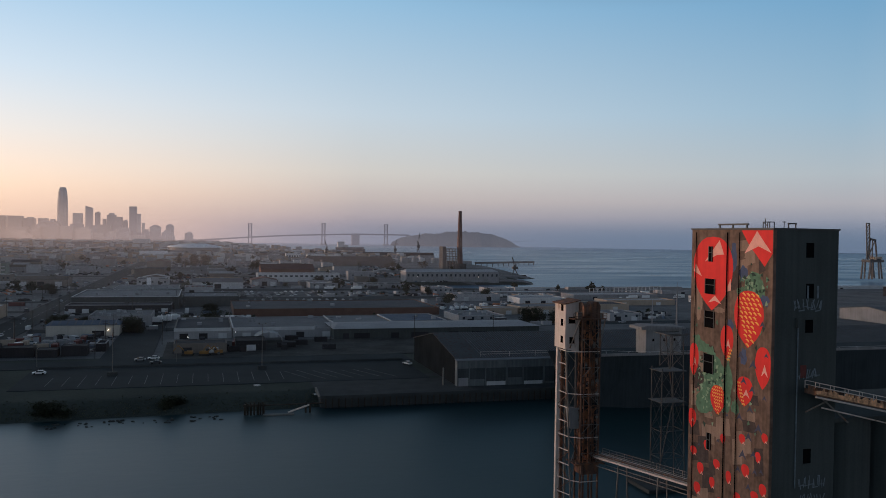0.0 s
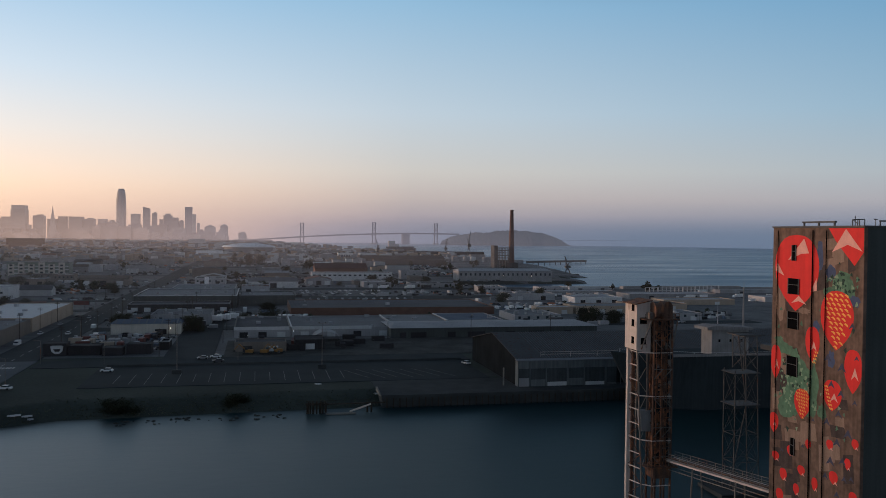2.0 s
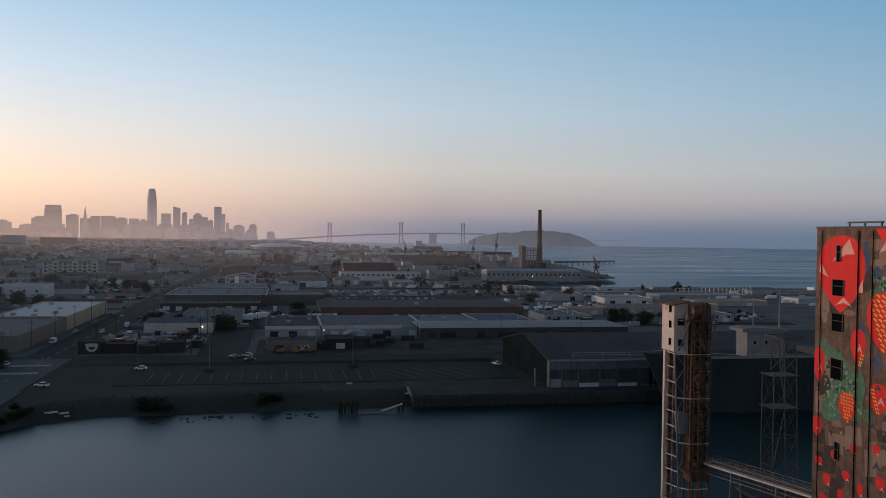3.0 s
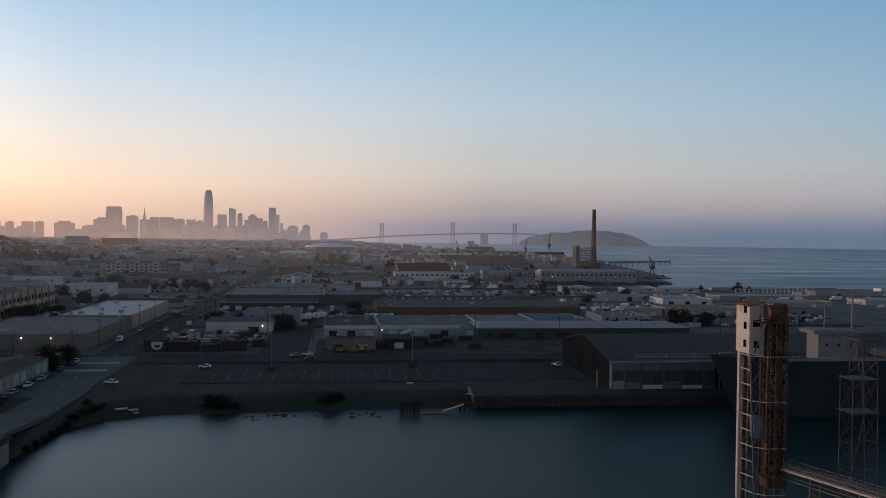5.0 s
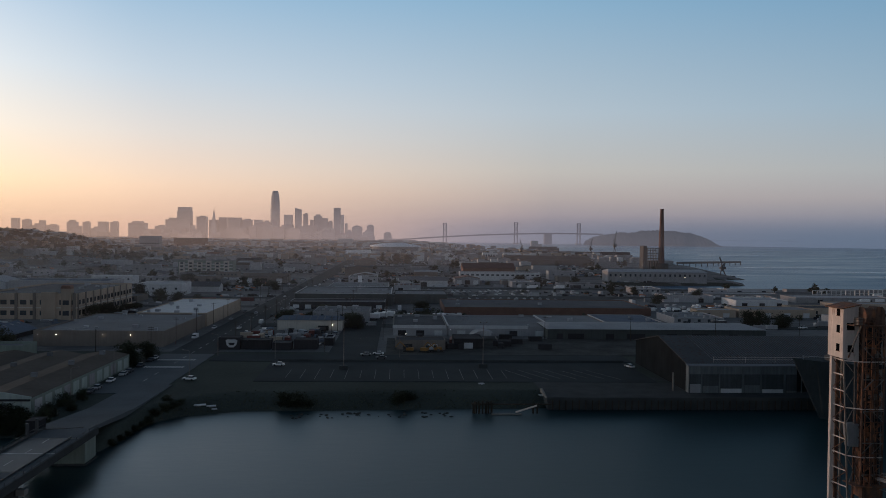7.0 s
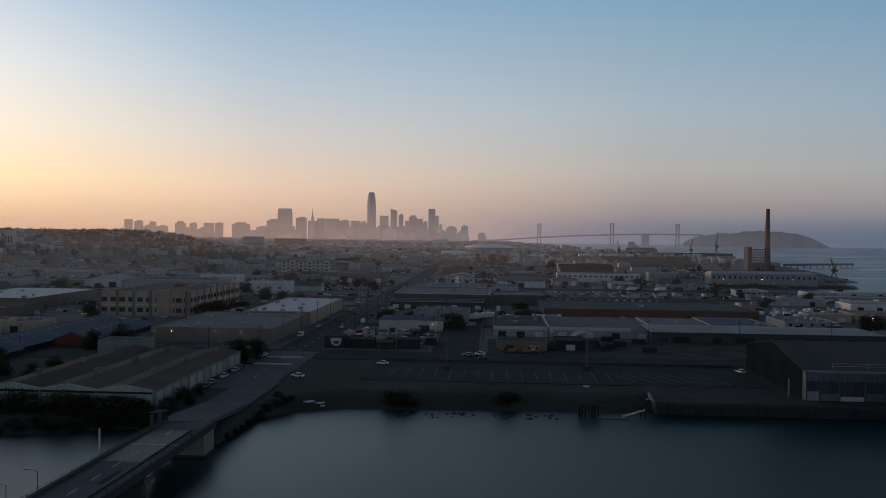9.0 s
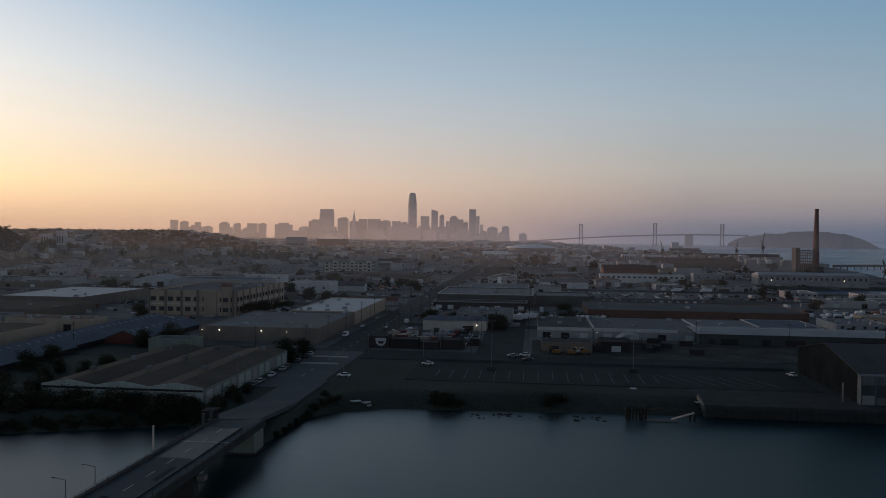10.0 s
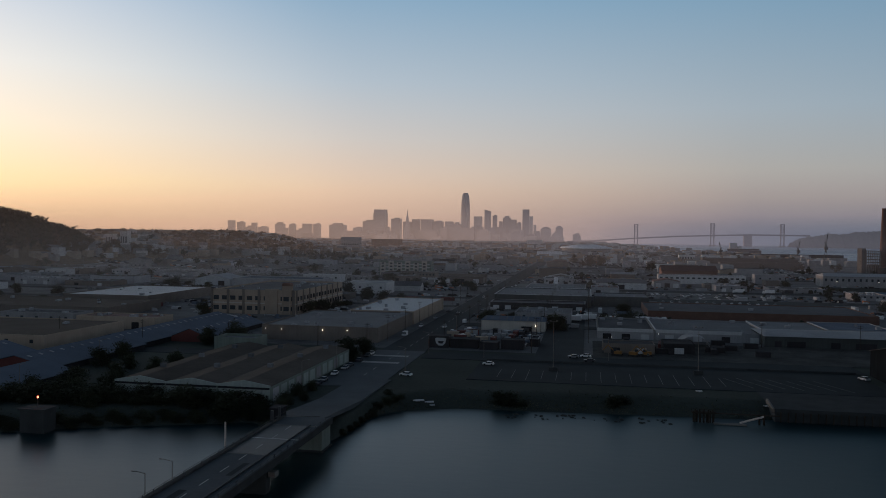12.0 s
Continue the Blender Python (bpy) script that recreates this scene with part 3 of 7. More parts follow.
# ---- grain elevator ----
def grain_elevator():
    X0, X1, Y0, Y1, TOP = 77.0, 88.0, 97.2, 117.4, 57.2
    g = thing("grain_elevator", "tall weathered concrete grain elevator with a painted mural", "silo", (X0, Y0, 0))
    W, D, G = X1 - X0, Y1 - Y0, 2.5
    # west wall in strips round the openings, the mural side
    wins = [(14.85, 47.1, 2.5, 2.4), (14.85, 41.8, 2.5, 2.6), (14.85, 34.6, 2.5, 3.0), (14.4, 22.6, 0.9, 2.6), (14.85, 52.2, 0.9, 2.4)]
    part("wall", Shape().box(0.5, 0, G, W, D, TOP), "silo_grey", g)
    cuts = sorted({G, TOP} | {z for y, z, w, h in wins} | {z + h for y, z, w, h in wins})
    for a, b in zip(cuts, cuts[1:]):
        here = [(y, w) for y, z, w, h in wins if z < (a + b) / 2 < z + h]
        y0 = 0
        for y, w in here:
            part("mural_wall", Shape().box(0, y0, a, 0.5, y - w / 2, b), "mural_ground", g, "weathered brown painted concrete")
            y0 = y + w / 2
        part("mural_wall", Shape().box(0, y0, a, 0.5, D, b), "mural_ground", g, "weathered brown painted concrete")
    for y, z, w, h in wins:
        wd = part("window", Shape().box(-0.15, y - w / 2, z, 0.49, y + w / 2, z + h), "void", g, "dark broken window opening")
        for q in (y - w / 2, y + w / 2):
            part("window_jamb", Shape().box(-0.19, q - 0.08, z, -0.15, q + 0.08, z + h), "dark_steel", wd)
        part("window_bar", Shape().box(-0.19, y - w / 2 + 0.08, z + h * 0.6 - 0.05, -0.15, y + w / 2 - 0.08, z + h * 0.6 + 0.05), "dark_steel", wd)
    # south wall openings
    for x, z in ((6.15, 53.3), (6.25, 47.5), (6.25, 42.6), (6.35, 23.9)):
        wd = part("window", Shape().box(x - 0.65, -0.03, z, x + 0.65, 0.02, z + 2.1), "void", g)
        for q in (z - 0.12, z + 2.1):
            part("window_frame", Shape().box(x - 0.75, -0.08, q, x + 0.75, 0.01, q + 0.1), "silo_grey", wd)
    # drain pipes down the mural side
    for y, r in ((18.7, 0.07), (10.4, 0.1), (7.4, 0.08)):
        part("drain_pipe", Shape().tube((-0.2, y, G), (-0.2, y, TOP - 0.4), r, n=8), "void", g)
    part("parapet", Shape().box(-0.15, -0.15, TOP, W + 0.15, 0.15, TOP + 0.25).box(-0.15, D - 0.15, TOP, W + 0.15, D + 0.15, TOP + 0.25).box(-0.15, 0.15, TOP, 0.15, D - 0.15, TOP + 0.25).box(W - 0.15, 0.15, TOP, W + 0.15, D - 0.15, TOP + 0.25), "dark_steel", g)
    part("parapet_rail", Shape().box(0.3, 6.3, TOP + 0.7, 0.6, 13.6, TOP + 0.95).box(0.35, 6.5, TOP, 0.55, 6.7, TOP + 0.7).box(0.35, 13.2, TOP, 0.55, 13.4, TOP + 0.7).box(0.35, 9.9, TOP, 0.55, 10.1, TOP + 0.7), "dark_steel", g)
    hoist = Shape()
    for x, y in ((0.5, 3.0), (0.5, 2.0), (1.6, 2.0), (1.6, 3.0)):
        hoist.bar((x, y, TOP), (x, y, TOP + 1.1), 0.1)
    hoist.bar((0.5, 2.0, TOP + 1.1), (1.6, 2.0, TOP + 1.1), 0.12).bar((0.5, 3, TOP + 1.1), (1.6, 3, TOP + 1.1), 0.12).bar((0.5, 2, TOP + 0.5), (0.5, 3, TOP + 1.1), 0.1).bar((0.5, 2.5, TOP), (0.5, 2.5, TOP + 1.6), 0.08)
    part("roof_hoist", hoist, "dark_steel", g)
    part("roof_frame", Shape().bar((2.9, 0.6, TOP), (2.9, 0.6, TOP + 0.9), 0.14).bar((4.1, 0.6, TOP), (4.1, 0.6, TOP + 0.9), 0.14).bar((2.8, 0.6, TOP + 0.9), (4.2, 0.6, TOP + 0.9), 0.2).bar((2.0, 0.4, TOP), (2.0, 0.4, TOP + 1.2), 0.07).bar((1.75, 0.4, TOP + 1.1), (2.25, 0.4, TOP + 1.1), 0.12), "dark_steel", g)
    part("conduit", Shape().tube((4.3, -0.12, 20.5), (4.3, -0.12, 44.6), 0.1), "graffiti", g)
    part("ledge", Shape().box(3.9, -0.4, 44.5, 7.6, -0.02, 44.75).box(3.9, -0.5, 43.4, 4.5, -0.02, 44.5), "silo_grey", g)
    part("painted_patch", Shape().box(4.9, -0.05, 36.2, 5.9, -0.02, 38.0), "red_paint", g, "faded red painted patch")
    for x in (5.75, 7.45):
        part("painted_patch", Shape().box(x, -0.06, 47.5, x + 0.3, -0.03, 49.3), "graffiti", g)
    return g, D


elevator, ED = grain_elevator()


def shield(y, z, w, h):
    """Outline of a painted berry, round above and pointed below."""
    right = []
    for k in range(13):
        v = math.cos(math.pi * k / 12)
        half = math.sqrt(1 - v * v) ** 0.8 if v > 0 else 1 - (-v) ** 2.3
        right.append((0.5 * w * half, h * (0.12 + (0.4 if v > 0 else 0.58) * v)))
    return [(y + a, z + b) for a, b in right] + [(y - a * 1.02, z + b) for a, b in reversed(right[1:-1])]


COATS = [0]


def mural(name, pts, material, lift=0.03, parent=None):
    if lift == 0.03:
        COATS[0] += 1
        lift = 0.025 + COATS[0] * 0.0003
    s = Shape().prism([(min(max(y, 0.03), ED - 0.03), z) for y, z in pts], 0, -lift, -lift + 0.004)
    return part(name, s, material, parent or elevator)


def chevron(y, z, w, h):
    return [(y, z + 0.5 * h), (y + 0.5 * w, z - 0.45 * h), (y, z - 0.12 * h), (y - 0.5 * w, z - 0.45 * h)]


def berry(y, z, w, h, mark=True, material="mural_red"):
    b = mural("mural_berry", shield(y, z, w, h), material)
    if mark:
        small = w < 2.2
        part("mural_highlight", Shape().prism(chevron(y - (0.25 if small else 0.12) * w, z - (0.3 if small else 0.02) * h, (0.5 if small else 0.42) * w, 0.3 * h), 0, -0.056, -0.052), "mural_pink", b)
    return b


def cone_berry(y, z, w, h, rows):
    b = mural("mural_berry", shield(y, z, w, h), "mural_red")
    for r in range(rows):
        v = 0.44 - 0.86 * r / (rows - 1)
        half = 0.42 * w * min(1, (v + 0.52) * 1.25) * (0.66 if v > 0.4 else 0.86 if v > 0.25 else 1)
        n = max(1, round(half * 2 / (w / 6.5) + 0.5))
        for i in range(n):
            yy, zz = y - 0.03 * w + (i + 0.5 - n / 2) * w / 6.5 + (0.05 * w if r % 2 else -0.03 * w), z + v * h
            a, c = w / 16, h / rows * 0.54
            part("mural_scale", Shape().prism([(yy - a * 1.1, zz - c * 0.5), (yy - a * 0.9, zz + c * 0.35), (yy + a * 0.1, zz + c * 0.95), (yy + a * 1.05, zz + c * 0.55), (yy + a * 0.2, zz + c * 0.2), (yy - a * 0.4, zz - c * 0.25)], 0, -0.056, -0.052), "mural_orange", b)


big = berry(14.4, 50.0, 10.4, 11.8, False)
for pts in (chevron(13.6, 47.6 - 1.3, 3.6, 1.3), [(12.6, 55.6), (11.4, 53.4), (13.2, 53.3), (16.4, 52.2)], [(19.0, 51.9), (17.2, 49.8), (19.4, 50.5)], [(9.6, 49.8), (9.5, 48.0), (10.9, 47.7)]):
    part("mural_highlight", Shape().prism(pts, 0, -0.056, -0.052), "mural_pink", big)
top = mural("mural_berry", [(7.2, 57.1), (0.1, 57.1), (0.1, 53.8), (1.8, 51.9), (5.6, 55.2)], "mural_red")
part("mural_highlight", Shape().prism([(3.6, 57.0), (0.3, 53.9), (3.2, 54.8), (6.4, 53.7)], 0, -0.056, -0.052), "mural_pink", top)
cone_berry(5.2, 43.8, 6.8, 8.6, 12)
berry(10.3, 39.9, 3.2, 5.3)
berry(19.0, 36.0, 2.6, 5.5)
berry(1.7, 37.2, 3.5, 6.2)
berry(5.8, 33.2, 3.9, 4.5)
cone_berry(12.4, 30.7, 3.7, 4.6, 9)
berry(19.2, 26.5, 2.3, 3.2)
rng = random.Random(4)
for y, z in ((1.0, 27.5), (6.1, 26.2), (2.4, 24.4), (5.2, 21.7), (12.3, 20.8), (15.0, 23.1), (10.8, 25.1), (9.2, 19.6), (16.6, 19.0), (3.0, 18.6), (13.4, 17.6), (7.0, 17.0), (18.6, 21.4), (1.2, 20.0), (11.2, 15.2), (5.0, 14.6), (17.4, 15.6), (2.0, 13.5)):
    berry(y, z, rng.uniform(1.2, 1.9), rng.uniform(1.4, 2.1), True)
# broad faded paint patches under the berries
for k in range(60):
    y, z = rng.uniform(1.5, 18.5), rng.uniform(4, 55)
    a, b = rng.uniform(0.6, 1.9), rng.uniform(0.5, 2.4)
    y = min(max(y, a + 0.1), ED - a - 0.1)
    mural("mural_patch", [(y - a, z - b * 0.7), (y + a * 0.8, z - b), (y + a, z + b * 0.8), (y - a * 0.7, z + b)], rng.choice(("mural_umber", "mural_umber", "mural_shade")), lift=0.003 + k * 0.0001)
# scaled edges of two half-turned berries
for y0, z0, n, lean in ((7.3, 34.4, 7, -0.32), (9.5, 38.9, 4, 0.3)):
    for i in range(n):
        for j in range(2):
            y, z = y0 + lean * i * 0.6 - 0.42 * j, z0 - 0.5 * i
            mural("mural_scale", [(y - 0.18, z - 0.1), (y - 0.1, z + 0.2), (y + 0.2, z + 0.22), (y + 0.14, z - 0.02)], "mural_orange", lift=0.056)
# washes of green and blue paint under the leaves
def blot(y, z, a, b, material, k):
    pts = []
    for i in range(18):
        t, q = 2 * math.pi * i / 18, rng.uniform(0.72, 1.12)
        pts.append((y + a * q * math.cos(t), z + b * q * math.sin(t)))
    mural("mural_wash", pts, material, lift=0.010 + k * 0.0001)


for k, (y, z, a, b, m) in enumerate(((13.2, 35.0, 2.6, 2.6, "mural_green"), (14.6, 31.8, 2.8, 3.0, "mural_green"), (16.4, 29.9, 2.2, 2.0, "mural_green"), (10.0, 34.0, 1.3, 3.4, "mural_green"), (10.6, 31.2, 1.5, 2.0, "mural_green"), (16.6, 38.6, 2.2, 0.9, "mural_green"), (14.2, 37.4, 1.2, 1.5, "mural_green"), (18.2, 39.6, 1.2, 0.8, "mural_green"), (4.2, 49.3, 2.2, 1.7, "mural_green"), (6.6, 47.8, 1.7, 1.0, "mural_green"), (2.6, 48.0, 1.2, 1.4, "mural_green"), (7.9, 30.6, 1.0, 1.2, "mural_green"), (9.0, 53.0, 0.9, 2.3, "mural_blue"), (9.6, 42.6, 0.9, 1.2, "mural_blue"), (6.6, 50.8, 1.2, 1.2, "mural_blue"), (1.6, 47.0, 1.1, 0.9, "mural_blue"), (5.6, 53.4, 0.9, 0.9, "mural_umber"), (6.2, 38.4, 0.8, 1.4, "mural_blue"), (17.8, 33.6, 1.6, 2.2, "mural_shade"), (18.0, 45.6, 1.2, 3.0, "mural_umber"), (12.4, 44.8, 1.6, 0.5, "mural_umber"))):
    blot(y, z, a, b, m, k)
# leaves on the washes
for k in range(200):
    if k < 120:
        y, z = rng.gauss(14.2, 2.3), rng.gauss(32.6, 2.4)
    elif k < 175:
        y, z = rng.gauss(4.4, 1.6), rng.gauss(48.8, 1.0)
    else:
        y, z = rng.uniform(1, 19), rng.uniform(27, 52)
    y, r = min(max(y, 1.2), 19.0), rng.uniform(0.22, 0.5)
    a = rng.uniform(0, 6.28)
    mural("mural_leaf", [(y + r * q * math.cos(a + t), z + r * q * math.sin(a + t)) for t, q in ((0, 1.3), (1.2, 0.6), (2.4, 0.9), (3.3, 0.4), (4.6, 0.8))], rng.choice(("mural_green", "mural_leaf_dark", "mural_leaf_pale")), lift=0.013 + k * 0.00005)
# dark winged shards drifting down the bare side
for y, z, r in ((2.0, 43.6, 0.8), (3.9, 37.6, 1.1), (6.8, 38.6, 1.0), (1.0, 39.3, 0.6), (4.4, 31.0, 0.9), (6.8, 29.4, 0.9), (2.4, 28.6, 1.1), (4.6, 26.9, 1.0), (3.4, 24.6, 0.9), (5.9, 24.0, 1.1), (3.0, 22.2, 0.7), (6.9, 21.6, 0.8), (4.4, 19.6, 0.8), (1.6, 22.6, 0.6), (6.0, 34.9, 0.9), (4.0, 33.9, 0.9), (1.2, 33.2, 0.6), (9.8, 29.0, 0.5), (12.0, 24.6, 0.5), (17.0, 22.8, 0.5)):
    COATS[0] += 1
    mural("mural_shard", chevron(y, z, r * 1.7, r * 1.3), "mural_dark")


# graffiti on the dark wall: plain strokes
def graffiti(x, z, w, h, n, material):
    for i in range(n):
        a = x + (i + 0.5) * w / n
        t, q, zz = rng.uniform(-0.4, 0.4), rng.uniform(0.04, 0.09), z + rng.uniform(0, 0.3) * h
        if i % 3 == 2:
            pts = [(a - 0.45, zz), (a + 0.35, zz + 0.1), (a + 0.35, zz + 0.1 + 2 * q), (a - 0.45, zz + 2 * q)]
        else:
            hh = h * rng.uniform(0.45, 0.8)
            pts = [(a - q, zz), (a + q, zz), (a + q + t, zz + hh), (a - q + t, zz + hh)]
        part("graffiti_bar", Shape().prism(pts, 1, -0.04 - 0.002 * i, -0.02), material, elevator)


graffiti(3.6, 45.6, 4.6, 2.2, 20, "graffiti")
graffiti(4.4, 35.9, 3.6, 1.8, 15, "graffiti")
graffiti(5.0, 20.2, 4.4, 2.0, 17, "graffiti")
graffiti(5.1, 18.3, 4.2, 1.5, 14, "graffiti")


def grain_bins():
    g = thing("grain_bins", "row of dark concrete storage silos beside the elevator", "silo", (88, 97, 2.5))
    for i in range(4):
        for j in range(2):
            part("bin", Shape().tube((4.6 + i * 9, 4.8 + j * 9.2, 0), (4.6 + i * 9, 4.8 + j * 9.2, 27), 4.5, n=20), "silo_grey", g, smooth=False)
    part("deck", Shape().box(0.1, 0.2, 27, 37, 19, 27.6), "silo_grey", g)


grain_bins()


def truss(p, q, w, h, panels, parent, name, material, deck=None):
    """A square lattice girder between two points."""
    p, q = Vector(p), Vector(q)
    d = (q - p).normalized()
    side = d.cross(Vector((0, 0, 1))).normalized() * (w / 2)
    up = Vector((0, 0, h))
    s = Shape()
    for a in (side, -side):
        s.bar(p + a, q + a, 0.18).bar(p + a + up, q + a + up, 0.18)
        for i in range(panels):
            u, v = p.lerp(q, i / panels) + a, p.lerp(q, (i + 1) / panels) + a
            s.bar(u, v + up, 0.1).bar(u, u + up, 0.1)
    return part(name, s, material, parent)


def conveyor_gallery():
    g = thing("conveyor_gallery", "rusty conveyor gallery with hand rails leaving the grain elevator", "conveyor", (82.0, 97.0, 0))
    a, b = Vector((0.2, -1.6, 34.9)), Vector((30, -1.6, 28.6))
    part("deck", Shape().box(0, 0, 0, 1, 1, 0.1).data("deck", "rusty"), None, g).matrix_basis = Matrix.Identity(4)
    g.children[0].data = Shape().face(a + Vector((0, -1, 0)), b + Vector((0, -1, 0)), b + Vector((0, 1.2, 0)), a + Vector((0, 1.2, 0))).prism([(a.x, a.z - 0.7), (b.x, b.z - 0.7), (b.x, b.z - 0.02), (a.x, a.z - 0.02)], 1, -2.6, -0.4).data("deck", "rusty")
    for y in (-2.6, -0.5):
        r = Shape()
        for k in range(13):
            c = a.lerp(b, k / 12)
            r.bar((c.x, y, c.z), (c.x, y, c.z + 1.1), 0.07)
        for h in (0.55, 1.1):
            r.bar((a.x, y, a.z + h), (b.x, y, b.z + h), 0.07)
        part("hand_rail", r, "pale_steel", g)
    part("pipe", Shape().tube((a.x, -2.7, a.z - 0.9), (b.x, -2.7, b.z - 0.9), 0.13), "pale_steel", g)
    part("side_plate", Shape().prism([(a.x, a.z - 0.5), (b.x, b.z - 0.5), (b.x, b.z + 0.1), (a.x, a.z + 0.1)], 1, -2.72, -2.64), "flaked_rust", g, "flaking orange-brown side plate with painted sunset light")
    part("belt_cover", Shape().prism([(a.x, a.z), (b.x, b.z), (b.x, b.z + 0.5), (a.x, a.z + 0.5)], 1, -2.0, -1.1), "rusty", g)
    # flakes in the brightened rust paint the sunlit speckles
    fl = random.Random(40)
    for k in range(150):
        c = a.lerp(b, (k + fl.random()) / 150)
        w, y0 = fl.uniform(0.12, 0.5), fl.uniform(-2.62, -1.1)
        part("rust_flake", Shape().prism([(c.x - w, c.z + 0.02), (c.x + w, c.z), (c.x + w * 0.7, c.z + fl.uniform(0.2, 0.6)), (c.x - w * 0.8, c.z + fl.uniform(0.1, 0.5))], 1, y0 - 0.2, y0), fl.choice(("flaked_rust", "flaked_rust", "old_rust")), g)
    part("bracket", Shape().bar((a.x + 1.5, -1.6, a.z - 1), (a.x + 6.5, -1.6, 29.9), 0.2).bar((a.x + 0.4, -0.2, a.z - 3.5), (a.x + 4, -1.6, a.z - 1.3), 0.2), "steel", g)
    part("lower_pipe", Shape().tube((a.x + 1.6, -2.0, a.z - 2.6), (b.x, -2.0, b.z - 3.0), 0.1), "pale_steel", g)


conveyor_gallery()


def marine_leg():
    """Loading tower: pale cab on lattice legs beside a rusty bucket-elevator mast."""
    g = thing("loading_tower", "rusty grain loading tower with a pale metal cab", "tower", (69.6, 150.0, 0))
    r = random.Random(31)
    cab = part("cab", Shape().prism([(0.0, 33.4), (0.0, 42.3), (3.0, 42.9), (3.0, 32.8)], 1, 0.0, 5.2), "pale_steel", g, "weathered pale metal cab with dark windows")
    part("cab_roof", Shape().prism([(-0.5, 42.3), (3.2, 43.05), (3.2, 43.25), (-0.5, 42.5)], 1, -0.3, 5.6), "rusty", g)
    for z in (34.6, 38.0, 41.0):
        wd = part("window", Shape().box(-0.04, 1.1, z, 0.02, 2.2, z + 1.3), "void", cab)
        part("window_frame", Shape().box(-0.08, 1.0, z - 0.1, 0.0, 2.3, z), "rusty", wd)
    for x, z, w in ((0.9, 34.6, 1.1), (0.7, 38.6, 1.4)):
        wd = part("window", Shape().box(x, -0.04, z, x + w, 0.02, z + 1.2), "void", cab)
        part("window_frame", Shape().box(x - 0.1, -0.08, z - 0.1, x + w + 0.1, 0.0, z), "rusty", wd)
    # cab stair strut
    part("strut", Shape().bar((2.6, -1.4, 39.5), (0.9, -0.3, 33.6), 0.2), "steel", g)
    # head platform
    part("platform", Shape().box(0.6, -2.4, 39.5, 7.9, 2.6, 39.65), "rusty", g)
    rail = Shape()
    for x in np.arange(0.6, 8.0, 0.9):
        rail.bar((x, -2.4, 39.6), (x, -2.4, 40.7), 0.06)
    for h in (40.15, 40.7):
        rail.bar((0.6, -2.4, h), (7.9, -2.4, h), 0.06).bar((7.9, -2.4, h), (7.9, 2.6, h), 0.06)
    part("platform_rail", rail, "rusty", g)
    part("head_drum", Shape().tube((2.9, -0.9, 41.2), (4.4, -0.9, 41.2), 1.5, n=16).tube((2.8, -0.9, 41.2), (2.9, -0.9, 41.2), 1.7, n=16).tube((4.4, -0.9, 41.2), (4.5, -0.9, 41.2), 1.7, n=16), "rusty", g, "rust-red drive drum")
    part("head_housing", Shape().prism([(4.9, 39.6), (6.9, 39.6), (6.9, 42.2), (6.4, 42.9), (5.4, 42.9), (4.9, 42.3)], 1, -1.4, 1.0), "rusty", g)
    part("motor_box", Shape().box(1.9, -1.6, 39.65, 2.7, -0.2, 40.9).box(7.0, -1.2, 39.65, 7.7, 0.2, 40.6), "steel", g)
    part("side_bracket", Shape().bar((7.8, -1.8, 39.5), (6.9, -1.2, 33.2), 0.2).bar((7.8, 1.8, 39.5), (6.9, 1.2, 33.2), 0.16), "steel", g)
    # legs under the cab; the front one stands askew
    def foot(z):
        return 0.35 + (33.3 - z) * 0.047
    part("leg", Shape().bar((foot(33.3), 0.2, 33.3), (foot(0.5), 0.1, 0.5), 0.26), "steel", g)
    for x, y, m, w in ((0.45, 4.2, "pale_steel", 0.75), (1.5, 4.4, "rusty", 0.5), (2.6, 4.9, "steel", 0.32)):
        part("leg", Shape().box(x - w / 2, y - w / 2, 0.5, x + w / 2, y + w / 2, 33.3), m, g)
    # rusty mast: corner posts, two casings, plates, ladder
    for x in (3.1, 4.95, 6.9):
        for y in (-1.3, 1.2):
            part("mast_post", Shape().box(x - 0.16, y - 0.16, 0.5, x + 0.16, y + 0.16, 39.5), "rusty", g)
    for x0, x1 in ((3.2, 4.85), (5.05, 6.75)):
        part("casing", Shape().box(x0, -0.6, 10.8, x1, 0.7, 39.5), "old_rust", g, "rusted elevator casing")
        for k in range(7):
            xr = x0 + 0.08 + k * (x1 - x0 - 0.16) / 6
            part("casing_rib", Shape().box(xr - 0.05, -0.72, 10.8, xr + 0.05, -0.6, 39.5), ("old_rust", "rusty", "hull")[k % 3], g)
    for k in range(150):
        z = 10.9 + k * 0.188
        x0 = (3.15, 5.2, 3.9, 6.0)[k % 4] + r.uniform(-0.1, 0.35)
        d = -0.75 - 0.22 * (k % 4)
        part("plate", Shape().box(x0, d - 0.06, z, x0 + r.uniform(0.2, 0.8), d, z + r.uniform(0.25, 1.3)), r.choice(("rusty", "old_rust", "rust_red", "old_rust", "rusty", "hull", "hull", "steel")), g)
    for x in (3.55, 4.6, 5.35, 6.5):
        part("guide", Shape().bar((x, -1.45, 10.8), (x, -1.45, 39.4), 0.1), "rust_red" if x < 5 else "steel", g)
    zs = [10.8 + 1.9 * i for i in range(16)]
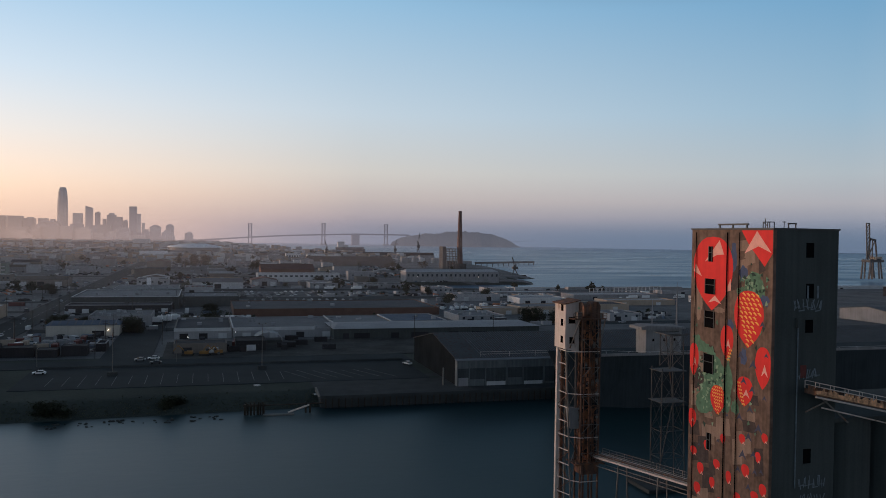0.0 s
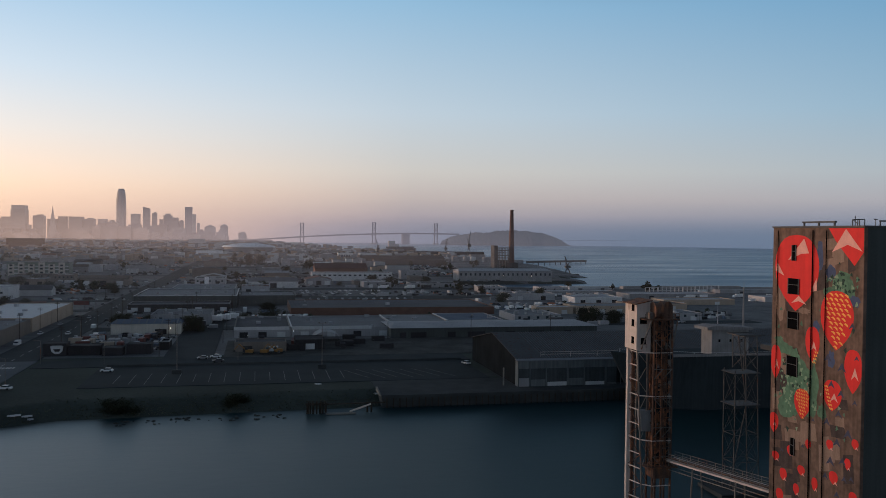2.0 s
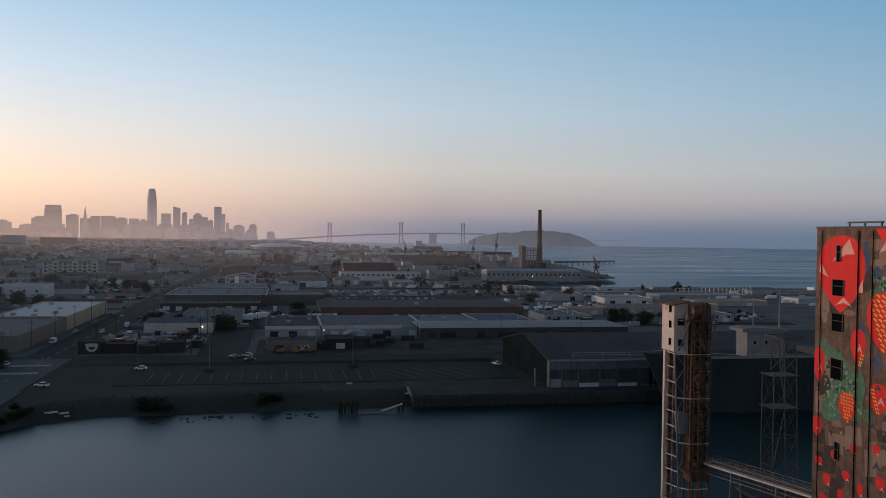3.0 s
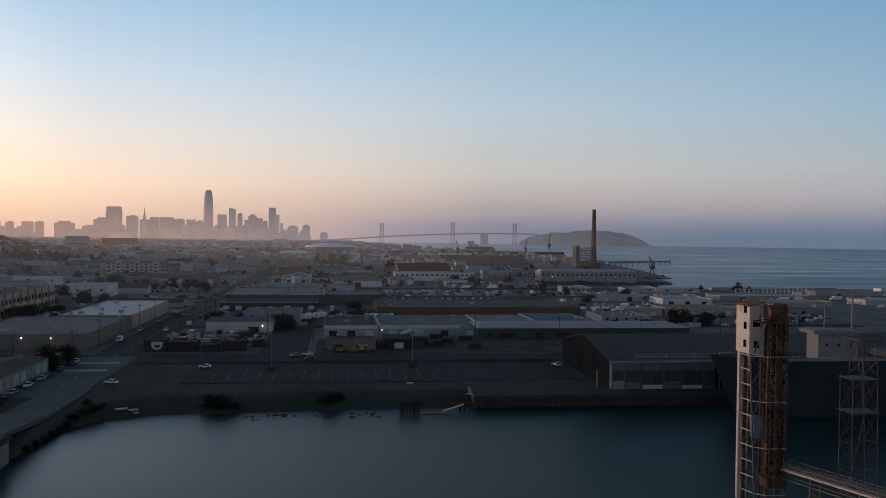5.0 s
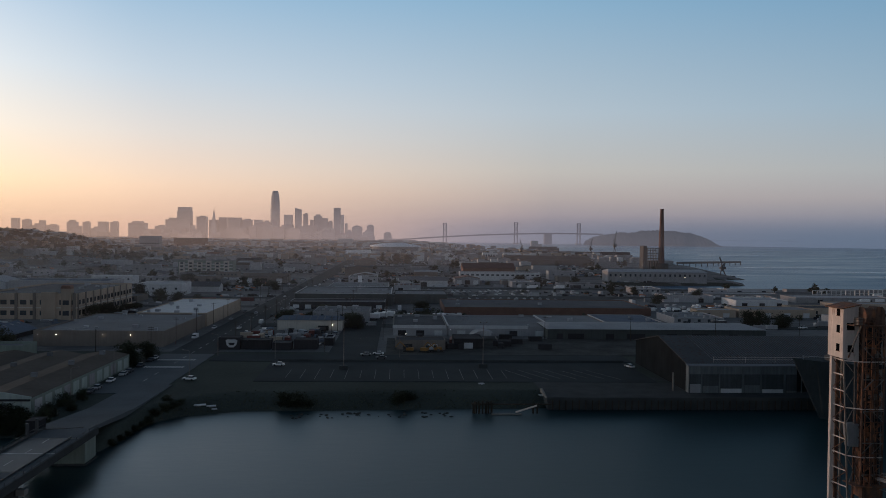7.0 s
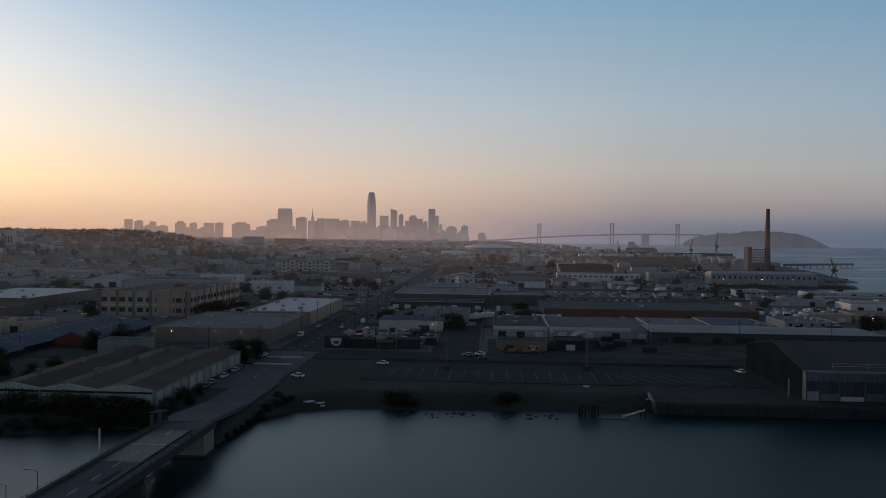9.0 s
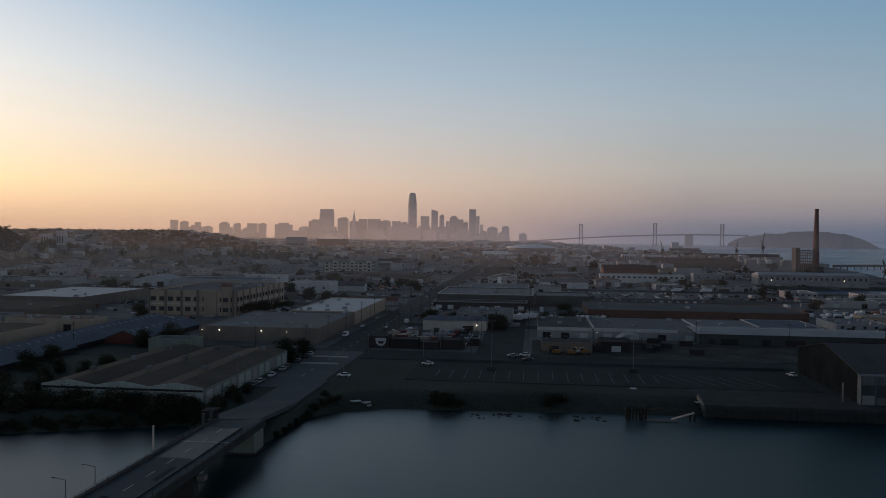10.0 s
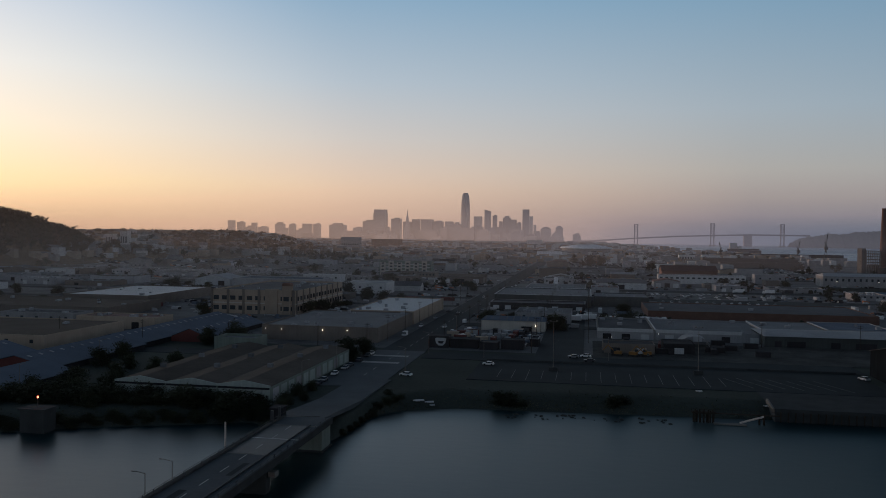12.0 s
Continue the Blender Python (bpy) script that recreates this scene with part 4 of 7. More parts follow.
    for k, (a, b) in enumerate(zip(zs, zs[1:])):
        for x0, x1 in ((3.1, 4.95), (4.95, 6.9)):
            part("mast_brace", Shape().bar((x0, -1.5, a), (x1, -1.5, b), 0.12).bar((x0, -1.5, b), (x1, -1.5, b), 0.14) if k % 2 else Shape().bar((x1, -1.5, a), (x0, -1.5, b), 0.12).bar((x0, -1.5, b), (x1, -1.5, b), 0.14), "rusty" if k % 3 else "steel", g)
        part("side_brace", Shape().bar((3.05, -1.3, a), (3.05, 1.2, b), 0.12), "rusty", g)
    lad = Shape().bar((5.2, -1.75, 10.8), (5.2, -1.75, 39.5), 0.07).bar((5.7, -1.75, 10.8), (5.7, -1.75, 39.5), 0.07)
    for z in np.arange(11, 39.5, 0.7):
        lad.bar((5.2, -1.75, z), (5.7, -1.75, z), 0.05)
    part("ladder", lad, "rusty", g)
    part("cable", Shape().bar((7.05, -1.2, 10.8), (7.2, -1.2, 33.5), 0.05).bar((7.3, -1.0, 10.8), (7.5, -1.0, 36), 0.05), "dark_steel", g)
    # bracing of the cab legs, tied to the mast
    zs = [1.0, 4.0, 7.0, 10.0, 12.9, 15.8, 18.7, 21.6, 24.5, 27.4, 30.3, 33.0]
    for k, (a, b) in enumerate(zip(zs, zs[1:])):
        fa, fb = foot(a), foot(b)
        part("side_tie", Shape().bar((0.45, 4.2, b), (fb, 0.1, b), 0.17), "pale_steel", g)
        part("side_brace", Shape().bar((0.45, 4.2, a if k % 2 else b), (fb, 0.1, b if k % 2 else a), 0.1), "rusty", g)
        if k % 3 == 1:
            part("tie", Shape().bar((fb, 0.1, b), (3.1, -1.45, b), 0.17).bar((3.1, -1.45, b), (6.9, -1.45, b), 0.15), "pale_steel", g)
        part("brace", Shape().bar((fa, 0.15, a), (3.1, 1.2, b), 0.1) if k % 2 else Shape().bar((3.1, 1.2, a), (fb, 0.15, b), 0.1), "steel", g)
        part("back_brace", Shape().bar((2.6, 4.9, a), (0.5, 4.4, b), 0.1), "steel", g)
        part("back_tie", Shape().bar((0.5, 4.9, b), (2.6, 4.9, b), 0.12), "steel", g)
    part("hopper", Shape().prism([(0.9, 21.7), (3.7, 21.5), (3.7, 18.0), (3.2, 17.4), (1.3, 17.5)], 1, -0.2, 1.2), "deck_grey", g, "pale grey hopper between the legs")
    part("chute", Shape().tube((2.5, 0.2, 32.6), (2.6, 0.2, 21.4), 0.26), "weathered", g)
    part("landing", Shape().box(1.6, -2.4, 10.6, 8.0, 2.0, 10.8), "rusty", g)
    rr = Shape()
    for x in np.arange(1.6, 8.1, 0.8):
        rr.bar((x, -2.4, 10.8), (x, -2.4, 11.9), 0.06)
    rr.bar((1.6, -2.4, 11.9), (8.0, -2.4, 11.9), 0.06).bar((1.6, -2.4, 11.35), (8.0, -2.4, 11.35), 0.06)
    part("landing_rail", rr, "rusty", g)
    part("drive_unit", Shape().box(3.0, -2.0, 8.6, 6.8, 1.2, 10.6), "rusty", g)
    part("foundation", Shape().box(-0.8, -2.4, -2.5, 9, 6.2, 0.6), "concrete", g)


marine_leg()


def dock_conveyor():
    g = thing("dock_conveyor", "sloping pale conveyor bridge on trestle posts", "conveyor", (0, 0, 0))
    a, b = Vector((76.6, 149.2, 12.2)), Vector((83.0, 118.5, 13.8))
    d = (b - a).normalized()
    n = d.cross(Vector((0, 0, 1))).normalized()
    for k, (off, w, mt) in enumerate(((0.9, 0.5, "pale_steel"), (-0.1, 1.2, "rusty"), (-1.1, 0.4, "pale_steel"))):
        p, q = a + n * off, b + n * off
        part("girder" if k != 1 else "belt", Shape().face(p - n * w / 2, q - n * w / 2, q + n * w / 2, p + n * w / 2).tube(p - Vector((0, 0, 0.35)), q - Vector((0, 0, 0.35)), w * 0.5, n=4), mt, g)
    for off in (1.3, -1.4):
        s = Shape()
        for k in range(15):
            c = a.lerp(b, k / 14) + n * off
            s.bar(c, c + Vector((0, 0, 1.1)), 0.07)
        s.bar(a + n * off + Vector((0, 0, 1.1)), b + n * off + Vector((0, 0, 1.1)), 0.07)
        s.bar(a + n * off + Vector((0, 0, 0.55)), b + n * off + Vector((0, 0, 0.55)), 0.06)
        part("hand_rail", s, "steel", g)
    part("lower_chord", Shape().bar(a + n - Vector((0, 0, 2)), b + n - Vector((0, 0, 2)), 0.15).bar(a - n - Vector((0, 0, 2)), b - n - Vector((0, 0, 2)), 0.15), "steel", g)
    for k in (0.25, 0.6, 0.92):
        c = a.lerp(b, k)
        part("trestle", Shape().bar(c + n - Vector((0, 0, 0.4)), (c.x + n.x * 1.6, c.y + n.y * 1.6, 2.0), 0.24).bar(c - n - Vector((0, 0, 0.4)), (c.x - n.x * 1.6, c.y - n.y * 1.6, 2.0), 0.24), "steel", g)


dock_conveyor()


def lattice_tower():
    g = thing("lattice_tower", "weathered steel lattice trestle tower with landings", "tower", (96.0, 160.6, 0))
    zs = (1.0, 7.0, 13.0, 19.4, 26.3, 30.2, 34.2)

    def corner(i, z):
        k = (34 - z) * 0.03
        return Vector(((1.9, 7.0 + k, 7.0 + k, 1.9)[i] + (2.0 if z > 27 and i in (0, 3) else 0), (0, 0, 4.4, 4.4)[i], z))
    for i in range(4):
        part("leg", Shape().bar(corner(i, 0.5), corner(i, 27), 0.17).bar(corner(i, 27) + Vector((2.0 if i in (0, 3) else 0, 0, 0)), corner(i, 34.4), 0.15), "weathered", g)
    for k, (a, b) in enumerate(zip(zs, zs[1:])):
        lift = Vector((0, 0, 0.75)) if a == 26.3 else Vector((0, 0, 0))
        for i in range(4):
            j = (i + 1) % 4
            part("tie", Shape().bar(corner(i, b), corner(j, b), 0.1), "weathered", g)
            for p, q in ((corner(i, a + lift.z), corner(j, b)), (corner(j, a + lift.z), corner(i, b))):
                part("brace", Shape().bar(p, q, 0.06), "weathered", g)
    for z, x in ((19.4, 1.4), (26.3, 1.4), (34.3, 3.4)):
        part("landing", Shape().box(x, -0.5, z, 7.8, 4.9, z + 0.12), "weathered", g)
    part("head_beam", Shape().bar((2.6, -0.3, 34.6), (8.6, -0.3, 34.6), 0.2).bar((2.6, 4.6, 34.6), (8.6, 4.6, 34.6), 0.2).bar((2.6, -0.3, 34.6), (2.6, 4.6, 34.6), 0.16), "weathered", g)
    s = Shape()
    for x in np.arange(1.4, 8.0, 1.1):
        s.bar((x, -0.5, 19.5), (x, -0.5, 20.6), 0.06)
    s.bar((1.4, -0.5, 20.6), (7.8, -0.5, 20.6), 0.06)
    part("landing_rail", s, "weathered", g)
    part("foundation", Shape().box(-2, -2, -2.5, 11, 8, 0.8), "quay", g)
    part("stair", Shape().bar((2.2, 2, 1), (6, 2, 19.4), 0.18).bar((6.5, 3, 19.4), (4.4, 3, 34), 0.18), "weathered", g)


lattice_tower()
setting("pier", Shape().box(58, -600, -3, 600, 146, 2.5), "quay", "worn concrete pier below the grain elevator", "pier")


# ---- far bank: quay, ship, dolphin ----
setting("quay", Shape().box(36.5, 262.5, -3, 900, 300, 3.7), "quay", "worn concrete quay edge with dark fenders", "quay")
setting("quay_wall", Shape().box(36.3, 262.0, 2.6, 900, 262.5, 3.95), "quay", "concrete quay coping", "kerb")

setting("quay_wing_wall", Shape().prism([(262.2, 3.7), (272, 3.7), (272, 5.0), (271, 5.2), (262.2, 4.0)], 0, 35.8, 36.3), "concrete", "pale sloping concrete wing wall of the quay", "wall")


def fender_piles():
    g = thing("quay_fender", "row of dark timber fender piles along the quay", "fence")
    s = Shape().tube((0, 0, -2.5), (0, 0, 3.1), 0.2, n=6).data("timber_post", "timber")
    for i in range(60):
        p = part("timber_post", s, None, g)
        p.matrix_basis = pose(38 + i * 2.1, 261.7, 0)


fender_piles()


def moored_ship():
    g = thing("moored_ship", "dark blue-grey hulled cargo ship moored at the quay with pale deckhouse", "ship", (0, 0, 0))
    sx = [(109.5, 0.4, 18.4), (115, 3.5, 18.0), (124, 7, 17.6), (138, 9.5, 17.3), (260, 10, 17.2), (300, 9, 17.2)]
    s = Shape()
    YC = 251.0
    k = 0
    for i, (x, half, top) in enumerate(sx):
        low = (119, 119.6, 125, 138, 260, 298)[i]
        lh = (0.3, 1.2, 4.6, 8.8, 9.6, 7)[i]
        s.v += [(low, YC - lh, -1.5), (x, YC - half, top), (x, YC + half, top), (low, YC + lh, -1.5)]
    for i in range(len(sx) - 1):
        a, b = i * 4, i * 4 + 4
        s.f += [(a, b, b + 1, a + 1), (a + 1, b + 1, b + 2, a + 2), (a + 2, b + 2, b + 3, a + 3), (a + 3, b + 3, b, a)]
    s.f += [(0, 1, 2, 3), (20, 23, 22, 21)]
    s.mi = [0] * len(s.f)
    part("hull", s, "ship_hull", g)
    r = Shape()
    for i in range(24):
        x = 112 + i * 7.5
        y = YC - float(np.interp(x, [q[0] for q in sx], [q[1] for q in sx])) + 0.3
        z = float(np.interp(x, [q[0] for q in sx], [q[2] for q in sx]))
        r.bar((x, y, z), (x, y, z + 1.2), 0.09)
    r.bar((112, YC - 2.2, 19.3), (138, YC - 9.2, 18.5), 0.07).bar((138, YC - 9.2, 18.5), (290, YC - 9.4, 18.4), 0.07)
    part("deck_rail", r, "white_paint", g)
    house = part("deckhouse", Shape().box(141.6, YC - 7, 17.0, 155.0, YC - 0.5, 25.6), "deck_grey", g, "dull pale deckhouse with a raked roof edge")
    part("deckhouse_roof", Shape().prism([(139.4, 25.6), (156, 25.6), (156, 26.3), (142.4, 27.0), (139.4, 26.5)], 1, YC - 8, YC + 0.2), "deck_grey", house)
    part("roof_rail", Shape().bar((143, YC - 7.6, 28.0), (156, YC - 7.6, 27.3), 0.06).bar((143, YC - 7.6, 26.9), (143, YC - 7.6, 28.0), 0.06).bar((149, YC - 7.6, 26.6), (149, YC - 7.6, 27.7), 0.06), "steel", house)
    for x in (144, 148, 152):
        part("porthole", Shape().box(x, YC - 7.05, 21.6, x + 0.7, YC - 6.98, 22.5), "void", house)
    part("bulwark", Shape().prism([(124, 17.4), (290, 17.2), (290, 18.1), (124, 18.3)], 1, YC - 9.75, YC - 9.6), "deck_grey", g, "pale strip of bulwark plating")
    part("mast", Shape().tube((157.4, YC, 17), (157.4, YC, 39), 0.45, 0.2, n=8).bar((154.8, YC, 38), (160, YC, 38), 0.22).bar((155.9, YC, 36), (158.9, YC, 36), 0.18).bar((157.4, YC, 39), (157.4, YC, 41), 0.1), "grey_wall", g)
    part("whip_mast", Shape().tube((149, YC + 2, 26), (149, YC + 2, 35), 0.16, 0.08, n=6), "grey_wall", g)
    part("winch", Shape().box(120, YC - 3, 17.6, 123, YC + 1, 19.2).tube((124, YC - 3, 18.6), (124, YC + 2, 18.6), 0.8, n=10), "dark_steel", g)
    part("hatch", Shape().box(168, YC - 6, 17.2, 200, YC + 6, 19.0), "dark_steel", g)


moored_ship()


def mooring_dock():
    g = thing("mooring_dock", "old timber mooring dock with broken walkway on piles", "dock", (12.6, 257.0, 0))
    for i in range(7):
        part("pile", Shape().tube((i * 0.95, 0, -2.5), (i * 0.95, 0, 3.2 + 0.3 * (i % 2)), 0.26, n=7), "timber", g)
    part("cap", Shape().box(-0.5, -0.4, 2.6, 6.4, 1.6, 3.0), "timber", g)
    part("walkway", Shape().box(6.0, 0.5, 2.5, 24.2, 1.5, 2.75), "timber", g)
    part("float", Shape().box(5.5, -2.6, -0.2, 14.6, -0.8, 0.35), "concrete", g, "pale floating pontoon")
    rail = Shape().bar((-0.4, -0.3, 3.9), (6.2, -0.3, 3.9), 0.08).bar((6.2, 1.0, 3.7), (24, 1.0, 3.7), 0.06)
    for i in range(8):
        rail.bar((6.2 + i * 2.5, 1.0, 2.7), (6.2 + i * 2.5, 1.0, 3.7), 0.06)
    part("hand_rail", rail, "timber", g)
    for i in range(5):
        part("fender_post", Shape().tube((0.4 + i * 1.25, -0.5, -2.5), (0.4 + i * 1.25, -0.5, 3.9), 0.2, n=7), "timber", g)
    part("ramp", Shape().prism([(13.0, 0.3), (19.5, 2.4), (19.5, 2.7), (13.0, 0.6)], 1, -1.2, 0.0), "pale_steel", g)
    for x in (18.5, 19.8):
        part("pile", Shape().tube((x, 0, -2.5), (x, 0, 3.0), 0.3, n=7), "timber", g)


mooring_dock()

# rocks along the waterline
rk = random.Random(9)
ROCKS = []
for k in range(3):
    s = Shape()
    n = 7
    for j, (z, r) in enumerate(((-0.5, 1.0), (0.15, 0.9), (0.45, 0.45))):
        for i in range(n):
            a = 6.283 * i / n
            q = r * rk.uniform(0.75, 1.15)
            s.v.append((q * math.cos(a), 0.7 * q * math.sin(a), z))
    for j in range(2):
        for i in range(n):
            s.f.append((j * n + i, j * n + (i + 1) % n, (j + 1) * n + (i + 1) % n, (j + 1) * n + i))
    s.f.append(tuple(range(2 * n, 3 * n)))
    s.mi = [0] * len(s.f)
    ROCKS.append(s.data("rock", "rock"))
for k in range(46):
    x = rk.uniform(-46, -8) if k < 34 else rk.uniform(-4, 6)
    o = tagged(new("shore_rock", ROCKS[k % 3]), "dark wet rock at the waterline", "rock", "rocks along the shore")
    q = rk.uniform(0.25, 0.8)
    o.matrix_basis = pose(x, creek_bank(x) - rk.uniform(4, 10.5), 0.1, 0, 0, rk.uniform(0, 360)) @ Matrix.Diagonal((q * 1.3, q, q * 0.8, 1))


# ---- roads, lots ----
def sheet(name, x0, y0, x1, y1, z, material, label, category):
    return setting(name, Shape().box(x0, y0, z - 0.3, x1, y1, z), material, label, category)


sheet("road", -108, 268, -86.5, 352, 3.85, "worn_asphalt", "grey asphalt street leaving the bridge", "road")
sheet("street", -106, 352, -87, 2600, 3.85, "asphalt", "dark asphalt street running towards downtown", "road")
sheet("cross_road", -900, 322, -108, 336, 3.84, "asphalt", "grey asphalt cross street", "road")
sheet("cross_road", -85, 334, 84, 352, 3.84, "asphalt", "grey asphalt service road", "road")
sheet("side_road", -40, 352, -20, 900, 3.84, "asphalt", "grey asphalt side street", "road")
lot = sheet("parking_lot", -60, 290, 80, 333, 3.82, "asphalt", "dark empty parking lot with worn white lines", "parking lot")
sheet("yard", -16, 352.6, 190, 407, 3.83, "yard_dirt", "dark oily dirt of an industrial yard", "yard")
LINE = Shape().box(-0.08, -11, 0, 0.08, 11, 0.03).data("line", "faded_line")
for i in range(23):
    o = new("parking_line", LINE)
    o.parent = lot
    o.matrix_basis = pose(-50 + i * 5.2, 305, 3.82, 0, 0, 0 if i < 16 else 22) @ Matrix.Diagonal((1, 0.75 + 0.25 * ((i * 7) % 5) / 4, 1, 1))
crossing = bpy.data.objects["road"]
STRIPE = Shape().box(-0.34, -1.8, 0, 0.34, 1.8, 0.03).data("stripe", "line_paint")
for y in (318.5, 336):
    for i in range(13):
        o = new("crosswalk_stripe", STRIPE)
        o.parent = crossing
        o.matrix_basis = pose(-104.8 + i * 1.15, y, 3.85, 0, 0, 0)
DASH = Shape().box(-0.1, -2.5, 0, 0.1, 2.5, 0.03).data("lane_dash", "line_paint")
for i in range(30):
    o = new("lane_dash", DASH)
    o.parent = crossing
    o.matrix_basis = pose(-96.5, 278 + i * 13, 3.85)


# ---- bascule bridge over the creek ----
def creek_bridge():
    g = thing("creek_bridge", "concrete drawbridge carrying the street over the creek", "bridge", (0, 0, 0))
    part("deck", Shape().box(-95.0, 60, 5.9, -83.0, 208, 6.9), "worn_asphalt", g, "grey asphalt bridge deck")
    part("ramp", Shape().prism([(208, 5.9), (208, 6.9), (244, 4.3), (282, 3.95), (282, 2.9), (244, 3.0)], 0, -98.0, -85.0), "worn_asphalt", g)
    for x, w in ((-95.6, 0.6), (-83.0, 0.5)):
        part("parapet", Shape().box(x, 60, 5.7, x + w, 208, 7.35), "quay", g)
    part("walkway", Shape().box(-97.6, 60, 6.0, -95.6, 210, 6.4), "quay", g, "bluish footway along the bridge")
    part("median", Shape().box(-85.6, 60, 6.9, -85.4, 199, 7.3), "dark_steel", g)
    part("abutment", Shape().box(-91.0, 200.6, -2.5, -83.0, 207.5, 6.85), "green_wall", g, "weathered concrete bridge pier")
    part("abutment_base", Shape().box(-91.4, 200.3, -2.5, -82.7, 207.8, 0.5), "quay", g)
    part("grating", Shape().box(-94.6, 172, 6.9, -86.0, 198, 6.93), "dark_steel", g, "dark steel lifting-span grating")
    for y in (171.4, 185, 198.2):
        part("expansion_joint", Shape().box(-94.8, y, 6.9, -83.4, y + 0.45, 6.95), "line_paint" if y in (185,) else "concrete", g)
    for i in range(11):
        part("lane_dash", Shape().box(-90.1, 104 + i * 9, 6.93, -89.9, 108 + i * 9, 6.96), "line_paint", g)
    for x in (-95.3, -82.75):
        r = Shape().bar((x, 60, 8.1), (x, 208, 8.1), 0.06)
        part("rail", r, "dark_steel", g)
        for i in range(28):
            part("rail_post", Shape().box(x - 0.05, 100 + i * 3.8, 7.35, x + 0.05, 100.1 + i * 3.8, 8.1), "dark_steel", g)
    for k, (x, y, w, d) in enumerate(((-92.5, 140, 1.6, 6), (-88, 156, 1.2, 9), (-91.5, 122, 1.2, 7))):
        part("road_patch", Shape().box(x, y, 6.9, x + w, y + d, 6.92 + 0.002 * k), "asphalt", g)
    for y in (112, 140, 168):
        part("pier", Shape().box(-94, y - 1.2, -2.5, -84, y + 1.2, 5.9), "quay", g)
        part("bracket", Shape().box(-83.6, y - 0.9, 3.6, -82.0, y + 0.9, 4.7), "concrete", g)
    for y in (199, 204):
        part("gate_post", Shape().box(-95.8, y, 6.9, -95.2, y + 0.6, 10.2), "dark_steel", g)
    part("gate_house", Shape().box(-98.6, 206, 4, -95.8, 210, 9.0).box(-98.9, 205.7, 9, -95.5, 210.3, 9.3), "dark_wall", g)
    part("gate_mast", Shape().tube((-99.0, 180, -2), (-99.0, 180, 11.5), 0.35, 0.2, n=7), "pale_steel", g, "pale tapered mast")
    part("arm", Shape().bar((-95.2, 201, 8.2), (-84.2, 203, 8.4), 0.16), "dark_steel", g)


creek_bridge()


def street_lamp(label="grey steel street lamp with curved arm", h=9.0, arm=2.0):
    g = thing("street_lamp", label, "lamp", (0, 0, 0), "street lamps")
    part("pole", Shape().tube((0, 0, 0), (0, 0, h), 0.12, 0.08), "steel", g)
    part("arm", Shape().bar((0, 0, h), (arm, 0, h + 0.35), 0.09), "steel", g)
    part("lamp_head", Shape().box(arm - 0.1, -0.15, h + 0.25, arm + 0.6, 0.15, h + 0.42), "steel", g)
    return g


lamp0 = street_lamp()
lamp0.matrix_basis = pose(-96.8, 151.5, 1.4, 0, 0, 180)
for x, y, z, r in ((-97.6, 143, 1.4, 180), (-110, 262, 3.6, 0), (-110, 300, 3.6, 0), (-84, 300, 3.6, 180), (-84, 346, 3.6, 180), (-110, 380, 3.6, 0), (-84, 420, 3.6, 180), (-110, 480, 3.6, 0), (-190, 232, 3.6, 90), (-200, 290, 3.6, 0), (-60, 340, 3.6, 90), (-10, 345, 3.6, 90)):
    copy_thing(lamp0, pose(x, y, z, 0, 0, r))


def lot_mast(x, y, z, h):
    g = thing("light_mast", "tall pale light mast on a concrete block", "lamp", (x, y, z), "light masts in the parking lot")
    part("base", Shape().box(-1.6, -1.0, 0, 1.6, 1.0, 1.4), "quay", g)
    part("pole", Shape().tube((0, 0, 1.4), (0, 0, h), 0.16, 0.08, n=8), "steel", g)
    part("crossarm", Shape().bar((-1.3, 0, h), (1.3, 0, h), 0.12), "steel", g)
    for s in (-1.2, 1.2):
        part("floodlight", Shape().box(s - 0.3, -0.4, h + 0.05, s + 0.3, 0.2, h + 0.45), "steel", g)


lot_mast(-30.9, 315, 3.8, 18.4)
lot_mast(21.8, 320, 3.8, 17.2)


# ---- buildings ----
TAKEN = []
B0 = 3.4
LIGHT = Shape().prism([(-0.7, 0), (0.7, 0), (0.5, 0.35), (-0.5, 0.35)], 1, -1.2, 1.2).data("skylight", "roof_grey")
UNIT = Shape().box(-0.5, -0.5, 0, 0.5, 0.5, 1).data("roof_unit", "roof_pale")
DOOR = Shape().box(-0.5, -0.05, 0, 0.5, 0.05, 1).data("door", "dark_wall")
PALE_DOOR = Shape().box(-0.5, -0.05, 0, 0.5, 0.05, 1).data("door", "white_paint")
brng = random.Random(21)


